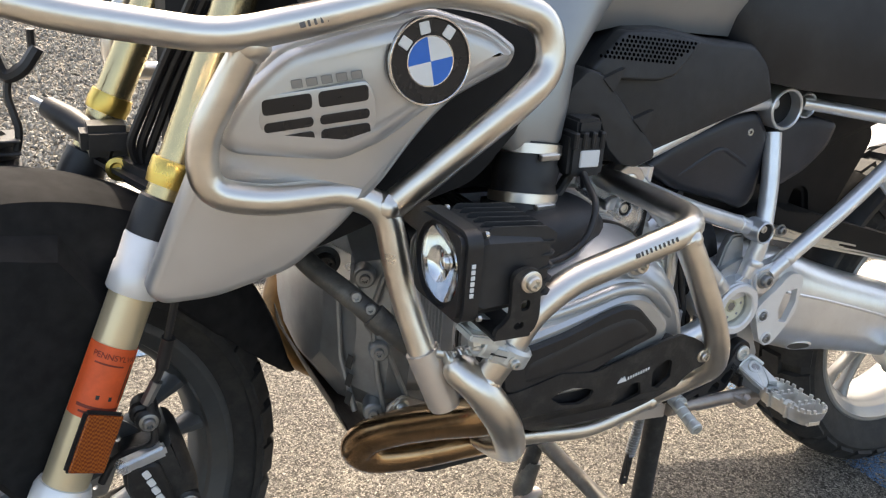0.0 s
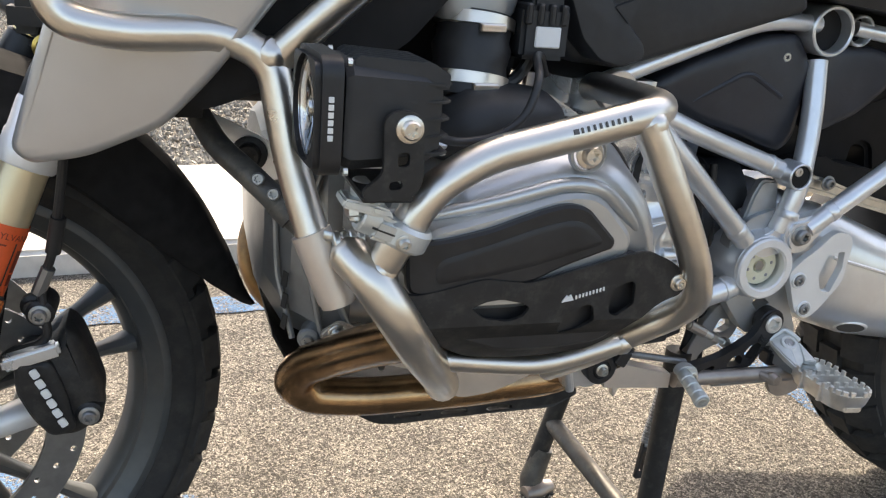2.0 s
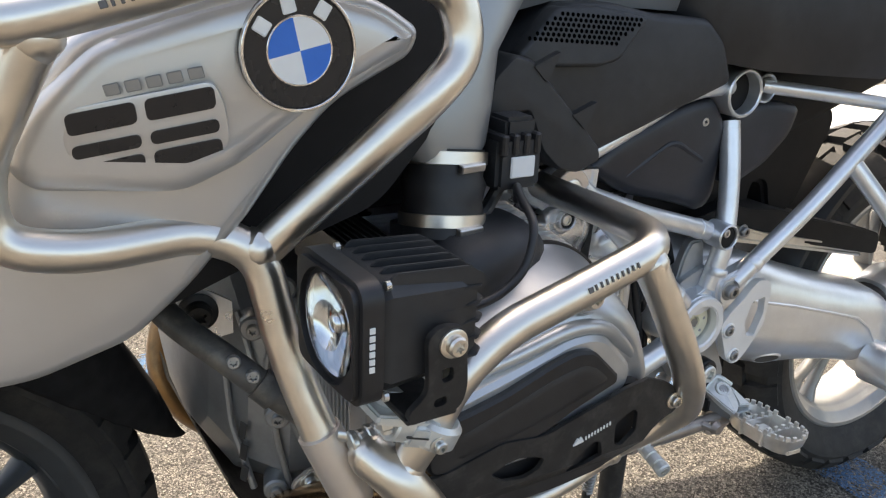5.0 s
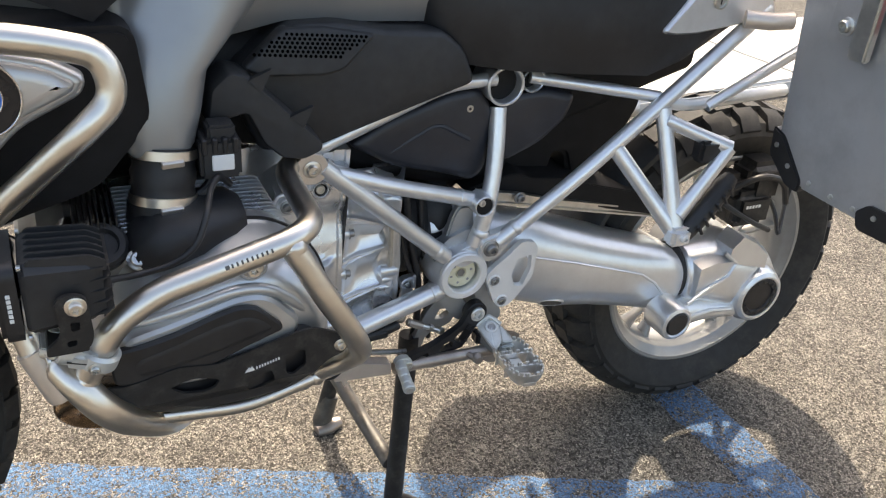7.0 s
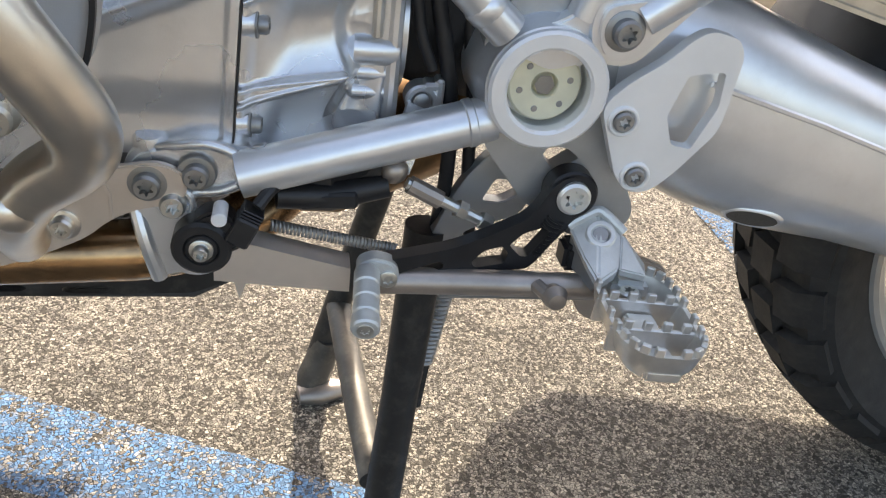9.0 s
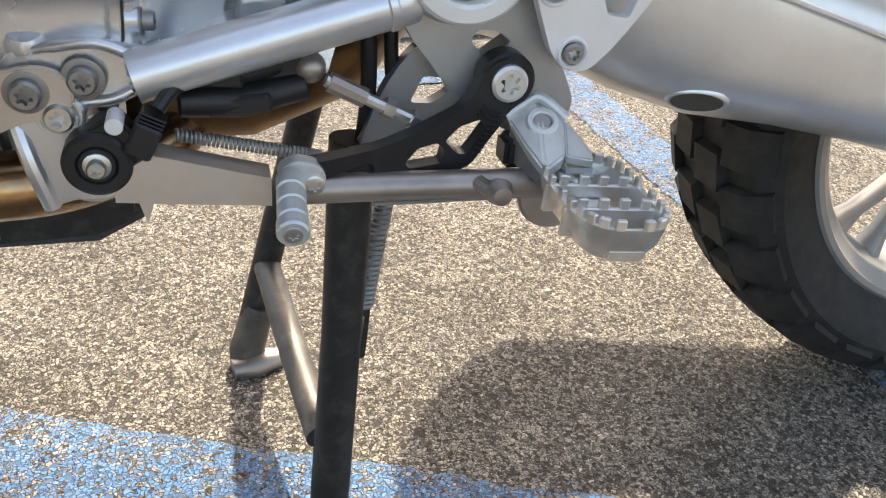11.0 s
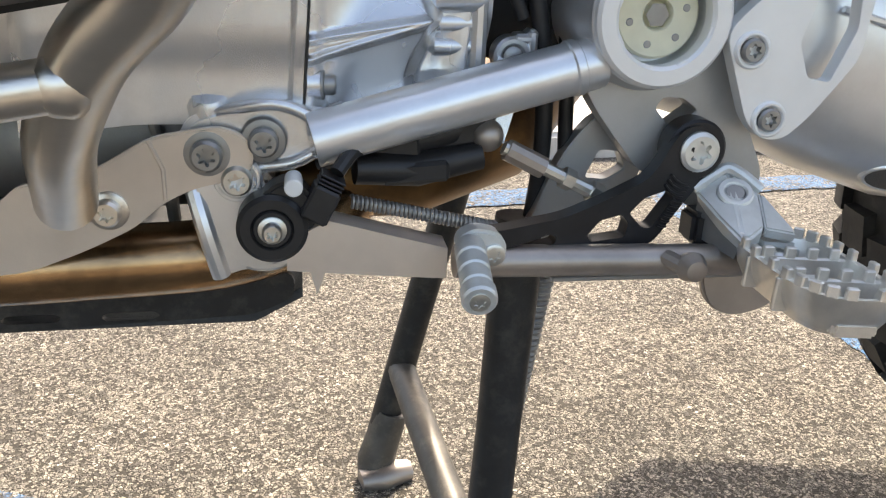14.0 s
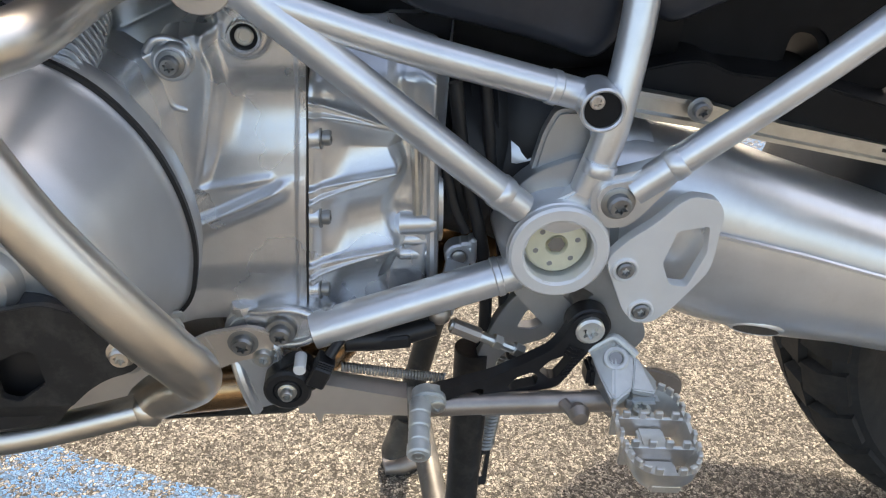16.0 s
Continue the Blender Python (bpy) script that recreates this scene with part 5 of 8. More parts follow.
part("link_arm", loft([oval(0.385, -0.180, -0.10, 0.322, 0.372, 20, 2.5), oval(0.43, -0.170, -0.09, 0.310, 0.365, 20, 2.5), oval(0.50, -0.155, -0.08, 0.305, 0.345, 20, 2.5), oval(0.57, -0.150, -0.07, 0.295, 0.335, 20, 2.5)]), SILVER, fd)
part("drive_rib", sweep([(0.425, -0.172, 0.372), (0.47, -0.158, 0.382), (0.52, -0.156, 0.402), (0.532, -0.154, 0.425), (0.505, -0.150, 0.448)], 0.0035, 8), SILVER, fd)
part("drive_rib", sweep([(0.43, -0.170, 0.340), (0.50, -0.158, 0.336), (0.545, -0.158, 0.330)], 0.004, 8), SILVER, fd)
part("abs_bracket", loft([[(x, y, z) for y, z in ((-0.150, z0), (-0.150, z1), (-0.105, z1), (-0.105, z0))] for x, z0, z1 in ((0.520, 0.425, 0.452), (0.540, 0.42, 0.474), (0.575, 0.41, 0.455), (0.610, 0.40, 0.425))]), SILVER, fd, "", 25)
part("drive_facet", loft([[(x, y, z) for y, z in ((-0.154, z0), (-0.154, z1), (-0.12, z1 + 0.004), (-0.12, z0 - 0.004))] for x, z0, z1 in ((0.456, 0.365, 0.425), (0.49, 0.372, 0.432), (0.525, 0.395, 0.428), (0.533, 0.408, 0.418))]), SILVER, fd, "", 25)
# torque rail behind the frame and rear mudguard
RAIL = ((0.035, -0.094, 0.590), (0.065, -0.094, 0.583), (0.11, -0.092, 0.5735), (0.178, -0.086, 0.5545), (0.265, -0.079, 0.533), (0.44, -0.062, 0.489))
part("rail", loft([[(x, yy + a, zz + b * (1.0 if x < 0.12 else 0.78)) for a, b in ((0.0, -0.0105), (0.010, -0.0105), (0.010, 0.0105), (0.0, 0.0105), (0.0, 0.0070), (0.0040, 0.0056), (0.0040, -0.0046), (0.0, -0.0062))] for x, yy, zz in RAIL]), ZINC, bike, "bare aluminium rail with raised edges", 25)
bolt(bike, (0.1088, -0.096, 0.5800), 0.0066, mat=GUNMETAL)
# cover's unseen depth is added to block sun from the swing arm top
part("rail_cover", plate([(0.02, 0.590), (0.060, 0.602), (0.100, 0.610), (0.119, 0.6095), (0.136, 0.600), (0.20, 0.592), (0.273, 0.570), (0.46, 0.520), (0.46, 0.485), (0.13, 0.565)], -0.074, 0.030, rad=0.012), DARK_VOID, bike, "black plastic rail cover")
part("rear_mudguard", arc_shell((0.612, CY, 0.338), lambda u: 0.365, 128, 178, lambda u: 0.10, 0.005, 22, 0, 0.03), BLACK_ROUGH, bike, "black rear inner mudguard")
# rear brake caliper
rc = part("rear_caliper", join(block(0.57, 0.66, -0.09, 0.0, 0.45, 0.52, 0.014, 3), block(0.60, 0.68, -0.08, -0.01, 0.49, 0.57, 0.016, 3), block(0.53, 0.60, -0.07, -0.02, 0.50, 0.55, 0.012, 2)), BLACK_COAT, bike, "black rear brake caliper")
for k in range(5):
    part("caliper_mark", block(0.590 + 0.007 * k, 0.595 + 0.007 * k, -0.0912, -0.0898, 0.492, 0.498, 0.0005, 1), PRINT_WHITE, rc)
part("brake_line", sweep(fillet([(0.66, -0.05, 0.51), (0.70, -0.06, 0.46), (0.68, -0.1, 0.42), (0.73, -0.05, 0.47), (0.78, -0.02, 0.60)], 0.03, 6), 0.004, 8), BLACK, rc)
for pts, r in (([(0.56, -0.075, 0.53), (0.60, -0.095, 0.56), (0.66, -0.095, 0.545), (0.69, -0.085, 0.49)], 0.006), ([(0.52, -0.07, 0.52), (0.55, -0.09, 0.50), (0.60, -0.10, 0.47), (0.66, -0.09, 0.44)], 0.005)):
    part("brake_line", sweep(fillet(pts, 0.03, 6), r, 10), BLACK, rc)
# silencer on the far side, seen below and behind
part("silencer", loft([oval(0.11, 0.20, 0.32, 0.41, 0.48, 24, 2.3), oval(0.19, 0.24, 0.43, 0.39, 0.50, 24, 2.3), oval(0.27, 0.27, 0.49, 0.39, 0.52, 24, 2.3), oval(0.40, 0.28, 0.49, 0.42, 0.55, 24, 2.3), oval(0.62, 0.29, 0.47, 0.46, 0.59, 24, 2.3)]), STEEL, bike, "stainless steel silencer")

part("inner_hugger", plate([(-0.03, 0.585), (-0.02, 0.74), (0.30, 0.76), (0.37, 0.70), (0.33, 0.62), (0.30, 0.558), (0.243, 0.560), (0.228, 0.612), (0.206, 0.616), (0.198, 0.562)], -0.025, 0.12, rad=0.03, bev=0.01), DARK_VOID, bike, "black inner rear mudguard")

# -- engine --
def ribbed(pts, r0=0.004):
    return sweep(fillet(pts, 0.01, 4), r0, 8)


eng = part("crankcase", loft([oval(-0.52, -0.110, 0.20, 0.405, 0.645, 32, 4), oval(-0.44, -0.130, 0.22, 0.395, 0.655, 32, 4), oval(-0.33, -0.112, 0.214, 0.40, 0.665, 32, 4), oval(-0.191, -0.098, 0.208, 0.412, 0.655, 32, 4)]), CAST, bike, "grey cast aluminium crankcase", 45)
front_cover = part("front_cover", loft([oval(-0.590, 0.0, 0.12, 0.47, 0.58, 12, 2.4), oval(-0.582, -0.055, 0.155, 0.425, 0.625, 12, 2.6), oval(-0.560, -0.108, 0.19, 0.395, 0.645, 12, 3.0), oval(-0.528, -0.136, 0.21, 0.388, 0.655, 12, 3.6), oval(-0.50, -0.136, 0.21, 0.392, 0.655, 12, 4)]), CAST_DARK, bike, "dark grey front engine cover", 14)
for pts in ([(-0.53, -0.133, 0.62), (-0.548, -0.124, 0.55), (-0.540, -0.128, 0.47), (-0.527, -0.132, 0.41)], [(-0.565, -0.100, 0.60), (-0.552, -0.118, 0.53), (-0.525, -0.133, 0.50)], [(-0.53, -0.132, 0.50), (-0.505, -0.134, 0.44), (-0.49, -0.134, 0.41)], [(-0.575, -0.085, 0.55), (-0.572, -0.090, 0.48), (-0.556, -0.105, 0.41)]):
    part("cover_rib", ribbed([(x, y + 0.0025, z) for x, y, z in pts], 0.0036), CAST_DARK, front_cover)
for x, y, z in ((-0.540, -0.142, 0.502), (-0.542, -0.138, 0.420), (-0.556, -0.128, 0.59), (-0.532, -0.142, 0.63)):
    part("screw_boss", lathe([(0.013, -0.02), (0.012, 0.004), (0.010, 0.006)], (x, y + 0.012, z), (-0.4, -1, 0), 20), CAST_DARK, front_cover)
    bolt(front_cover, (x - 0.002, y + 0.006, z), 0.006, (-0.4, -1, 0), GUNMETAL, False)
for k in range(3):
    part("cover_mark", block(-0.004, 0.004, -0.0006, 0.0006, -0.009, 0.009, 0.0004, 1, pose(-0.5655, -0.1035, 0.478 - 0.024 * k, 0, 12, -55)), PRINT_BLACK, front_cover)
# gasket line, bell housing and gearbox
part("case_seam", plate([(-0.1931, 0.426), (-0.1776, 0.66), (-0.1766, 0.66), (-0.1921, 0.426)], -0.1292, -0.10, rad=0.0005, bev=0), PRINT_BLACK, eng, "dark gasket line")
gear = part("gearbox", loft([oval(-0.186, -0.092, 0.202, 0.415, 0.640, 32, 4), oval(-0.150, -0.083, 0.19, 0.425, 0.61, 32, 4), oval(-0.115, -0.076, 0.18, 0.432, 0.59, 32, 4), oval(-0.090, -0.070, 0.17, 0.44, 0.575, 32, 4)]), CAST, bike, "silver cast gearbox housing", 45)


def cast_sheet(x0, x1, z0, z1, f, nx, nz, back=-0.08):
    """A cast wall in the side plane whose depth follows f(x, z), closed round its border."""
    bm = bmesh.new()
    g = [[bm.verts.new((x0 + (x1 - x0) * i / nx, f(x0 + (x1 - x0) * i / nx, z0 + (z1 - z0) * j / nz), z0 + (z1 - z0) * j / nz)) for j in range(nz + 1)] for i in range(nx + 1)]
    for i in range(nx):
        for j in range(nz):
            bm.faces.new((g[i][j], g[i + 1][j], g[i + 1][j + 1], g[i][j + 1]))
    edge = [e for e in bm.edges if len(e.link_faces) == 1]
    ex = bmesh.ops.extrude_edge_only(bm, edges=edge)
    for v in [q for q in ex["geom"] if isinstance(q, bmesh.types.BMVert)]:
        v.co.y = back
    return bm


def smooth(a, b, v):
    t = min(1.0, max(0.0, (v - a) / (b - a)))
    return t * t * (3 - 2 * t)


def seg_dist(x, z, a, b):
    ax, az, bx_, bz_ = *a, *b
    t = max(0.0, min(1.0, ((x - ax) * (bx_ - ax) + (z - az) * (bz_ - az)) / ((bx_ - ax) ** 2 + (bz_ - az) ** 2)))
    return math.hypot(x - ax - t * (bx_ - ax), z - az - t * (bz_ - az)), t


def bell(d, w):
    return math.exp(-(d / w) ** 2)


def gear_wall(x, z):
    """Hollow bays between thin double ribs, ending in arcs before the narrower rear block."""
    u = (x + 0.187) / 0.101
    ribs = (((-0.187, 0.5975), (-0.1265, 0.5790)), ((-0.187, 0.5290), (-0.1240, 0.5435)), ((-0.187, 0.4640), (-0.1180, 0.4800)), ((-0.187, 0.400), (-0.118, 0.422)))
    crest, near = 0.0, 1.0
    for (ax, az), tip in ribs:
        d, t = seg_dist(x, z, (ax, az), tip)
        gap = 0.0046 * (1 - t) + 0.0004
        crest = max(crest, bell(d - gap, 0.0021) * (1 - 0.35 * t), 0.25 * bell(d, gap))
        near = min(near, d / 0.030)
    near = min(1.0, near)
    hollow = 0.0105 * math.sin(near * math.pi / 2) * smooth(0.06, 0.30, u)
    end = 0.52 + 0.12 * (1 - near) ** 1.5
    step = 0.012 * smooth(end, end + 0.13, u)
    back = -0.006 * smooth(end + 0.02, end + 0.16, u) * near
    top = 0.022 * smooth(0.605, 0.640, z) + 0.045 * smooth(0.0, 0.03, (z - 0.650) * 0.75 + (x + 0.150) * 0.66) + 0.03 * smooth(0.0, 0.012, x + 0.098)
    return -0.1265 + 0.004 * smooth(0.02, 0.10, u) + 0.004 * u + step + (hollow + back) * (1 - smooth(0.72, 0.88, u)) - 0.0050 * crest * (1 - smooth(0.60, 0.72, u)) + top


CREASE_Z = (0.520, 0.537, 0.555, 0.572, 0.597, 0.613, 0.625, 0.635, 0.646, 0.659, 0.672)
CREASE_X = (-0.2705, -0.2646, -0.2595, -0.2550, -0.2515, -0.2492, -0.2485, -0.2515, -0.2560, -0.2490, -0.2380)


def case_wall(x, z):
    """Crankcase flank: a curved crease, one wedge rib with a fainter upper line, raised rear border."""
    d, t = seg_dist(x, z, (-0.2700, 0.5115), (-0.1985, 0.5430))
    below = (z - 0.5115) - (x + 0.2700) * 0.44 < 0
    rib = 0.0085 * (bell(d, 0.0075) if below else bell(d, 0.0030)) * (1 - smooth(0.80, 1.0, t) * 0.9)
    d2, t2 = seg_dist(x, z, (-0.2625, 0.5385), (-0.2150, 0.5450))
    rib = max(rib, 0.0030 * bell(d2, 0.0030) * (1 - 0.5 * t2))
    xc = sum(float(np.interp(z + o, CREASE_Z, CREASE_X)) for o in (-0.004, 0.0, 0.004)) / 3
    crease = 0.0075 * smooth(xc - 0.002, xc + 0.008, x) * smooth(0.520, 0.575, z)
    lip = -0.0026 * bell(x - xc + 0.002, 0.0026) * smooth(0.530, 0.580, z)
    band = 0.0085 * smooth(0.560, 0.600, z) * (1 - smooth(0.604, 0.630, z)) * smooth(xc, xc + 0.02, x)
    low = 0.005 * (1 - smooth(0.448, 0.478, z))
    border = -0.002 * smooth(-0.197, -0.1935, x)
    flare = -0.030 * smooth(-0.262, -0.325, x) ** 1.3
    away = 0.07 * smooth(0.650, 0.664, z - 0.35 * min(0.0, x + 0.262)) * smooth(-0.244, -0.258, x)
    pad = -0.0045 * smooth(0.0180, 0.0135, math.hypot(x + 0.2276, max(0.0, 0.6495 - z)))
    return -0.131 + band + low - rib + crease + lip + border + flare + pad + away


def raked(bm):
    """Leans the rear of the crankcase with the engine."""
    for v in bm.verts:
        v.co.x += 0.066 * (v.co.z - 0.50)
    return bm


part("gearbox_wall", raked(cast_sheet(-0.1868, -0.086, 0.424, 0.650, gear_wall, 180, 300)), CAST, gear, sharp=80)
part("case_wall", raked(cast_sheet(-0.325, -0.1886, 0.424, 0.700, case_wall, 170, 260)), CAST, eng, sharp=80)
for z, r in ((0.492, 0.0105), (0.477, 0.0062), (0.464, 0.0058)):
    part("gearbox_boss", sweep([(-0.122, -0.098, z), (-0.118, -0.101, z), (-0.096, -0.101, z), (-0.0935, -0.100, z)], [r * 0.6, r, r, r * 0.92], 18), CAST, gear)
part("gearbox_rim", sweep(fillet([(-0.0935, -0.099, 0.580), (-0.0935, -0.104, 0.545), (-0.0935, -0.104, 0.455), (-0.0935, -0.098, 0.432)], 0.01, 4), 0.0052, 10), CAST, gear)
part("vent_pipe", sweep([(-0.106, -0.108, 0.575), (-0.1055, -0.109, 0.545), (-0.105, -0.109, 0.503)], 0.0036, 10), ZINC, gear)
part("gearbox_flange", loft([oval(-0.098, -0.098, 0.19, 0.44, 0.556, 28, 2.6), oval(-0.084, -0.098, 0.19, 0.44, 0.556, 28, 2.6)]), CAST, gear)
for z in (0.634, 0.573, 0.509, 0.445):
    xs = 0.066 * (z - 0.50)
    part("flange_lug", loft([oval(-0.1866 + xs, -0.1285, -0.10, z - 0.011, z + 0.011, 16, 2.3), oval(-0.1785 + xs, -0.1275, -0.10, z - 0.009, z + 0.009, 16, 2.3)]), CAST, gear)
    bolt(gear, (-0.1785 + xs, -0.1205, z), 0.0058, (1, -0.12, 0), GUNMETAL, True, h=0.006)
part("case_window_boss", ring(0.0118, 0.0090, -0.012, 0.0035, (-0.2180, -0.1315, 0.6500), n=32, bev=0.0012), CAST, eng)
part("case_window", lathe([(0.0091, 0.0), (0.0091, 0.0006), (0.0, 0.0006)], (-0.2180, -0.1300, 0.6500), Y, 28), DARK_VOID, eng, "dark recess round a plug")
part("window_plug", lathe([(0.0062, 0), (0.0062, 0.0022), (0.0052, 0.0030), (0.0038, 0.0030), (0.0034, 0.0012), (0, 0.0012)], (-0.2180, -0.1302, 0.6500), Y, 24), ZINC, eng)
part("case_bolt_boss", lathe([(0.0165, -0.03), (0.0135, 0.004), (0.0125, 0.007), (0.0105, 0.0085)], (-0.2654, -0.1335, 0.6355), Y, 28), CAST, eng)
bolt(eng, (-0.2654, -0.1420, 0.6355), 0.0064, mat=GUNMETAL)
part("boss_web", sweep(fillet([(-0.2810, -0.1375, 0.642), (-0.2760, -0.1365, 0.650), (-0.2680, -0.1340, 0.6500), (-0.2560, -0.1320, 0.6445), (-0.2530, -0.128, 0.634)], 0.008, 5), 0.0030, 12), CAST, eng)
part("boss_web", sweep(fillet([(-0.2790, -0.134, 0.634), (-0.2745, -0.1335, 0.620), (-0.2715, -0.1325, 0.603), (-0.2620, -0.130, 0.599)], 0.006, 5), 0.0026, 12), CAST, eng)

# cylinder barrel with fins and head
barrel = part("cylinder_barrel", loft([[(x, y, z) for x, z in ((-0.50, 0.51), (-0.48, 0.49), (-0.32, 0.49), (-0.305, 0.53), (-0.305, 0.62), (-0.32, 0.650), (-0.47, 0.650), (-0.50, 0.63))] for y in (-0.12, -0.245)]), CAST_DARK, bike, "finned cylinder barrel")
for k in range(12):
    y = -0.143 - 0.0080 * k
    tip = -0.2945 + 0.0008 * k
    part("fin", plate([(-0.515, 0.505), (-0.48, 0.482), (-0.34, 0.482), (-0.315, 0.53), (tip - 0.018, 0.635), (tip, 0.666 - 0.0012 * k), (tip - 0.010, 0.686 - 0.0014 * k), (-0.475, 0.690 - 0.0012 * k), (-0.515, 0.64)], y - 0.0011, y + 0.0011, rad=0.006, bev=0.0005), CAST, barrel)
flank = [[(x + dx, y, z + dz) for x, z in ((-0.34, 0.49), (-0.285, 0.500), (-0.276, 0.53), (-0.272, 0.56), (-0.272, 0.59), (-0.276, 0.62), (-0.284, 0.640), (-0.300, 0.652), (-0.34, 0.658))] for y, dx, dz in ((-0.125, 0.004, 0.0), (-0.15, 0.0, 0.0), (-0.18, 0.0, -0.001), (-0.21, 0.003, -0.002), (-0.240, 0.008, 0.0))]
part("barrel_flank", loft(flank), CAST, barrel, sharp=60)
HEAD = [(-0.512, 0.540), (-0.508, 0.600), (-0.487, 0.648), (-0.385, 0.682), (-0.325, 0.676), (-0.290, 0.655), (-0.266, 0.622), (-0.254, 0.588), (-0.250, 0.552), (-0.258, 0.515), (-0.278, 0.498), (-0.36, 0.482), (-0.46, 0.488)]
head = part("cylinder_head", inset_dome(HEAD, [(0.004, -0.215), (0.0, -0.222), (0.0, -0.243), (0.003, -0.2475), (0.0045, -0.253), (0.017, -0.300), (0.022, -0.313), (0.031, -0.326), (0.040, -0.330)], 0.03, 6), CAST_SATIN, bike, "satin silver cylinder head cover", 60)
moved(head, 0.009, 0.003, 0.002)
part("head_gasket", inset_dome(HEAD, [(-0.001, -0.2415), (-0.001, -0.2455)], 0.03, 6), BLACK, head, "black rubber head gasket")
part("head_ridge", sweep(fillet([(-0.505, -0.322, 0.606), (-0.440, -0.332, 0.622), (-0.380, -0.336, 0.640), (-0.345, -0.336, 0.636), (-0.312, -0.330, 0.606), (-0.300, -0.326, 0.590)], 0.03, 6), [0.004] + [0.0065] * 28 + [0.003], 12), CAST_SATIN, head).location.y = 0.0042
part("head_shoulder", inset_dome([(-0.505, 0.604), (-0.440, 0.620), (-0.378, 0.638), (-0.345, 0.634), (-0.310, 0.596), (-0.312, 0.575), (-0.36, 0.545), (-0.40, 0.53), (-0.50, 0.53)], [(0, -0.318), (0.004, -0.336), (0.008, -0.3395)], 0.02, 6), CAST_SATIN, head)
INLAY = [(-0.516, 0.594), (-0.482, 0.597), (-0.447, 0.605), (-0.402, 0.621), (-0.381, 0.626), (-0.363, 0.623), (-0.334, 0.594), (-0.335, 0.587), (-0.379, 0.572), (-0.404, 0.560), (-0.434, 0.555), (-0.487, 0.548), (-0.512, 0.553)]
part("cover_inlay", inset_dome(INLAY, [(0, -0.336), (0.0, -0.3440), (0.0025, -0.3462), (0.006, -0.3462)], 0.008, 5), BLACK, head, "satin black cover inlay")
part("cover_inlay_step", inset_dome([(-0.490, 0.580), (-0.446, 0.593), (-0.405, 0.607), (-0.376, 0.613), (-0.362, 0.609), (-0.343, 0.592), (-0.410, 0.573), (-0.440, 0.567), (-0.490, 0.560)], [(0, -0.3455), (0.0, -0.3464), (0.003, -0.3474), (0.006, -0.3476)], 0.010, 5), BLACK, head)
cb = part("cap_bolt_recess", ring(0.0165, 0.0135, -0.004, 0.004, (-0.362, -0.328, 0.664), n=32), CAST_SATIN, head)
bolt(head, (-0.362, -0.331, 0.664), 0.0082, mat=STEEL)
for p, ax in (((-0.282, -0.302, 0.521), (0.3, -1, -0.2)), ((-0.272, -0.262, 0.511), (0.6, -0.7, -0.5))):
    bolt(head, p, 0.0085, ax, ZINC)
# guard plate under the head with cut-outs
def fold_in(bm, z0=0.524, k=0.72):
    """Folds the lower border of a plate towards the engine."""
    cuts = bmesh.ops.bisect_plane(bm, geom=bm.verts[:] + bm.edges[:] + bm.faces[:], plane_co=(0, 0, z0), plane_no=(0, 0, 1))
    for v in bm.verts:
        v.co.y += k * max(0.0, z0 - v.co.z)
    return bm


gp = part("cylinder_guard", fold_in(plate([(-0.520, 0.556), (-0.505, 0.553), (-0.490, 0.555), (-0.446, 0.5655), (-0.408, 0.5605), (-0.399, 0.5615), (-0.325, 0.5815), (-0.299, 0.5855), (-0.276, 0.576), (-0.262, 0.566), (-0.256, 0.555), (-0.262, 0.544), (-0.276, 0.540), (-0.287, 0.533), (-0.300, 0.520), (-0.315, 0.496), (-0.330, 0.483), (-0.374, 0.477), (-0.419, 0.478), (-0.449, 0.484), (-0.475, 0.500), (-0.505, 0.530)],
    -0.354, -0.350, holes=[[(-0.456, 0.540), (-0.444, 0.545), (-0.430, 0.547), (-0.412, 0.543), (-0.404, 0.539), (-0.409, 0.531), (-0.422, 0.527), (-0.443, 0.530)], [(-0.372, 0.530), (-0.353, 0.539), (-0.346, 0.538), (-0.343, 0.525), (-0.353, 0.514), (-0.371, 0.509), (-0.374, 0.519)], [(-0.331, 0.551), (-0.313, 0.559), (-0.308, 0.557), (-0.307, 0.538), (-0.322, 0.527), (-0.330, 0.530)]], rad=0.006)), BLACK_COAT, bike, "black aluminium cylinder guard plate")
moved(gp, 0.007, 0.009, 0.001)
part("guard_backing", inset_dome([(-0.505, 0.560), (-0.446, 0.572), (-0.399, 0.570), (-0.340, 0.586), (-0.300, 0.580), (-0.286, 0.566), (-0.292, 0.535), (-0.312, 0.506), (-0.330, 0.496), (-0.374, 0.492), (-0.419, 0.492), (-0.470, 0.508)], [(0.0, -0.280), (0.0, -0.338), (0.004, -0.342)], 0.01, 4), BLACK, gp, "black lower part of the head cover")
bolt(gp, (-0.2665, -0.354, 0.556), 0.0052, mat=STEEL)
part("guard_emblem", plate([(-0.3765, 0.5425), (-0.372, 0.5490), (-0.3705, 0.5472), (-0.3685, 0.5495), (-0.3655, 0.5442)], -0.3552, -0.354, rad=0.0003, bev=0), PRINT_WHITE, gp, "small white emblem")
for k in range(9):
    x = -0.3640 + 0.0031 * k
    part("guard_mark", block(x, x + 0.0017, -0.3550, -0.354, 0.5446 + 0.00085 * k, 0.5482 + 0.00085 * k, 0.0003, 1), PRINT_WHITE, gp)

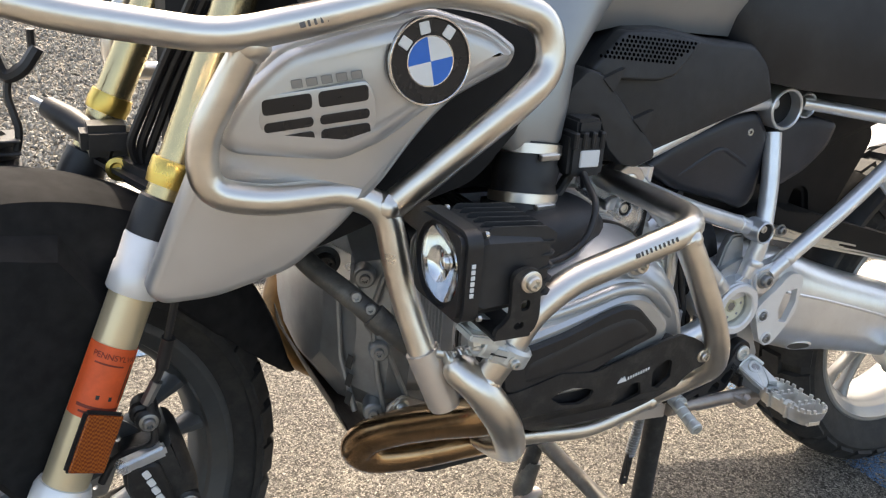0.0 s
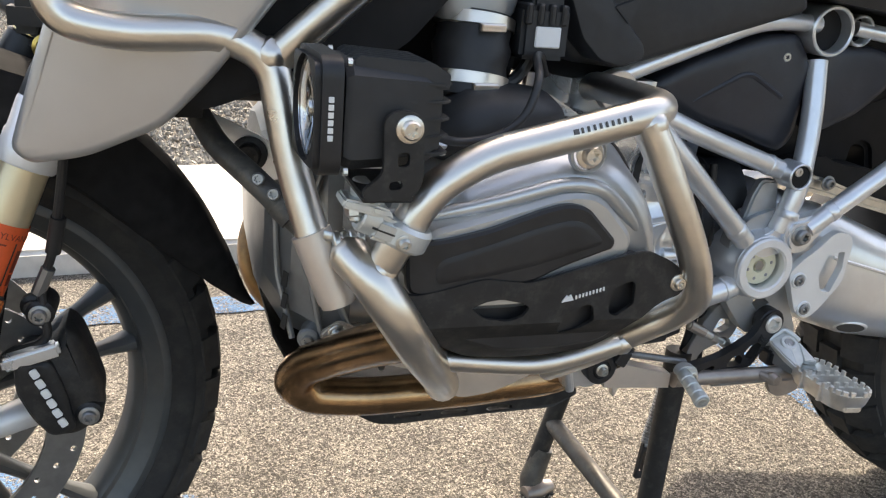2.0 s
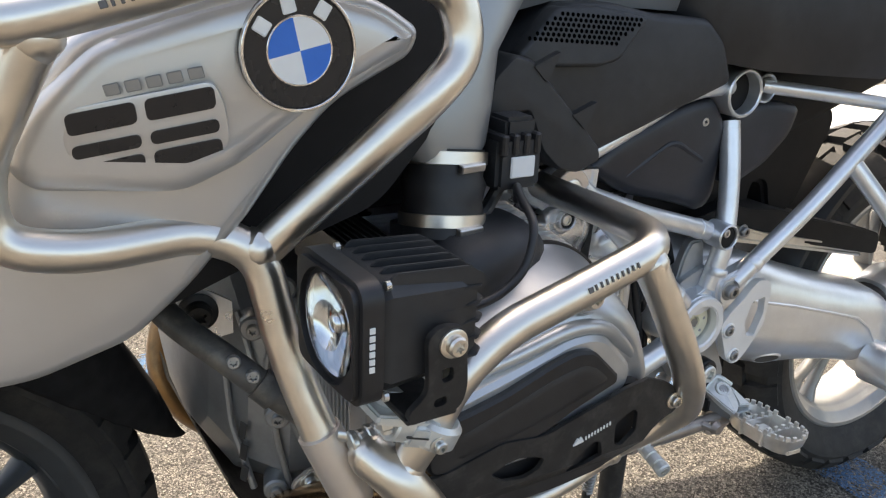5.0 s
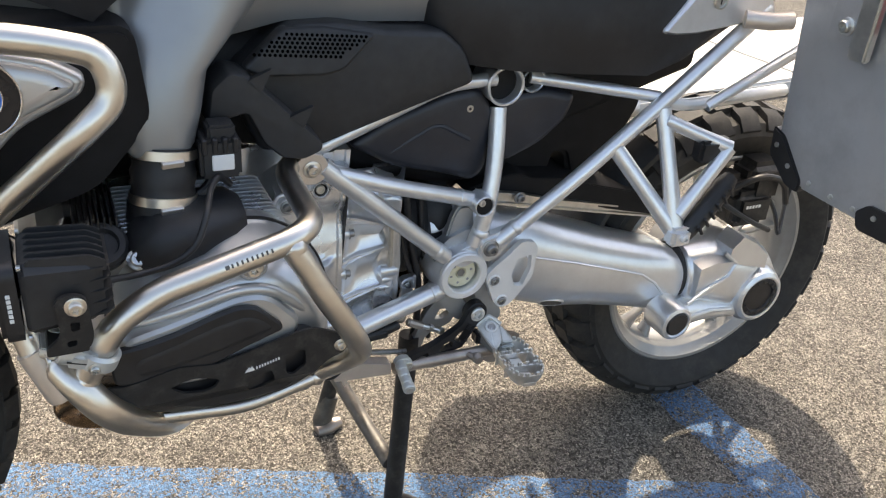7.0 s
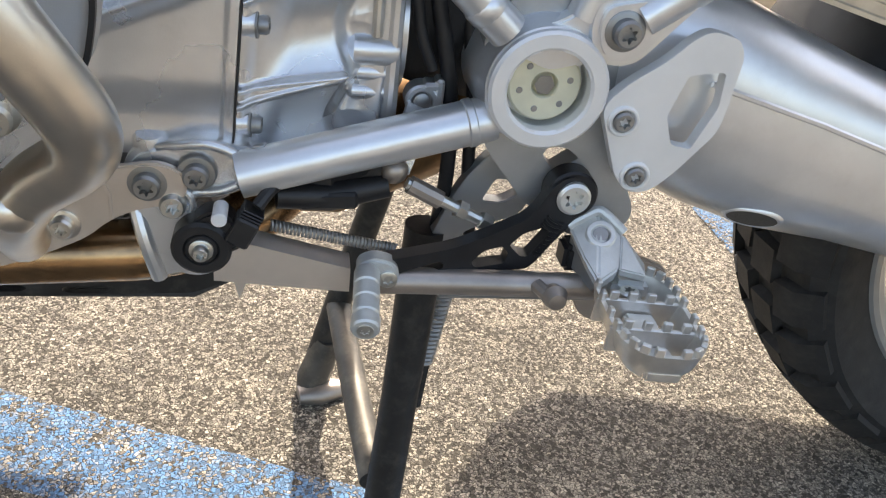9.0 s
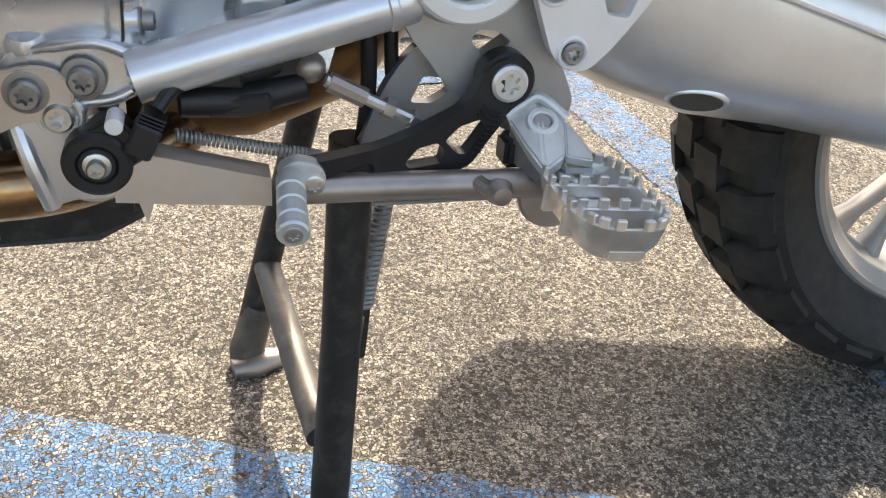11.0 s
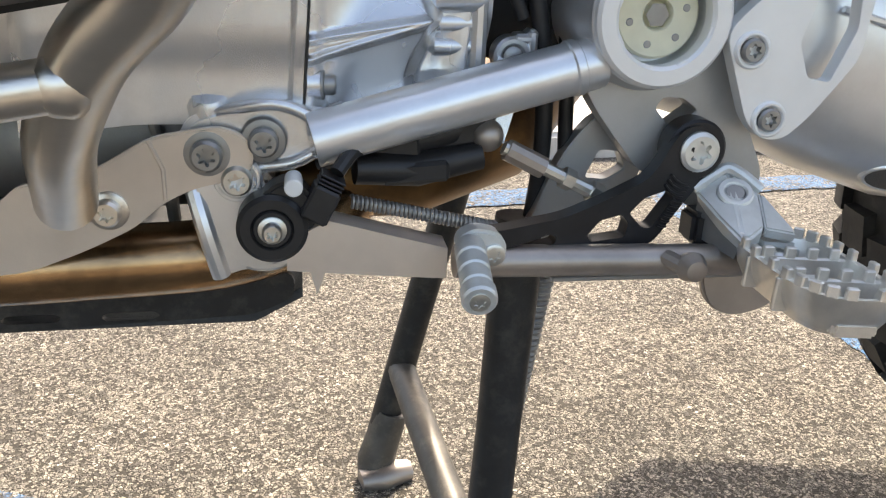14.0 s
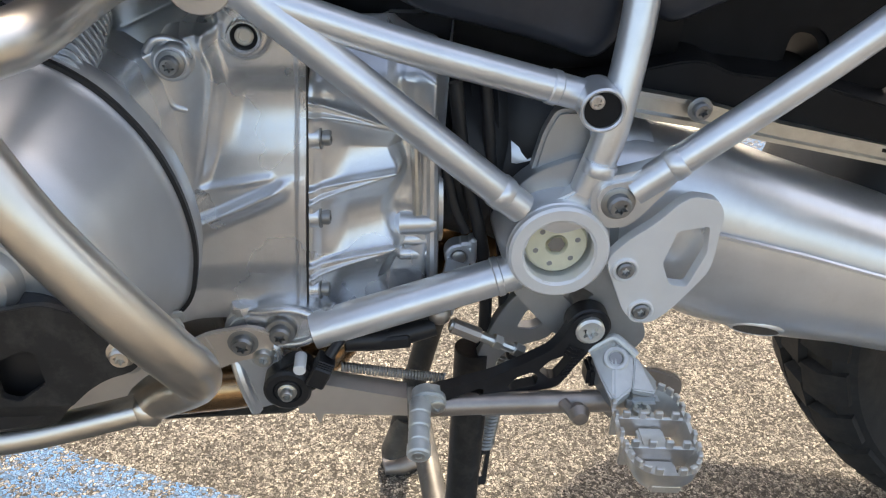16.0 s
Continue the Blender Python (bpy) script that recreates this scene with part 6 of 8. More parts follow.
# -- intake: rubber duct with clamps, throttle housing, wiring --
d0, d1 = V((-0.418, -0.205, 0.762)), V((-0.426, -0.220, 0.692))
duct = part("intake_duct", sweep([d0, d0.lerp(d1, 0.15), d0.lerp(d1, 0.3), d0.lerp(d1, 0.4), d0.lerp(d1, 0.6), d0.lerp(d1, 0.75), d1], [0.034, 0.034, 0.033, 0.036, 0.033, 0.035, 0.036], 32), BLACK, bike, "black rubber intake duct")
for t in (0.10, 0.80):
    c = d0.lerp(d1, t)
    part("hose_clamp", lathe([(0.0352, -0.0055), (0.0366, -0.005), (0.0366, 0.005), (0.0352, 0.0055)], c, d1 - d0, 40, cap=False), STEEL, duct, "stainless band clamp")
    part("clamp_screw", block(-0.012, 0.012, -0.003, 0.003, -0.0035, 0.0035, 0.001, 1, pose(c.x + 0.004, c.y - 0.0375, c.z, 8, 0, 6)), STEEL, duct)
part("throttle_body", sweep([(-0.426, -0.205, 0.70), (-0.428, -0.21, 0.675), (-0.425, -0.215, 0.655)], [0.036, 0.038, 0.040], 28), BLACK_ROUGH, bike, "black throttle housing")
part("injector_cover", loft([oval(-0.470, -0.262, -0.20, 0.645, 0.672, 24, 2.3), oval(-0.458, -0.280, -0.20, 0.640, 0.690, 24, 2.5), oval(-0.438, -0.290, -0.19, 0.640, 0.704, 24, 2.8), oval(-0.395, -0.284, -0.18, 0.645, 0.708, 24, 2.8), oval(-0.355, -0.264, -0.175, 0.650, 0.702, 24, 2.8), oval(-0.340, -0.25, -0.18, 0.660, 0.692, 24, 2.3)]), BLACK_ROUGH, bike, "black plastic injector cover", 40)
mb = part("map_sensor", join(block(-0.385, -0.340, -0.225, -0.185, 0.722, 0.768, 0.004, 2, Matrix.Identity(4)), block(-0.375, -0.345, -0.22, -0.19, 0.765, 0.782, 0.003, 2)), BLACK_ROUGH, bike, "black plug connector block")
moved(mb, 0.0, -0.012, 0.007)
part("sensor_label", block(-0.373, -0.349, -0.2275, -0.2245, 0.733, 0.751, 0.001, 1), WHITE_PLASTIC, mb, "pale grey label")
for k in range(4):
    part("connector_rib", block(-0.383 + 0.011 * k, -0.377 + 0.011 * k, -0.228, -0.186, 0.752, 0.770, 0.0015, 1), BLACK, mb)
part("cable", sweep(fillet([(-0.352, -0.222, 0.715), (-0.366, -0.238, 0.735), (-0.380, -0.262, 0.734), (-0.393, -0.304, 0.722), (-0.405, -0.312, 0.692), (-0.430, -0.314, 0.675), (-0.466, -0.318, 0.671), (-0.505, -0.350, 0.688)], 0.03, 8), 0.0036, 12), BLACK, bike, "black lamp cable")
part("cable", sweep(fillet([(-0.362, -0.215, 0.735), (-0.370, -0.21, 0.715), (-0.385, -0.22, 0.705), (-0.40, -0.215, 0.70)], 0.02, 5), 0.006, 10), BLACK, bike, "black sleeved wiring")
part("oil_filler", lathe([(0.026, 0), (0.027, 0.012), (0.024, 0.016), (0.018, 0.016), (0.016, 0.010), (0, 0.010)], (-0.495, -0.245, 0.665), (0, -0.6, 0.8), 28), BLACK_ROUGH, bike, "black filler cap")
bolt(bike, (-0.462, -0.268, 0.66), 0.008, (0, -0.8, 0.6), ZINC)
for k in range(8):
    part("radiator_fin", block(-0.52 + 0.006 * k, -0.518 + 0.006 * k, -0.24, -0.13, 0.66, 0.70, 0, 1, Matrix.Identity(4)), BLACK_COAT, bike)

# -- exhaust headers --
ex = part("exhaust_header", sweep(fillet([(-0.452, -0.292, 0.502), (-0.475, -0.268, 0.482), (-0.495, -0.222, 0.455), (-0.520, -0.165, 0.418), (-0.547, -0.130, 0.390), (-0.558, -0.112, 0.362), (-0.535, -0.104, 0.340), (-0.48, -0.108, 0.335), (-0.36, -0.112, 0.338), (-0.24, -0.105, 0.341), (-0.19, -0.08, 0.347), (-0.12, 0.0, 0.382)], 0.025, 7), 0.0215, 24), EXHAUST, bike, "heat-tinted golden brown exhaust header")
part("exhaust_header", sweep(fillet([(-0.50, 0.28, 0.47), (-0.555, 0.23, 0.445), (-0.572, 0.19, 0.40), (-0.55, 0.15, 0.355), (-0.50, 0.11, 0.345), (-0.36, 0.06, 0.345), (-0.20, 0.05, 0.36), (-0.06, 0.08, 0.40), (0.05, 0.18, 0.44)], 0.05, 6), 0.0225, 20), EXHAUST_DULL, bike)
part("exhaust_collector", loft([oval(-0.20, -0.07, 0.09, 0.335, 0.40, 24, 2.2), oval(-0.12, -0.08, 0.10, 0.335, 0.425, 24, 2.2), oval(-0.04, -0.04, 0.14, 0.35, 0.445, 24, 2.2), oval(0.05, 0.10, 0.22, 0.39, 0.47, 24, 2.2)]), EXHAUST_DULL, bike)
part("oil_sump", loft([oval(-0.525, -0.03, 0.13, 0.375, 0.42, 24, 3.5), oval(-0.48, -0.085, 0.16, 0.348, 0.45, 24, 3.5), oval(-0.34, -0.088, 0.17, 0.346, 0.45, 24, 3.5), oval(-0.21, -0.080, 0.16, 0.352, 0.45, 24, 3.5)]), CAST_DARK, bike, "dark grey oil sump", 50)
for k in range(4):
    part("sump_rib", sweep([(-0.46 + 0.06 * k, -0.086, 0.430), (-0.452 + 0.06 * k, -0.090, 0.395), (-0.45 + 0.06 * k, -0.084, 0.356)], 0.004, 8), CAST_DARK, bike)
skid = part("skid_plate", loft([[(x, y, z) for y, z in ((-0.085, zb), (0.16, zb), (0.19, zb + 0.006), (0.195, zt), (0.185, zt), (0.15, zb + 0.006), (-0.083, zb + 0.006))] for x, zt, zb in ((-0.575, 0.43, 0.405), (-0.55, 0.385, 0.355), (-0.49, 0.335, 0.308), (-0.43, 0.305, 0.284), (-0.225, 0.308, 0.287), (-0.195, 0.322, 0.303))]), BLACK_COAT, bike, "dark aluminium skid plate")
slots = [[(-0.430 + 0.058 * k, 0.2925), (-0.402 + 0.058 * k, 0.2930), (-0.398 + 0.058 * k, 0.2955), (-0.402 + 0.058 * k, 0.2985), (-0.430 + 0.058 * k, 0.2980), (-0.434 + 0.058 * k, 0.2950)] for k in range(3)]
part("skid_flank", plate([(-0.515, 0.345), (-0.485, 0.306), (-0.455, 0.288), (-0.43, 0.285), (-0.225, 0.294), (-0.200, 0.305), (-0.20, 0.322), (-0.24, 0.322), (-0.40, 0.318)], -0.090, -0.085, slots, rad=0.008, bev=0.001), BLACK_COAT, skid)
part("skid_bracket", plate([(-0.535, 0.435), (-0.515, 0.448), (-0.50, 0.440), (-0.43, 0.405), (-0.43, 0.385), (-0.50, 0.405), (-0.53, 0.41)], -0.150, -0.145, rad=0.006), STEEL_DULL, bike)
bolt(bike, (-0.517, -0.150, 0.434), 0.007, mat=ZINC)

# front cross pipe with clamp and horn bracket
part("oil_pipe", sweep(fillet([(-0.650, -0.12, 0.650), (-0.638, -0.16, 0.632), (-0.608, -0.205, 0.612), (-0.578, -0.228, 0.585), (-0.545, -0.235, 0.555)], 0.03, 6), 0.0115, 18), DARK_TUBE, bike, "dark grey cross pipe")
for x, y, z in ((-0.606, -0.219, 0.616), (-0.594, -0.228, 0.605)):
    bolt(bike, (x, y, z), 0.0055, (-0.3, -1, 0.2), GUNMETAL, False)
part("pipe_clamp", sweep([(-0.588, -0.222, 0.595), (-0.577, -0.229, 0.584)], 0.0135, 18), DARK_TUBE, bike)
part("strut_bracket", loft([[(x, y, z) for y, z in ((yy, z0), (yy, z1), (yy + 0.006, z1), (yy + 0.006, z0))] for x, yy, z0, z1 in ((-0.665, -0.10, 0.652, 0.662), (-0.625, -0.11, 0.600, 0.645), (-0.595, -0.115, 0.585, 0.632), (-0.575, -0.12, 0.59, 0.62))]), CAST, bike, "silver strut bracket")
bolt(bike, (-0.604, -0.116, 0.614), 0.012, (-0.2, -1, 0), BLACK_COAT)
part("radiator", block(-0.70, -0.64, -0.19, -0.02, 0.66, 0.86, 0.01, 2), DARK_VOID, bike, "black radiator behind the fairing")
part("radiator_shroud", plate([(-0.70, 0.70), (-0.60, 0.90), (-0.44, 0.90), (-0.43, 0.80), (-0.49, 0.73), (-0.57, 0.705), (-0.66, 0.672)], -0.235, -0.10, rad=0.02, bev=0.006), DARK_VOID, bike, "black inner fairing shroud")

for o in [c for c in bike.children if c.name.split(".")[0] in ("upper_crash_bar", "front_loop_bar", "lower_crash_bar", "cylinder_head", "cylinder_barrel", "cylinder_guard", "spotlight")]:
    t = twin(o, FLIP, bike)
    for c in o.children:
        if c.name.split(".")[0] in ("upper_engine_bar", "rear_drop_bar", "lower_brace_bar"):
            twin(c, Matrix.Identity(4), t)

# -- bodywork --
def fair_lean(x, z):
    return 0.44 * max(0.0, -0.625 - x) + 0.10 * max(0.0, 0.76 - z)


FAIR = [(-0.801, 0.634), (-0.777, 0.708), (-0.750, 0.787), (-0.735, 0.822), (-0.700, 0.866), (-0.649, 0.886), (-0.583, 0.902), (-0.520, 0.887), (-0.490, 0.868), (-0.496, 0.852), (-0.552, 0.824), (-0.580, 0.796), (-0.604, 0.765), (-0.651, 0.702), (-0.682, 0.666), (-0.742, 0.634), (-0.786, 0.623)]
fairing = part("side_fairing", inset_dome(FAIR, [(0.004, -0.262), (0.0, -0.270), (0.0, -0.284), (0.003, -0.2885), (0.008, -0.290)], 0.014, 6, fair_lean), GREY_PAINT, bike, "matt silver-grey side fairing", 60)
UPP = [(-0.748, 0.792), (-0.732, 0.822), (-0.692, 0.862), (-0.645, 0.880), (-0.583, 0.896), (-0.525, 0.882), (-0.499, 0.866), (-0.503, 0.857), (-0.560, 0.830), (-0.610, 0.795), (-0.652, 0.772), (-0.735, 0.772)]
upper_panel = part("fairing_panel", inset_dome(UPP, [(0.0, -0.284), (0.002, -0.2955), (0.006, -0.299), (0.014, -0.3005)], 0.012, 6, fair_lean), GREY_PAINT, fairing, "raised matt silver panel")
# round badge with plain coloured quarters
bx, bz = -0.582, 0.859
byb = -0.3015
badge = part("round_badge", lathe([(0.0365, -0.006), (0.0365, 0.001), (0.0355, 0.002), (0.0345, 0.002), (0.0340, 0.0012), (0.0, 0.0012)], (bx, byb, bz), Y, 64), BADGE_BLACK, fairing, "round badge with black border and blue and white quarters")
part("badge_rim", ring(0.0368, 0.0350, -0.002, 0.0024, (bx, byb, bz), n=64, bev=0.0004), CHROME, badge)
part("badge_rim", ring(0.0212, 0.0200, 0.0, 0.0020, (bx, byb, bz), n=64, bev=0.0003), CHROME, badge)
for q in range(4):
    bm = bmesh.new()
    a0 = q * math.pi / 2 + 0.22
    c = bm.verts.new((bx, byb - 0.0016, bz))
    vs = [bm.verts.new((bx + 0.0201 * math.cos(a0 + k * math.pi / 24), byb - 0.0016, bz + 0.0201 * math.sin(a0 + k * math.pi / 24))) for k in range(13)]
    for u, v in zip(vs, vs[1:]):
        bm.faces.new((c, u, v))
    part("badge_quarter", bm, (BADGE_WHITE, BADGE_BLUE)[q % 2], badge)
for a in (148, 105, 58):
    m = pose(bx + 0.0278 * math.cos(radians(a)), byb - 0.0017, bz + 0.0278 * math.sin(radians(a)), 0, -(a - 90), 0)
    part("badge_mark", block(-0.0045, 0.0045, -0.0006, 0.0006, -0.0050, 0.0050, 0.0008, 1, m), BADGE_WHITE, badge)
# dark recessed shapes of the model emblem, drawn as plain slashed blocks
EM = pose(-0.669, -0.2985, 0.812, 0, -13.5, 0)
emblem = part("model_emblem", inset_dome([(-0.046, -0.026), (-0.049, 0.004), (-0.038, 0.0215), (0.045, 0.0215), (0.048, 0.008), (0.045, -0.016), (0.034, -0.026)], [(0, 0.003), (0, -0.0006), (0.001, -0.001)], 0.006, 4), GREY_PAINT, fairing, "black slashed shapes pressed into the fairing")
emblem.matrix_basis = pose(0, 0.44 * 0.045, 0) @ EM @ pose(0, 0, 0, 0, 0, -23)
for x0 in (-0.045, 0.0015):
    for lo, hi in ((-0.0235, -0.0125), (-0.0085, -0.0005), (0.0060, 0.0190)):
        part("emblem_shape", plate([(x0 + 0.13 * lo, lo), (x0 + 0.041 + 0.13 * lo, lo), (x0 + 0.041 + 0.13 * hi, hi), (x0 + 0.13 * hi, hi)], -0.0022, -0.0008, rad=0.004, bev=0), BADGE_BLACK, emblem)
for k in range(5):
    part("emblem_outline", block(-0.016 + 0.0122 * k, -0.007 + 0.0122 * k, -0.0016, -0.0008, 0.0245, 0.0315, 0.0006, 1), GREY_TANK, emblem)
# marks on the crash bars
for k in range(10):
    t = k / 9
    w, hh = (0.0010, 0.0023) if k else (0.0022, 0.0021)
    part("bar_mark", block(-w, w, -0.0005, 0.0005, -hh, hh, 0.0003, 1, pose(-0.695 + 0.043 * t, -0.3190 - 0.0055 * t, 0.8860 + 0.0120 * t, -12, -15, 0)), PRINT_GREY, crash_upper)
    part("bar_mark", block(-w, w, -0.0005, 0.0005, -hh, hh, 0.0003, 1, pose(-0.386 + 0.046 * t, -0.3650 + 0.0020 * t, 0.6915 + 0.0110 * t, -24, -13, 0)), PRINT_GREY, crash_lower)
# tank cover, intake neck
tank = part("tank_cover", loft([[(x, CY + s * w, z) for s, w, z in ((-1, wa * 0.84, za), (-1, wa * 0.93, za + 0.045), (-1, wa, za + 0.10), (-1, wa * 0.92, zb - 0.05), (-1, wa * 0.5, zb), (1, wa * 0.5, zb), (1, wa * 0.92, zb - 0.05), (1, wa, za + 0.10), (1, wa * 0.84, za))] for x, wa, za, zb in
    ((-0.62, 0.16, 0.88, 1.02), (-0.52, 0.22, 0.86, 1.08), (-0.44, 0.225, 0.845, 1.11), (-0.36, 0.215, 0.852, 1.11), (-0.26, 0.205, 0.872, 1.08), (-0.16, 0.195, 0.865, 1.03), (-0.05, 0.18, 0.858, 0.99))]), GREY_TANK, bike, "granite grey fuel tank cover", 50)
neck = part("tank_neck", loft([[(cx + hx * math.copysign(abs(math.cos(a)) ** 0.7, math.cos(a)), cy + hy_ * math.copysign(abs(math.sin(a)) ** 0.7, math.sin(a)), z) for a in [2 * math.pi * k / 28 for k in range(28)]] for cx, hx, cy, hy_, z in
    ((-0.424, 0.030, -0.204, 0.030, 0.757), (-0.424, 0.040, -0.198, 0.037, 0.768), (-0.419, 0.046, -0.180, 0.050, 0.80), (-0.412, 0.050, -0.160, 0.062, 0.84), (-0.39, 0.075, -0.120, 0.085, 0.885), (-0.37, 0.10, -0.10, 0.09, 0.93))]), GREY_TANK, bike, "granite grey tank flank running down to the intake", 50)
part("tank_screw", lathe([(0.008, 0), (0.008, 0.003), (0.005, 0.005), (0, 0.004)], (-0.47, -0.205, 0.885), (0, -1, 0.1), 16), GUNMETAL, bike)
part("tank_dark_trim", loft([[(x, y, z) for y, z in ((-0.215, z0), (-0.195, z0), (-0.195, z1), (-0.215, z1))] for x, z0, z1 in ((-0.70, 0.90, 1.05), (-0.56, 0.935, 1.08), (-0.475, 0.90, 1.0), (-0.44, 0.93, 0.98))]), DARK_VOID, bike, "black tank trim")
# black airbox cover with perforated vent
cover = part("airbox_cover", inset_dome([(-0.335, 0.800), (-0.325, 0.825), (-0.262, 0.872), (-0.205, 0.873), (-0.136, 0.860), (-0.060, 0.855), (-0.03, 0.83), (-0.010, 0.785), (-0.10, 0.757), (-0.235, 0.715), (-0.30, 0.72)], [(0, -0.08), (0, -0.143), (0.003, -0.148), (0.008, -0.150)], 0.012, 5, lambda x, z: 0.03 * (x + 0.2)), BLACK_ROUGH, bike, "grained black airbox side cover", 50)
def vent_y(z):
    return 0.243 * (z - 0.856)


vent = part("vent_recess", inset_dome([(-0.320, 0.828), (-0.272, 0.869), (-0.225, 0.870), (-0.158, 0.858), (-0.182, 0.836), (-0.200, 0.820), (-0.225, 0.815), (-0.300, 0.818)], [(0, -0.140), (0.0, -0.1545), (0.002, -0.1570), (0.004, -0.1575)], 0.006, 4, lambda x, z: vent_y(z)), BLACK_ROUGH, cover, "perforated black vent panel", 50)
for j in range(6):
    for i in range(24):
        x = -0.312 + 0.0060 * i + (0.0030 if j % 2 else 0)
        z = 0.8430 + 0.0047 * j - 0.07 * (x + 0.31)
        if x < -0.310 + 0.0083 * j or x > -0.204 + 0.0085 * j:
            continue
        # flat near-black disc on the panel, painting the shade inside a hole
        part("vent_hole_disc", lathe([(0.0021, 0), (0.0019, 0.0003), (0, 0.0002)], (x, -0.1577 + vent_y(z), z), (0, -1, 0.24), 7), HOLE_SHADE, vent)
# scoop bracket below it
part("scoop_bracket", inset_dome([(-0.341, 0.834), (-0.320, 0.828), (-0.234, 0.743), (-0.232, 0.730), (-0.256, 0.720), (-0.282, 0.725), (-0.304, 0.745), (-0.322, 0.784), (-0.368, 0.773), (-0.362, 0.815)], [(0, -0.140), (0, -0.186), (0.0025, -0.190), (0.005, -0.1905)], 0.006, 3), BLACK_ROUGH, bike, "grained black bracket cover", 40)
for tab in ([(-0.322, 0.823), (-0.293, 0.835), (-0.306, 0.808)], [(-0.274, 0.777), (-0.245, 0.788), (-0.257, 0.762)]):
    part("scoop_tab", plate(tab, -0.192, -0.184, rad=0.0015, bev=0.001), BLACK_ROUGH, bike)
# side panels in the frame triangle
panel = part("side_panel", inset_dome([(-0.172, 0.688), (-0.120, 0.718), (-0.03, 0.750), (0.020, 0.756), (0.046, 0.72), (0.042, 0.632), (0.024, 0.612), (-0.02, 0.628), (-0.105, 0.650)], [(0, -0.05), (0.0, -0.096), (0.004, -0.102), (0.012, -0.104)], 0.014, 5), BLUE_BLACK, bike, "blue-black plastic side panel", 50)
moved(panel, 0.003, 0.007, 0.004)
part("panel_crease", sweep(fillet([(-0.110, -0.103, 0.672), (-0.050, -0.105, 0.705), (-0.035, -0.105, 0.705), (0.010, -0.104, 0.680)], 0.01, 4), 0.004, 8), BLUE_BLACK, panel).location.y = 0.0026
part("panel_screw_seat", lathe([(0.0115, 0), (0.0105, 0.002), (0.008, 0.002), (0.007, 0.0), (0, 0)], (0.006, -0.1015, 0.727), Y, 24), DARK_VOID, panel)
bolt(panel, (0.006, -0.100, 0.727), 0.0055, mat=ZINC, washer=False)
part("rear_side_panel", inset_dome([(0.062, 0.745), (0.13, 0.750), (0.188, 0.738), (0.175, 0.700), (0.135, 0.665), (0.078, 0.640), (0.055, 0.66)], [(0, -0.04), (0, -0.086), (0.004, -0.092), (0.012, -0.094)], 0.014, 5), BLUE_BLACK, bike, "blue-black plastic rear side panel", 50)
# black inner parts fill the frame triangles
part("battery_box", loft([oval(-0.20, -0.06, 0.15, 0.62, 0.78, 20, 4), oval(0.05, -0.055, 0.145, 0.60, 0.80, 20, 4), oval(0.20, -0.05, 0.14, 0.66, 0.80, 20, 4), oval(0.42, -0.06, 0.15, 0.74, 0.84, 20, 4)]), DARK_VOID, bike, "black inner frame parts")
part("gaiter_boot", sweep([(-0.085, -0.02, 0.525), (-0.05, -0.02, 0.515), (-0.04, -0.02, 0.513), (-0.02, -0.02, 0.508), (0.0, -0.02, 0.503), (0.03, -0.02, 0.50)], [0.07, 0.072, 0.066, 0.072, 0.067, 0.07], 28), BLACK_ROUGH, bike, "black ribbed rubber boot")
part("arm_front", loft([oval(-0.03, -0.085, 0.02, 0.47, 0.565, 24, 2.4), oval(0.03, -0.10, 0.02, 0.43, 0.575, 24, 2.4), oval(0.08, -0.115, 0.02, 0.425, 0.56, 24, 2.4)]), SILVER, bike)
part("airbox_body", loft([oval(-0.36, -0.12, 0.22, 0.70, 0.88, 20, 4), oval(-0.20, -0.11, 0.20, 0.68, 0.88, 20, 4), oval(0.0, -0.08, 0.17, 0.75, 0.87, 20, 4)]), DARK_VOID, bike)
# seat
seat = part("seat", loft([[(x, CY + s * w, z) for s, w, z in ((-1, wb, za), (-1, wb + 0.012, za + 0.03), (-1, wb + 0.012, za + 0.09), (-1, wb - 0.01, zb - 0.02), (-1, wb - 0.05, zb), (1, wb - 0.05, zb), (1, wb - 0.01, zb - 0.02), (1, wb + 0.012, za + 0.09), (1, wb + 0.012, za + 0.03), (1, wb, za))] for x, wb, za, zb in
    ((-0.085, 0.145, 0.868, 0.985), (-0.060, 0.165, 0.832, 1.0), (-0.03, 0.175, 0.808, 1.0), (0.05, 0.182, 0.795, 0.99), (0.16, 0.185, 0.785, 0.985), (0.27, 0.185, 0.776, 1.0), (0.33, 0.182, 0.795, 1.03), (0.46, 0.165, 0.86, 1.05), (0.62, 0.14, 0.90, 1.05))]), SEAT_MAT, bike, "black vinyl seat", 40)
tail = part("tail_panel", inset_dome([(0.268, 0.842), (0.318, 0.898), (0.45, 0.905), (0.47, 0.87), (0.428, 0.852), (0.33, 0.838), (0.29, 0.838)], [(0, -0.13), (0, -0.152), (0.004, -0.158)], 0.01, 4), SILVER, bike, "silver tail panel with seat lock", 50)
part("seat_lock", lathe([(0.012, 0), (0.012, 0.004), (0.009, 0.005), (0.0085, 0.003), (0, 0.003)], (0.358, -0.158, 0.886), Y, 24), ZINC, tail)
part("key_slot", block(-0.001, 0.001, -0.0005, 0.0005, -0.005, 0.005, 0, 1, pose(0.358, -0.1612, 0.886)), PRINT_BLACK, tail)
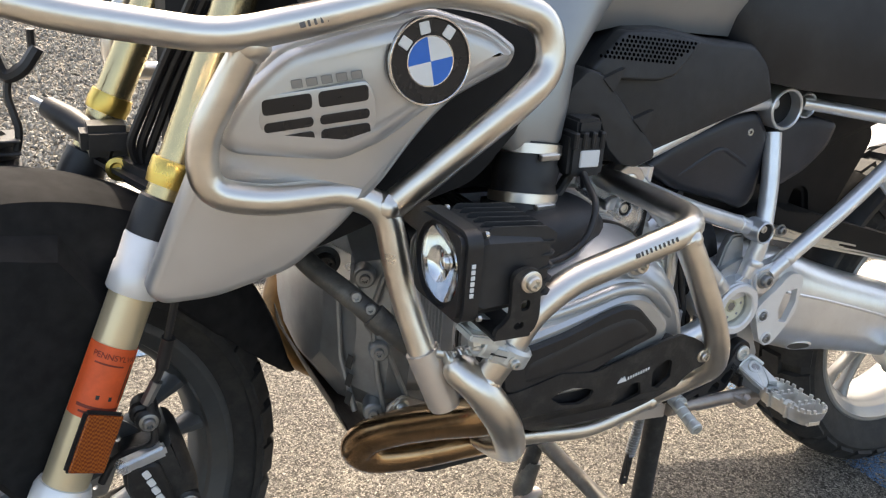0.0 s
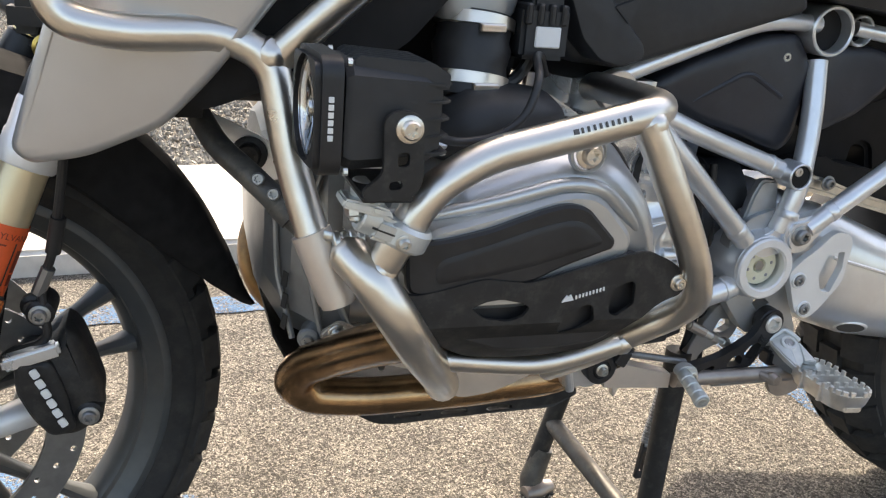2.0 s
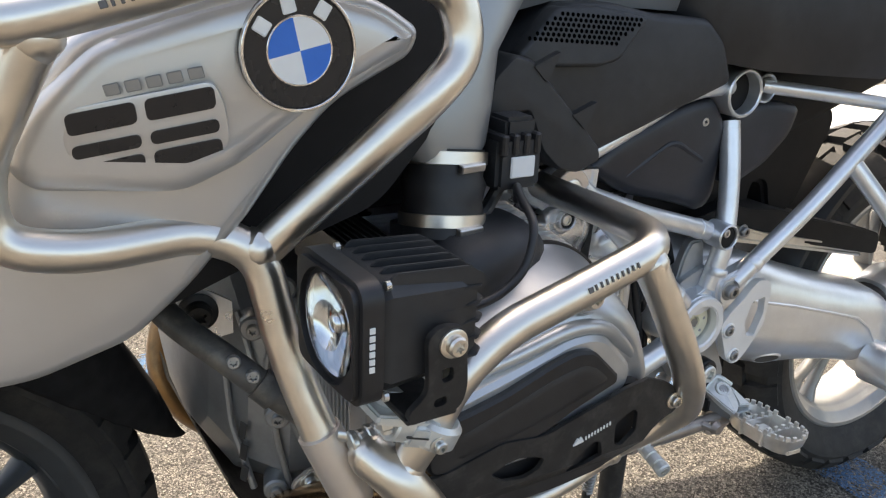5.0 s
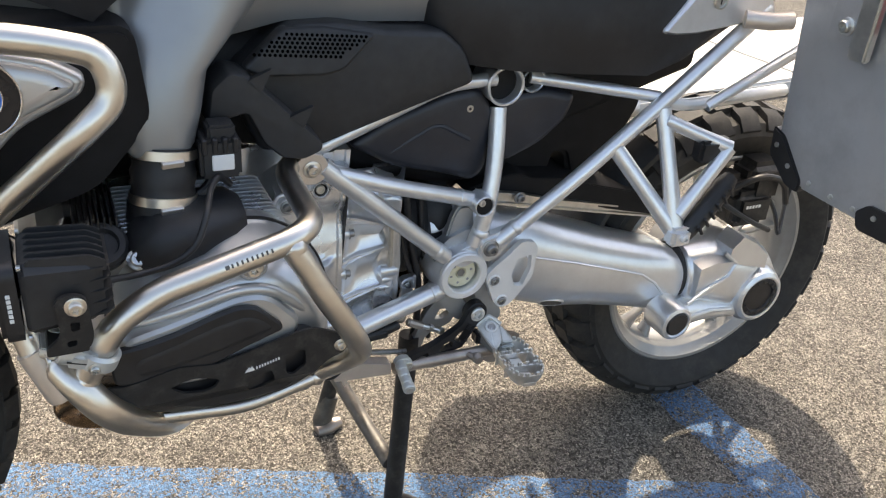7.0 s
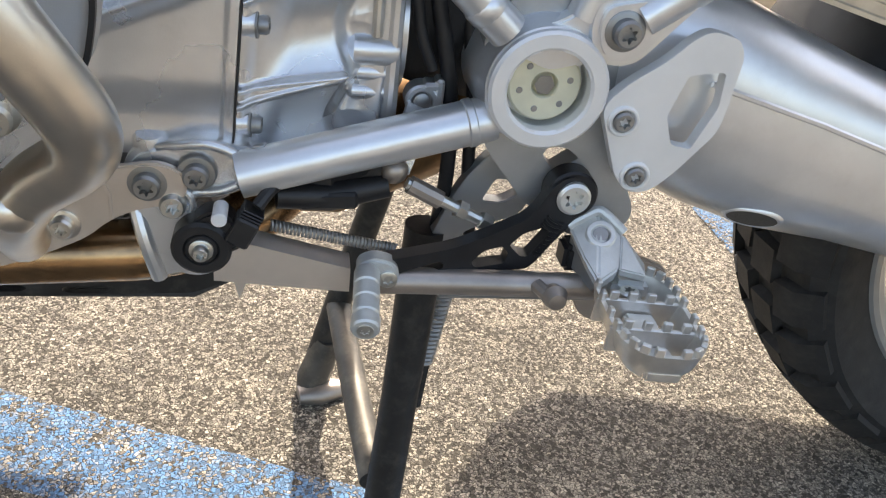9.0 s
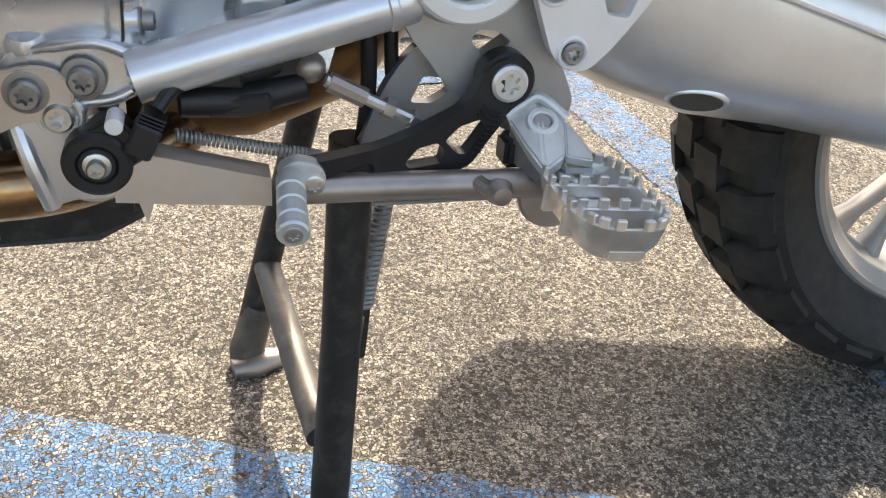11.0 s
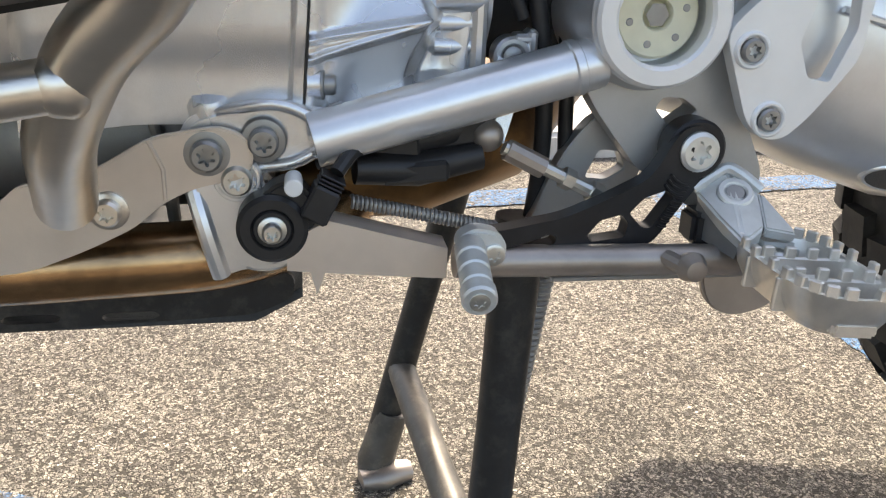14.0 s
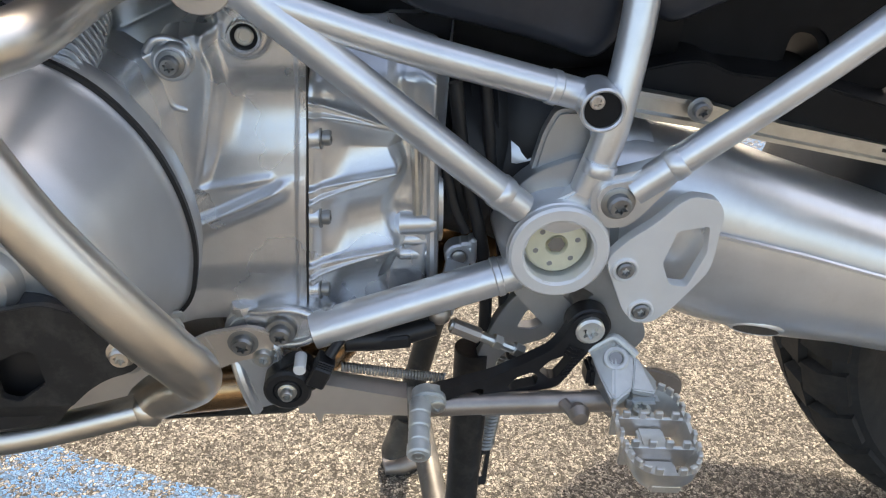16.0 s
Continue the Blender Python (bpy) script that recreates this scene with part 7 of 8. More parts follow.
# aluminium case: its front face looks forward
def yz_plate(outline, x0, x1, rad=0.01):
    """A plate cut across the machine (y, z), from x0 to x1."""
    bm = plate(outline, x0, x1, rad=rad, bev=0.004)
    for v in bm.verts:
        v.co = (v.co.y, v.co.x, v.co.z)
    return bm


PX = 0.46
case = part("pannier", yz_plate([(-0.205, 1.02), (-0.212, 0.90), (-0.232, 0.705), (-0.288, 0.643), (-0.455, 0.643), (-0.470, 0.66), (-0.465, 1.02)], PX, PX + 0.42, 0.012), PANNIER_ALU, bike, "brushed aluminium side case with black corner guards", 40)
part("case_corner", yz_plate([(-0.222, 0.715), (-0.245, 0.708), (-0.296, 0.655), (-0.296, 0.636), (-0.270, 0.638), (-0.225, 0.672)], PX - 0.004, PX + 0.05, 0.006), BLACK, case, "black plastic corner guard")
part("case_corner", yz_plate([(-0.405, 0.632), (-0.395, 0.658), (-0.415, 0.678), (-0.48, 0.68), (-0.482, 0.636)], PX - 0.004, PX + 0.05, 0.008), BLACK, case, "black plastic corner guard")
for y, z in ((-0.268, 0.668), (-0.310, 0.658), (-0.352, 0.656), (-0.392, 0.656), (-0.43, 0.660), (-0.238, 0.69)):
    part("rivet", lathe([(0.0042, 0), (0.0038, 0.0016), (0, 0.0024)], (PX - (0.004 if y < -0.42 or y > -0.275 else 0), y, z), (-1, 0, 0), 12), ZINC, case)
part("latch_plate", yz_plate([(-0.275, 1.0), (-0.272, 0.865), (-0.318, 0.860), (-0.320, 1.0)], PX - 0.008, PX, 0.003), PANNIER_ALU, case)
part("latch", block(PX - 0.02, PX - 0.006, -0.352, -0.322, 0.848, 1.0, 0.003, 2), ZINC, case)
bolt(case, (PX - 0.008, -0.302, 0.884), 0.0085, (-1, 0, 0), ZINC)
part("case_reflector", block(PX - 0.002, PX, -0.40, -0.362, 0.885, 0.935, 0.0005, 1), RED, case, "red reflector")
part("carrier_end", sweep([(0.40, -0.17, 0.862), (0.43, -0.19, 0.862), (0.46, -0.20, 0.865)], 0.013, 12), STEEL_DULL, bike, "steel carrier fitting")

# -- auxiliary lamp --
LZ = 0.7025
lamp = part("spotlight", loft([[(x, y, z) for y, z in ((-0.377 - a, LZ - b + 0.008), (-0.377 - a + 0.008, LZ - b), (-0.377 + a - 0.008, LZ - b), (-0.377 + a, LZ - b + 0.008), (-0.377 + a, LZ + b - 0.008), (-0.377 + a - 0.008, LZ + b), (-0.377 - a + 0.008, LZ + b), (-0.377 - a, LZ + b - 0.008))] for x, a, b in ((-0.580, 0.036, 0.034), (-0.575, 0.038, 0.036), (-0.525, 0.035, 0.033), (-0.512, 0.030, 0.028))]), BLACK_ROUGH, bike, "black square auxiliary lamp with cooling fins", 30)
bez = part("lamp_bezel", plate([(-0.0425, -0.040), (0.0425, -0.040), (0.0425, 0.040), (-0.0425, 0.040)], -0.010, 0.008, [disc_hole(0, 0, 0.0325, 36)], rad=0.015, bev=0.004, hole_rad=0.0001, seg=6), BLACK, lamp, "black square bezel")
bez.matrix_basis = pose(-0.592, -0.377, LZ, 0, 0, -88)
part("lamp_bowl", lathe([(0.0330, 0.0070), (0.0325, 0.004), (0.028, 0.0), (0.020, -0.006), (0.010, -0.010), (0.006, -0.010), (0.005, -0.002), (0, 0.0)], (-0.592, -0.377, LZ), (-0.999, -0.035, 0), 36, cap=False), CHROME, lamp, "chrome reflector bowl")
part("lamp_glass", lathe([(0.0328, 0.0068), (0.020, 0.0085), (0, 0.0090)], (-0.592, -0.377, LZ), (-0.999, -0.035, 0), 36, cap=False), GLASS, lamp, "clear lamp glass")
moved(lamp, 0.010, 0.018, 0.001)
for k in range(5):
    z = LZ - 0.024 + 0.0118 * k
    part("lamp_fin", hull([(x, y, zz) for x, y0 in ((-0.548, -0.4085), (-0.540, -0.4130), (-0.512, -0.4110), (-0.505, -0.4040)) for y in (y0, -0.345) for zz in (z - 0.0011, z + 0.0011)], 0.0005), BLACK_ROUGH, lamp)
for k in range(6):
    y = -0.408 + 0.0124 * k
    part("lamp_fin", hull([(x, yy, z) for x, z1 in ((-0.574, 0.0370), (-0.570, 0.0400), (-0.520, 0.0370), (-0.508, 0.0300)) for z in (LZ + 0.02, LZ + z1) for yy in (y - 0.0013, y + 0.0013)], 0.0005), BLACK_ROUGH, lamp)
for k in range(6):
    part("lamp_mark", block(-0.0005, 0.0005, -0.0018, 0.0018, -0.0019, 0.0019, 0.0003, 1, pose(-0.5905, -0.4198, LZ + 0.0125 - 0.0050 * k, 0, 0, 90)), PRINT_WHITE, lamp)
for y, z in ((-0.414, LZ + 0.036), (-0.414, LZ - 0.036), (-0.344, LZ + 0.036)):
    part("lamp_screw", lathe([(0.003, 0), (0.003, 0.003), (0, 0.003)], (-0.580, y, z), (1, 0, 0), 10), ZINC, lamp)
brk = part("lamp_bracket", plate([(-0.556, 0.705), (-0.545, 0.711), (-0.529, 0.707), (-0.526, 0.664), (-0.531, 0.651), (-0.566, 0.648), (-0.568, 0.656), (-0.554, 0.667)], -0.424, -0.419, holes=[[(-0.545, 0.672), (-0.537, 0.673), (-0.537, 0.682), (-0.545, 0.682)], [(-0.550, 0.656), (-0.541, 0.657), (-0.541, 0.663), (-0.550, 0.662)]], rad=0.007), BLACK_COAT, lamp, "black slotted lamp bracket")
part("lamp_bracket_base", block(-0.568, -0.532, -0.423, -0.345, 0.647, 0.652, 0.0015, 1), BLACK_COAT, lamp)
bolt(lamp, (-0.5385, -0.424, 0.698), 0.0066, mat=STEEL)
# clamp that holds it
clampc = V((-0.5155, -0.3620, 0.6135))
cax = (V((-0.511, -0.367, 0.634)) - V((-0.530, -0.362, 0.590))).normalized()
clamp = part("lamp_clamp", ring(0.0212, 0.0140, -0.0095, 0.0095, clampc, cax, 36, 0.003), BRACKET_ALU, bike, "bare aluminium split tube clamp")
cu = V((-0.93, -0.05, 0.37)).normalized()
cm = Matrix((cu, cax.cross(cu).normalized(), cax)).transposed().to_4x4()
cm.translation = clampc
part("clamp_jaw", block(0.000, 0.030, -0.0085, 0.0170, -0.0095, 0.0095, 0.004, 3, cm), BRACKET_ALU, clamp)
part("clamp_slit", block(0.008, 0.0302, 0.0145, 0.0173, -0.0007, 0.0007, 0, 1, cm), PRINT_BLACK, clamp)
bolt(clamp, cm @ V((0.004, 0.0195, -0.002)), 0.0046, cm.to_3x3() @ V((0, 1, 0)), ZINC, True)
part("clamp_boss", lathe([(0.0118, 0.024), (0.0132, 0.0255), (0.0132, 0.0375), (0.0118, 0.0390), (0.0085, 0.0390), (0.0078, 0.0345), (0, 0.0345)], cm @ V((0.0, 0.003, 0.003)), cu, 28), BRACKET_ALU, clamp, "bare aluminium knuckle")
part("clamp_tongue", hull([(-0.566, -0.380, 0.6375), (-0.566, -0.352, 0.6375), (-0.545, -0.386, 0.6340), (-0.545, -0.352, 0.6340), (-0.528, -0.380, 0.6275), (-0.528, -0.352, 0.6275),
                               (-0.564, -0.380, 0.6440), (-0.564, -0.352, 0.6440), (-0.545, -0.386, 0.6415), (-0.545, -0.352, 0.6415), (-0.530, -0.380, 0.6350), (-0.530, -0.352, 0.6350)], 0.0015), BRACKET_ALU, clamp, "bare aluminium tongue plate", 30)
part("clamp_stub", lathe([(0.0130, -0.006), (0.0130, 0.009), (0.0118, 0.0105)], (-0.544, -0.362, 0.6425), (0.1, 0, 1), 24), BRACKET_ALU, clamp)
part("clamp_nut", lathe([(0.0066, 0), (0.0066, 0.006), (0.0055, 0.0072)], (-0.556, -0.372, 0.6365), (0.12, -0.2, -1), 6), ZINC, clamp)
part("clamp_screw_end", lathe([(0.0040, 0), (0.0040, 0.010), (0.0030, 0.011)], (-0.556, -0.372, 0.6365), (0.12, -0.2, -1), 12), ZINC, clamp)

# -- controls and stands --
def lean_out(bm, k=0.19, x0=0.03, dy=0.026):
    """Leans a flat part outward towards the front."""
    for v in bm.verts:
        v.co.y += dy + k * (v.co.x - x0)
    return bm


lev = part("shift_lever", lean_out(plate([(-0.108, 0.368), (-0.1075, 0.3725), (-0.099, 0.3745), (-0.085, 0.3755), (-0.055, 0.379), (-0.046, 0.381), (-0.024, 0.3885), (-0.001, 0.398), (0.007, 0.407), (0.0135, 0.420), (0.021, 0.4275), (0.033, 0.4290), (0.043, 0.4225), (0.0465, 0.411), (0.042, 0.401), (0.029, 0.387), (0.017, 0.372), (0.011, 0.363), (0.005, 0.3585), (-0.009, 0.3585), (-0.029, 0.3590), (-0.054, 0.3605), (-0.066, 0.3585), (-0.085, 0.3545), (-0.102, 0.363)],
    -0.176, -0.164, holes=[[(-0.087, 0.3635), (-0.059, 0.3705), (-0.055, 0.3685), (-0.0555, 0.3645), (-0.083, 0.3595)], [(-0.036, 0.3675), (-0.028, 0.376), (-0.015, 0.3785), (-0.010, 0.373), (-0.0115, 0.3645), (-0.033, 0.3635)], [(-0.001, 0.3875), (0.013, 0.391), (0.0185, 0.3865), (0.005, 0.3685), (-0.001, 0.3695), (-0.010, 0.379)]], rad=0.005, bev=0.0022, hole_rad=0.002)), ANOD_BLACK, bike, "black machined gear shift lever with cut-outs")
moved(lev, 0.001, 0.008, -0.001)
part("lever_hub", lathe([(0.0180, -0.012), (0.0180, 0.002), (0.0165, 0.0035)], (0.030, -0.146, 0.4135), Y, 32), ANOD_BLACK, lev)
bolt(lev, (0.030, -0.1485, 0.4135), 0.0118, mat=MACHINED, washer=False, h=0.0065)
for k in range(9):
    d = 0.0205 + 0.0034 * k
    cx, cz = 0.030 - 0.49 * d, 0.4135 - 0.87 * d
    part("lever_groove", sweep([(cx + 0.87 * s - 0.49 * b, -0.1508 + 0.19 * (cx - 0.03) + 0.165 * s, cz - 0.49 * s - 0.87 * b) for s, b in ((-0.0075, -0.0015), (-0.003, 0), (0.003, 0), (0.0075, -0.0015))] if k < 3 else [(cx + 0.87 * s - 0.49 * b, -0.1508 + 0.19 * (cx - 0.03) + 0.165 * s, cz - 0.49 * s - 0.87 * b) for s, b in ((0.0025, 0), (0.0055, -0.0004), (0.0085, -0.0015))], 0.0009, 6), ANOD_BLACK, lev)
part("peg_arm", plate([(-0.113, 0.374), (-0.104, 0.379), (-0.090, 0.376), (-0.085, 0.366), (-0.090, 0.357), (-0.106, 0.360), (-0.114, 0.366)], -0.179, -0.167, rad=0.006, bev=0.002), BRACKET_ALU, lev, "bare aluminium toe peg")
bolt(lev, (-0.0935, -0.179, 0.364), 0.0062, mat=ZINC, washer=False, h=0.002)
pg0, pg1 = V((-0.1070, -0.178, 0.369)), V((-0.1105, -0.227, 0.358))
part("toe_peg", sweep([pg0.lerp(pg1, t) for t in (0, 0.04, 0.25, 0.27, 0.30, 0.32, 0.50, 0.52, 0.55, 0.57, 0.75, 0.77, 0.80, 0.82, 0.97, 1.0)], [0.0075, 0.0085, 0.0085, 0.0075, 0.0075, 0.0085, 0.0085, 0.0075, 0.0075, 0.0085, 0.0085, 0.0075, 0.0075, 0.0092, 0.0092, 0.008], 24), BRACKET_ALU, lev)
bolt(lev, pg1, 0.0052, pg1 - pg0, ZINC, False, h=0.001)
# shift linkage
part("shift_rod", sweep([(-0.080, -0.127, 0.411), (-0.020, -0.129, 0.382)], 0.0042, 10), ZINC, bike, "zinc plated shift rod")
part("rod_sleeve", sweep([(-0.078, -0.127, 0.410), (-0.056, -0.1275, 0.399)], 0.0065, 10), STAND_TI, bike)
part("rod_nut", sweep([(-0.044, -0.128, 0.394), (-0.038, -0.128, 0.391)], 0.0065, 6), ZINC, bike)
part("rod_nut", sweep([(-0.027, -0.129, 0.386), (-0.020, -0.129, 0.382)], 0.0065, 6), ZINC, bike)
part("rod_joint", lathe([(0.0, -0.0100), (0.006, -0.0082), (0.0092, -0.003), (0.0098, 0.0), (0.0086, 0.005), (0.0045, 0.0088), (0, 0.0098)], (-0.088, -0.118, 0.4160), Y, 20), STAND_TI, bike)
sel = part("selector_arm", ring(0.0115, 0.0062, -0.010, 0.006, (-0.0745, -0.108, 0.4585), n=28), CAST, bike, "silver selector arm")
moved(sel, 0.003, 0.012, 0.0)
part("arm_jaw", block(-0.0745, -0.062, -0.114, -0.099, 0.4655, 0.4715, 0.002, 1), CAST, sel)
part("arm_jaw", block(-0.0665, -0.060, -0.114, -0.099, 0.4505, 0.474, 0.002, 1), CAST, sel)
part("arm_blade", loft([[(-0.084 + a, -0.116, 0.459), (-0.066 + a, -0.116, 0.452), (-0.066 + a, -0.110, 0.452), (-0.084 + a, -0.110, 0.459)] if a == 0 else [(-0.094, -0.126, 0.416), (-0.080, -0.126, 0.410), (-0.080, -0.120, 0.410), (-0.094, -0.120, 0.416)] for a in (0, 1)]), CAST, sel)
part("selector_shaft", lathe([(0.0060, -0.01), (0.0060, 0.0065), (0.0045, 0.0075), (0, 0.0078)], (-0.0745, -0.108, 0.4585), Y, 20), GUNMETAL, sel)
part("lower_plate", plate([(-0.062, 0.330), (-0.0515, 0.359), (-0.043, 0.383), (-0.032, 0.405), (-0.016, 0.424), (0.004, 0.430), (0.020, 0.400), (0.010, 0.372), (-0.012, 0.366), (-0.034, 0.356), (-0.040, 0.330)], -0.098, -0.086, holes=[[(-0.012, 0.402), (0.001, 0.401), (0.006, 0.390), (-0.006, 0.383), (-0.020, 0.384)]], rad=0.012, bev=0.003), FRAME_SHADED, bike, "centre stand bracket with shade put into its grey")
# rider footpeg
pb = part("peg_bracket", hull([(0.034, -0.150, 0.388), (0.053, -0.150, 0.401), (0.069, -0.160, 0.391), (0.062, -0.185, 0.377), (0.045, -0.196, 0.3715), (0.038, -0.175, 0.380), (0.040, -0.150, 0.372), (0.062, -0.150, 0.376), (0.060, -0.185, 0.366), (0.046, -0.194, 0.364)], 0.0015), BRACKET_ALU, bike, "galvanised folded footpeg hinge bracket", 25)
moved(pb, 0.0, 0.011, 0.0)
part("bracket_wing", hull([(0.069, -0.160, 0.3905), (0.062, -0.186, 0.3765), (0.080, -0.188, 0.3735), (0.086, -0.172, 0.372), (0.067, -0.160, 0.384), (0.062, -0.184, 0.370), (0.080, -0.186, 0.367)], 0.001), BRACKET_ALU, pb, "galvanised bracket wing", 25)
part("bracket_lip", sweep(fillet([(0.033, -0.150, 0.389), (0.053, -0.150, 0.4025), (0.061, -0.156, 0.398), (0.0695, -0.161, 0.391)], 0.004, 4), 0.0036, 10), BRACKET_ALU, pb, "scuffed rounded bracket edge")
part("pin_seat", ring(0.0105, 0.0060, -0.003, 0.0035, (0.0525, -0.1630, 0.3890), (-0.15, -0.55, 0.82), n=28, bev=0.001), BRACKET_ALU, pb)
part("hinge_pin", lathe([(0.0058, -0.004), (0.0058, 0.002), (0.005, 0.003), (0, 0.003)], (0.0525, -0.1630, 0.3890), (-0.15, -0.55, 0.82), 20), GUNMETAL, pb)
part("bracket_cheek", hull([(0.036, -0.150, 0.384), (0.047, -0.190, 0.368), (0.046, -0.186, 0.357), (0.036, -0.150, 0.360), (0.042, -0.150, 0.384), (0.050, -0.188, 0.368)], 0.001), CAST_DARK, pb)
# peg platform: an open oval cage with square teeth
peg = part("footpeg", bmesh.new(), ALU_PEG, bike, "bare aluminium toothed rider footpeg")
peg.matrix_basis = pose(0.0700, -0.2115, 0.3665, -2, 3, -3)


def peg_oval(a, hx=0.0315, hy_=0.0520):
    c, s = math.cos(a), math.sin(a)
    waist = 1 - 0.07 * math.cos(a) ** 6
    return V((hx * math.copysign(abs(c) ** 0.62, c) * waist, hy_ * math.copysign(abs(s) ** 0.80, s), 0))


bm = bmesh.new()
rows = []
for k in range(80):
    p = peg_oval(2 * math.pi * k / 80)
    d = V((p.x, p.y * 0.45, 0)).normalized()
    rows.append([bm.verts.new(q) for q in ((p.x - d.x * 0.009, p.y - d.y * 0.009, -0.0185), (p.x - d.x * 0.003, p.y - d.y * 0.003, -0.009), (p.x, p.y, 0.0032), (p.x - d.x * 0.0032, p.y - d.y * 0.0032, 0.0032), (p.x - d.x * 0.0095, p.y - d.y * 0.0095, -0.0185))])
for a, b in zip(rows, rows[1:] + rows[:1]):
    for k in range(5):
        bm.faces.new((a[k], a[(k + 1) % 5], b[(k + 1) % 5], b[k]))
part("peg_cage", bm, ALU_PEG, peg, sharp=50)
tooth = None
for k in range(24):
    a = 2 * math.pi * (k + 0.5) / 24
    p, q = peg_oval(a), peg_oval(a + 0.01)
    m = Matrix.Translation((p.x * 0.945, p.y * 0.965, 0.0055)) @ Matrix.Rotation(math.atan2(q.y - p.y, q.x - p.x), 4, 'Z')
    if tooth is None:
        tooth = part("peg_tooth", block(-0.0030, 0.0030, -0.0018, 0.0018, -0.0035, 0.0032, 0.0007, 1), ALU_PEG, peg)
        tooth.matrix_basis = m
    else:
        twin(tooth, m, peg)
for y in (-0.020, 0.013):
    part("peg_bar", block(-0.0300, 0.0300, y - 0.0018, y + 0.0018, -0.016, 0.0020, 0.0008, 1), ALU_PEG, peg)
    for i in range(4):
        twin(tooth, Matrix.Translation((-0.019 + 0.0127 * i, y, 0.0045)), peg)
part("peg_block", block(-0.0105, 0.0105, -0.0185, 0.0115, -0.017, -0.0065, 0.002, 2), ALU_PEG, peg)
part("peg_ledge", block(-0.012, 0.012, -0.048, -0.021, -0.0185, -0.0100, 0.002, 2), ALU_PEG, peg)
part("peg_stem", block(-0.012, 0.014, 0.034, 0.075, -0.014, 0.002, 0.004, 2), BRACKET_ALU, peg)
bolt(peg, (-0.003, 0.027, -0.008), 0.0075, (0, 0, 1), ZINC)
# side stand folded up along the frame
ss = part("side_stand", sweep(fillet([(-0.112, -0.178, 0.355), (-0.05, -0.176, 0.3535), (0.03, -0.176, 0.352), (0.068, -0.176, 0.350)], 0.02, 4), 0.0092, 18), STAND_TI, bike, "bronze-grey side stand folded up")
moved(ss, 0.0, 0.018, 0.0)
part("stand_arm", loft([[(x, y, z) for y, z in ((-0.178, z0), (-0.178, z1), (-0.158, z1), (-0.158, z0))] for x, z0, z1 in ((-0.203, 0.352, 0.368), (-0.181, 0.350, 0.380), (-0.150, 0.3475, 0.3718), (-0.116, 0.345, 0.3630))]), STEEL_DULL, ss, "pale flat stand arm", 20)
part("stand_rib", block(-0.055, 0.06, -0.178, -0.170, 0.3405, 0.3440, 0.001, 1), CAST_DARK, ss)
part("stand_lug", plate([(-0.193, 0.358), (-0.180, 0.358), (-0.187, 0.336)], -0.176, -0.166, rad=0.002), STEEL_DULL, ss)
part("stand_ball", join(sweep([(0.010, -0.182, 0.356), (0.018, -0.196, 0.354)], 0.005, 10), lathe([(0.0, -0.009), (0.006, -0.0075), (0.009, 0), (0.006, 0.0075), (0, 0.009)], (0.0205, -0.194, 0.3545), Y, 20)), STAND_TI, ss)
part("stand_foot", plate([(0.052, 0.352), (0.050, 0.330), (0.056, 0.310), (0.075, 0.300), (0.100, 0.306), (0.122, 0.330), (0.120, 0.350), (0.09, 0.362)], -0.150, -0.145, rad=0.012), STAND_TI, ss, "curved stand foot plate")
part("stand_buffer", block(0.032, 0.056, -0.166, -0.145, 0.356, 0.376, 0.003, 2), BLACK, ss, "black rubber buffer")
piv2 = part("stand_switch", lathe([(0.0188, -0.012), (0.0188, 0.004), (0.0165, 0.006), (0.0115, 0.006), (0.0105, 0.0045), (0.0095, 0.006), (0, 0.006)], (-0.206, -0.178, 0.377), Y, 40), BLACK, bike, "black round side stand switch")
moved(piv2, -0.004, 0.022, -0.001)
bolt(piv2, (-0.206, -0.184, 0.377), 0.0052, mat=ZINC, washer=True, h=0.006)
part("switch_arm", plate([(-0.220, 0.386), (-0.212, 0.394), (-0.203, 0.402), (-0.191, 0.402), (-0.180, 0.386), (-0.188, 0.371)], -0.181, -0.164, rad=0.006, bev=0.002), BLACK, piv2)
part("switch_plug", join(block(-0.0075, 0.0075, -0.008, 0.008, -0.0115, 0.0080, 0.0015, 1, pose(-0.1800, -0.179, 0.3920, 0, 27, 0)), *[block(-0.0070, 0.0070, -0.0068, 0.008, 0.0086 + 0.0022 * k, 0.0099 + 0.0022 * k, 0.0005, 1, pose(-0.1800, -0.179, 0.3920, 0, 27, 0)) for k in range(3)], sweep(fillet([(-0.172, -0.180, 0.407), (-0.164, -0.172, 0.416), (-0.150, -0.150, 0.415), (-0.120, -0.135, 0.412)], 0.01, 5), 0.0042, 10)), BLACK, piv2)
part("white_pin", lathe([(0.0048, -0.012), (0.0048, 0.006), (0.0042, 0.0066), (0, 0.0068)], (-0.1945, -0.182, 0.4010), Y, 20), WHITE_PLASTIC, piv2, "white plastic pin")
part("connector", sweep([(-0.165, -0.13, 0.400), (-0.13, -0.125, 0.398), (-0.092, -0.12, 0.405)], [0.009, 0.010, 0.0085], 12), BLACK, bike, "black cable connector")
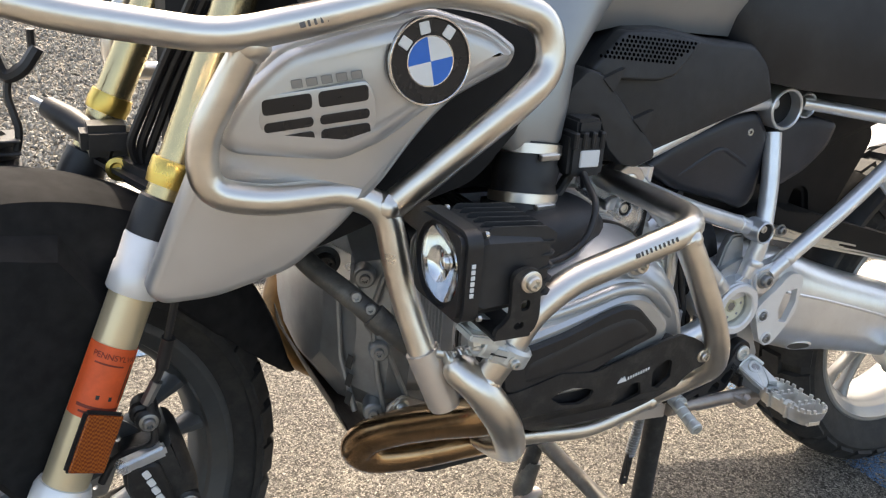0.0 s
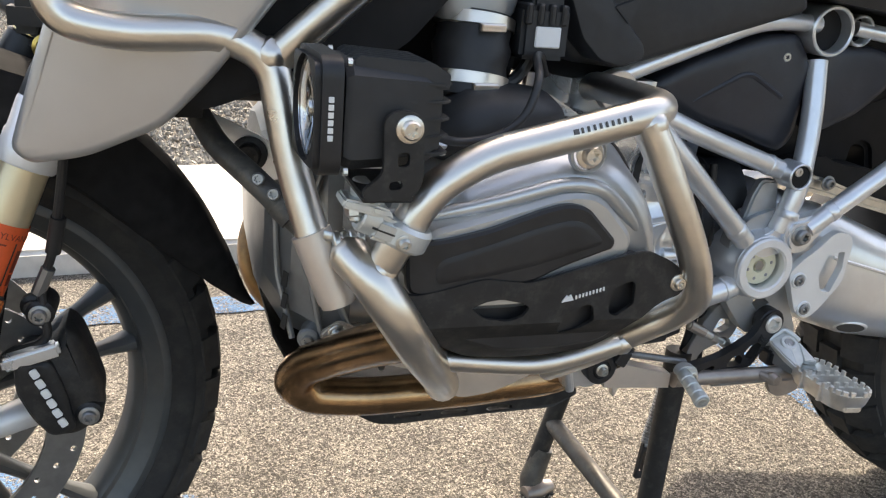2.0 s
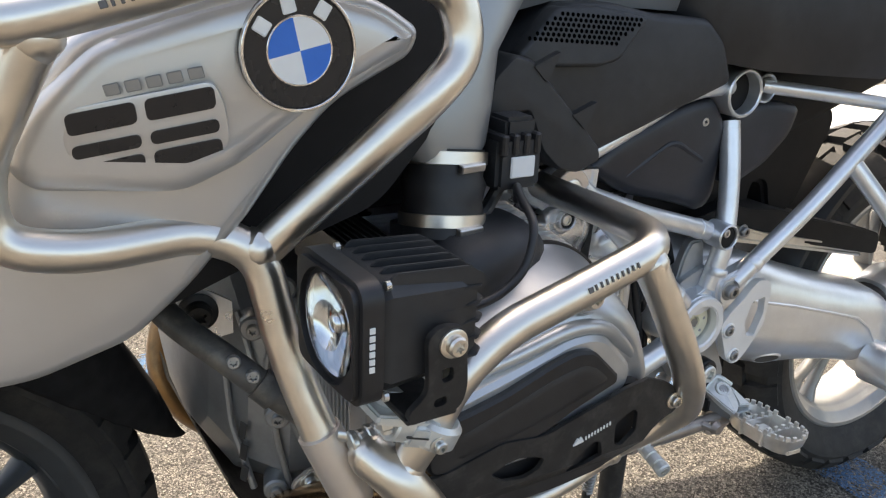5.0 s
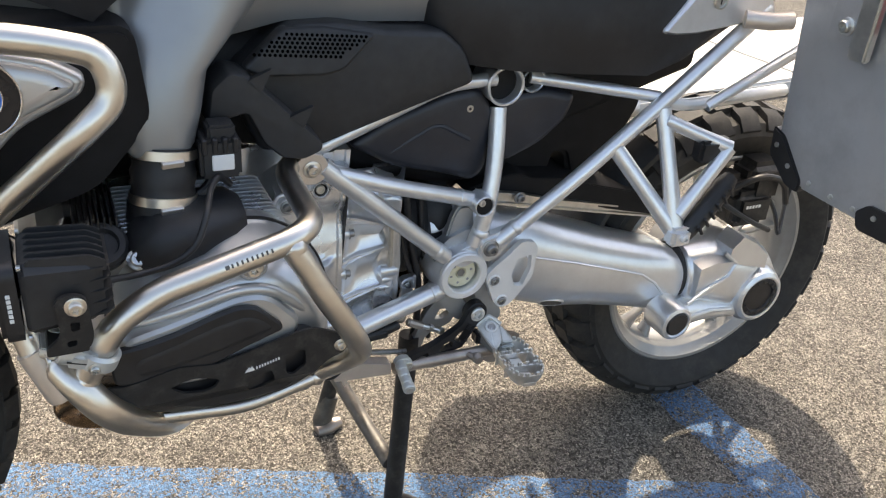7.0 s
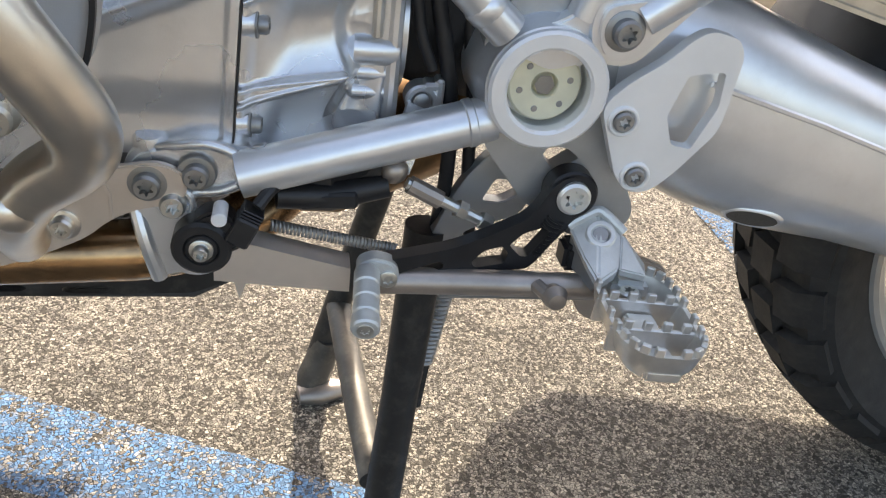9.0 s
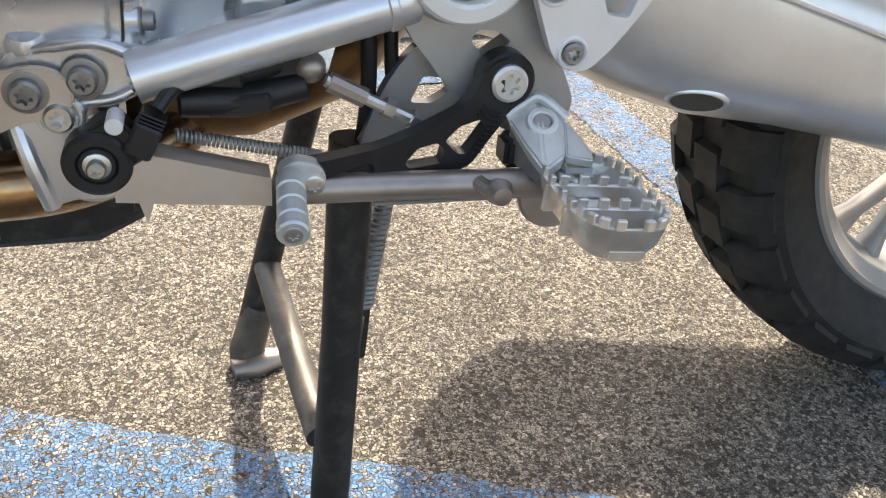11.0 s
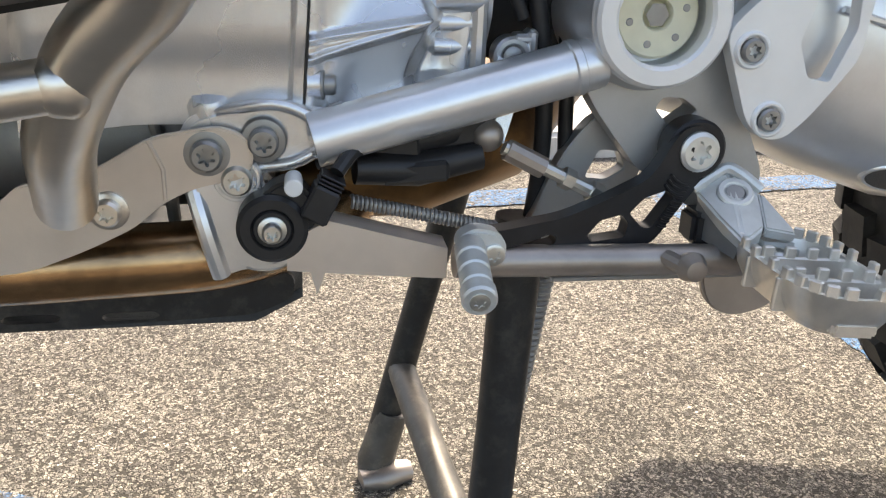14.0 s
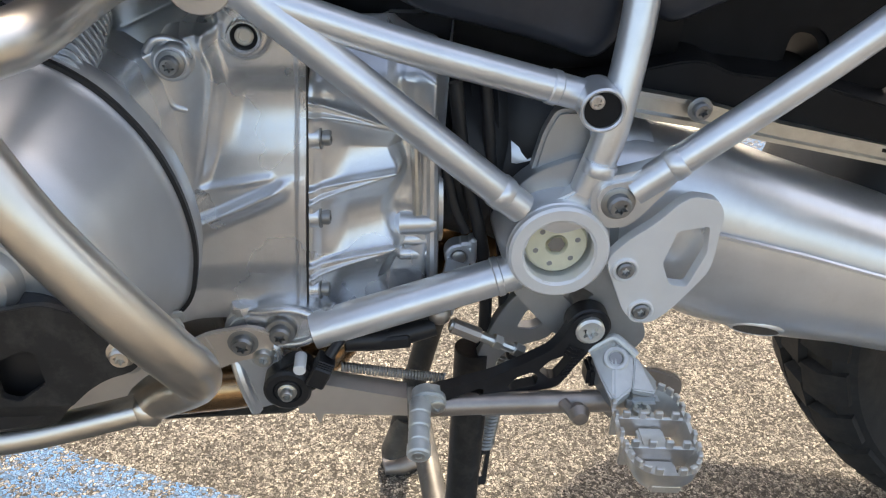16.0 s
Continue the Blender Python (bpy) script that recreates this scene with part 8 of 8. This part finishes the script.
for x0, x1, y0, z0, z1, a in ((-0.172, -0.128, -0.128, 0.402, 0.419, 6), (-0.132, -0.088, -0.122, 0.409, 0.424, 10), (-0.150, -0.112, -0.135, 0.392, 0.404, 4), (-0.168, -0.10, -0.110, 0.418, 0.432, 8)):
    part("plug_housing", block(x0, x1, y0, y0 + 0.022, z0, z1, 0.002, 1, Matrix.Translation(((x0 + x1) / 2, 0, (z0 + z1) / 2)) @ Matrix.Rotation(radians(-a), 4, 'Y') @ Matrix.Translation((-(x0 + x1) / 2, 0, -(z0 + z1) / 2))), BLACK, bike, "black cable plug")
part("wiring_loom", sweep(fillet([(-0.185, -0.11, 0.405), (-0.15, -0.118, 0.41), (-0.10, -0.112, 0.42), (-0.07, -0.09, 0.435)], 0.02, 4), 0.011, 12), BLACK, bike, "taped black wiring loom")
part("connector", sweep([(-0.175, -0.12, 0.412), (-0.14, -0.115, 0.414), (-0.10, -0.11, 0.422)], [0.008, 0.009, 0.008], 12), BLACK, bike)


def coil(a, b, r, turns, wire):
    a, b = V(a), V(b)
    u, v, w = frame_axes(b - a)
    k = turns * 10
    return sweep([a.lerp(b, i / k) + (u * math.cos(2 * math.pi * i / 10) + v * math.sin(2 * math.pi * i / 10)) * r for i in range(k + 1)], wire, 6)


part("stand_spring", coil((-0.168, -0.145, 0.386), (-0.085, -0.142, 0.368), 0.0032, 34, 0.0011), GUNMETAL, bike, "thin steel stand spring")
# centre stand on the ground
cs = part("centre_stand", join(sweep([(-0.055, -0.085, 0.355), (-0.062, -0.090, 0.20), (-0.072, -0.098, 0.02)], [0.017, 0.0155, 0.0165], 18), sweep([(-0.072, -0.098, 0.022), (-0.02, -0.125, 0.004)], 0.012, 12)), BLACK_COAT, bike, "scratched black centre stand resting on the asphalt")
part("stand_leg", sweep([(-0.052, 0.135, 0.33), (-0.084, 0.142, 0.20), (-0.122, 0.146, 0.04)], 0.0145, 18), BLACK_COAT, cs)
part("stand_foot", sweep([(-0.110, 0.143, 0.075), (-0.126, 0.143, 0.018), (-0.130, 0.136, 0.004)], [0.016, 0.019, 0.015], 16), DARK_TUBE, cs, "worn bare metal stand foot")
part("stand_pad", sweep([(-0.142, 0.126, 0.006), (-0.120, 0.131, 0.007), (-0.092, 0.139, 0.006)], [0.010, 0.015, 0.010], 14, flat=1.2), STAND_TI, cs, "worn bare metal foot pad")
part("stand_pad", block(-0.105, -0.04, -0.12, -0.085, 0.0, 0.008, 0.003, 2), BLACK_COAT, cs)
part("stand_brace", sweep([(-0.102, 0.140, 0.122), (-0.088, 0.01, 0.105), (-0.076, -0.085, 0.090)], 0.0135, 16), DARK_TUBE, cs, "scuffed dark grey stand cross tube")
part("spring_coil", coil((-0.012, -0.015, 0.305), (-0.031, -0.015, 0.171), 0.0070, 28, 0.0022), GUNMETAL, cs, "dull steel return spring")
part("spring_tab", plate([(-0.037, 0.172), (-0.025, 0.172), (-0.029, 0.115), (-0.042, 0.115)], -0.018, -0.012, holes=[[(-0.034, 0.160), (-0.030, 0.160), (-0.033, 0.128), (-0.037, 0.128)]], rad=0.003, hole_rad=0.001), BLACK_COAT, cs)
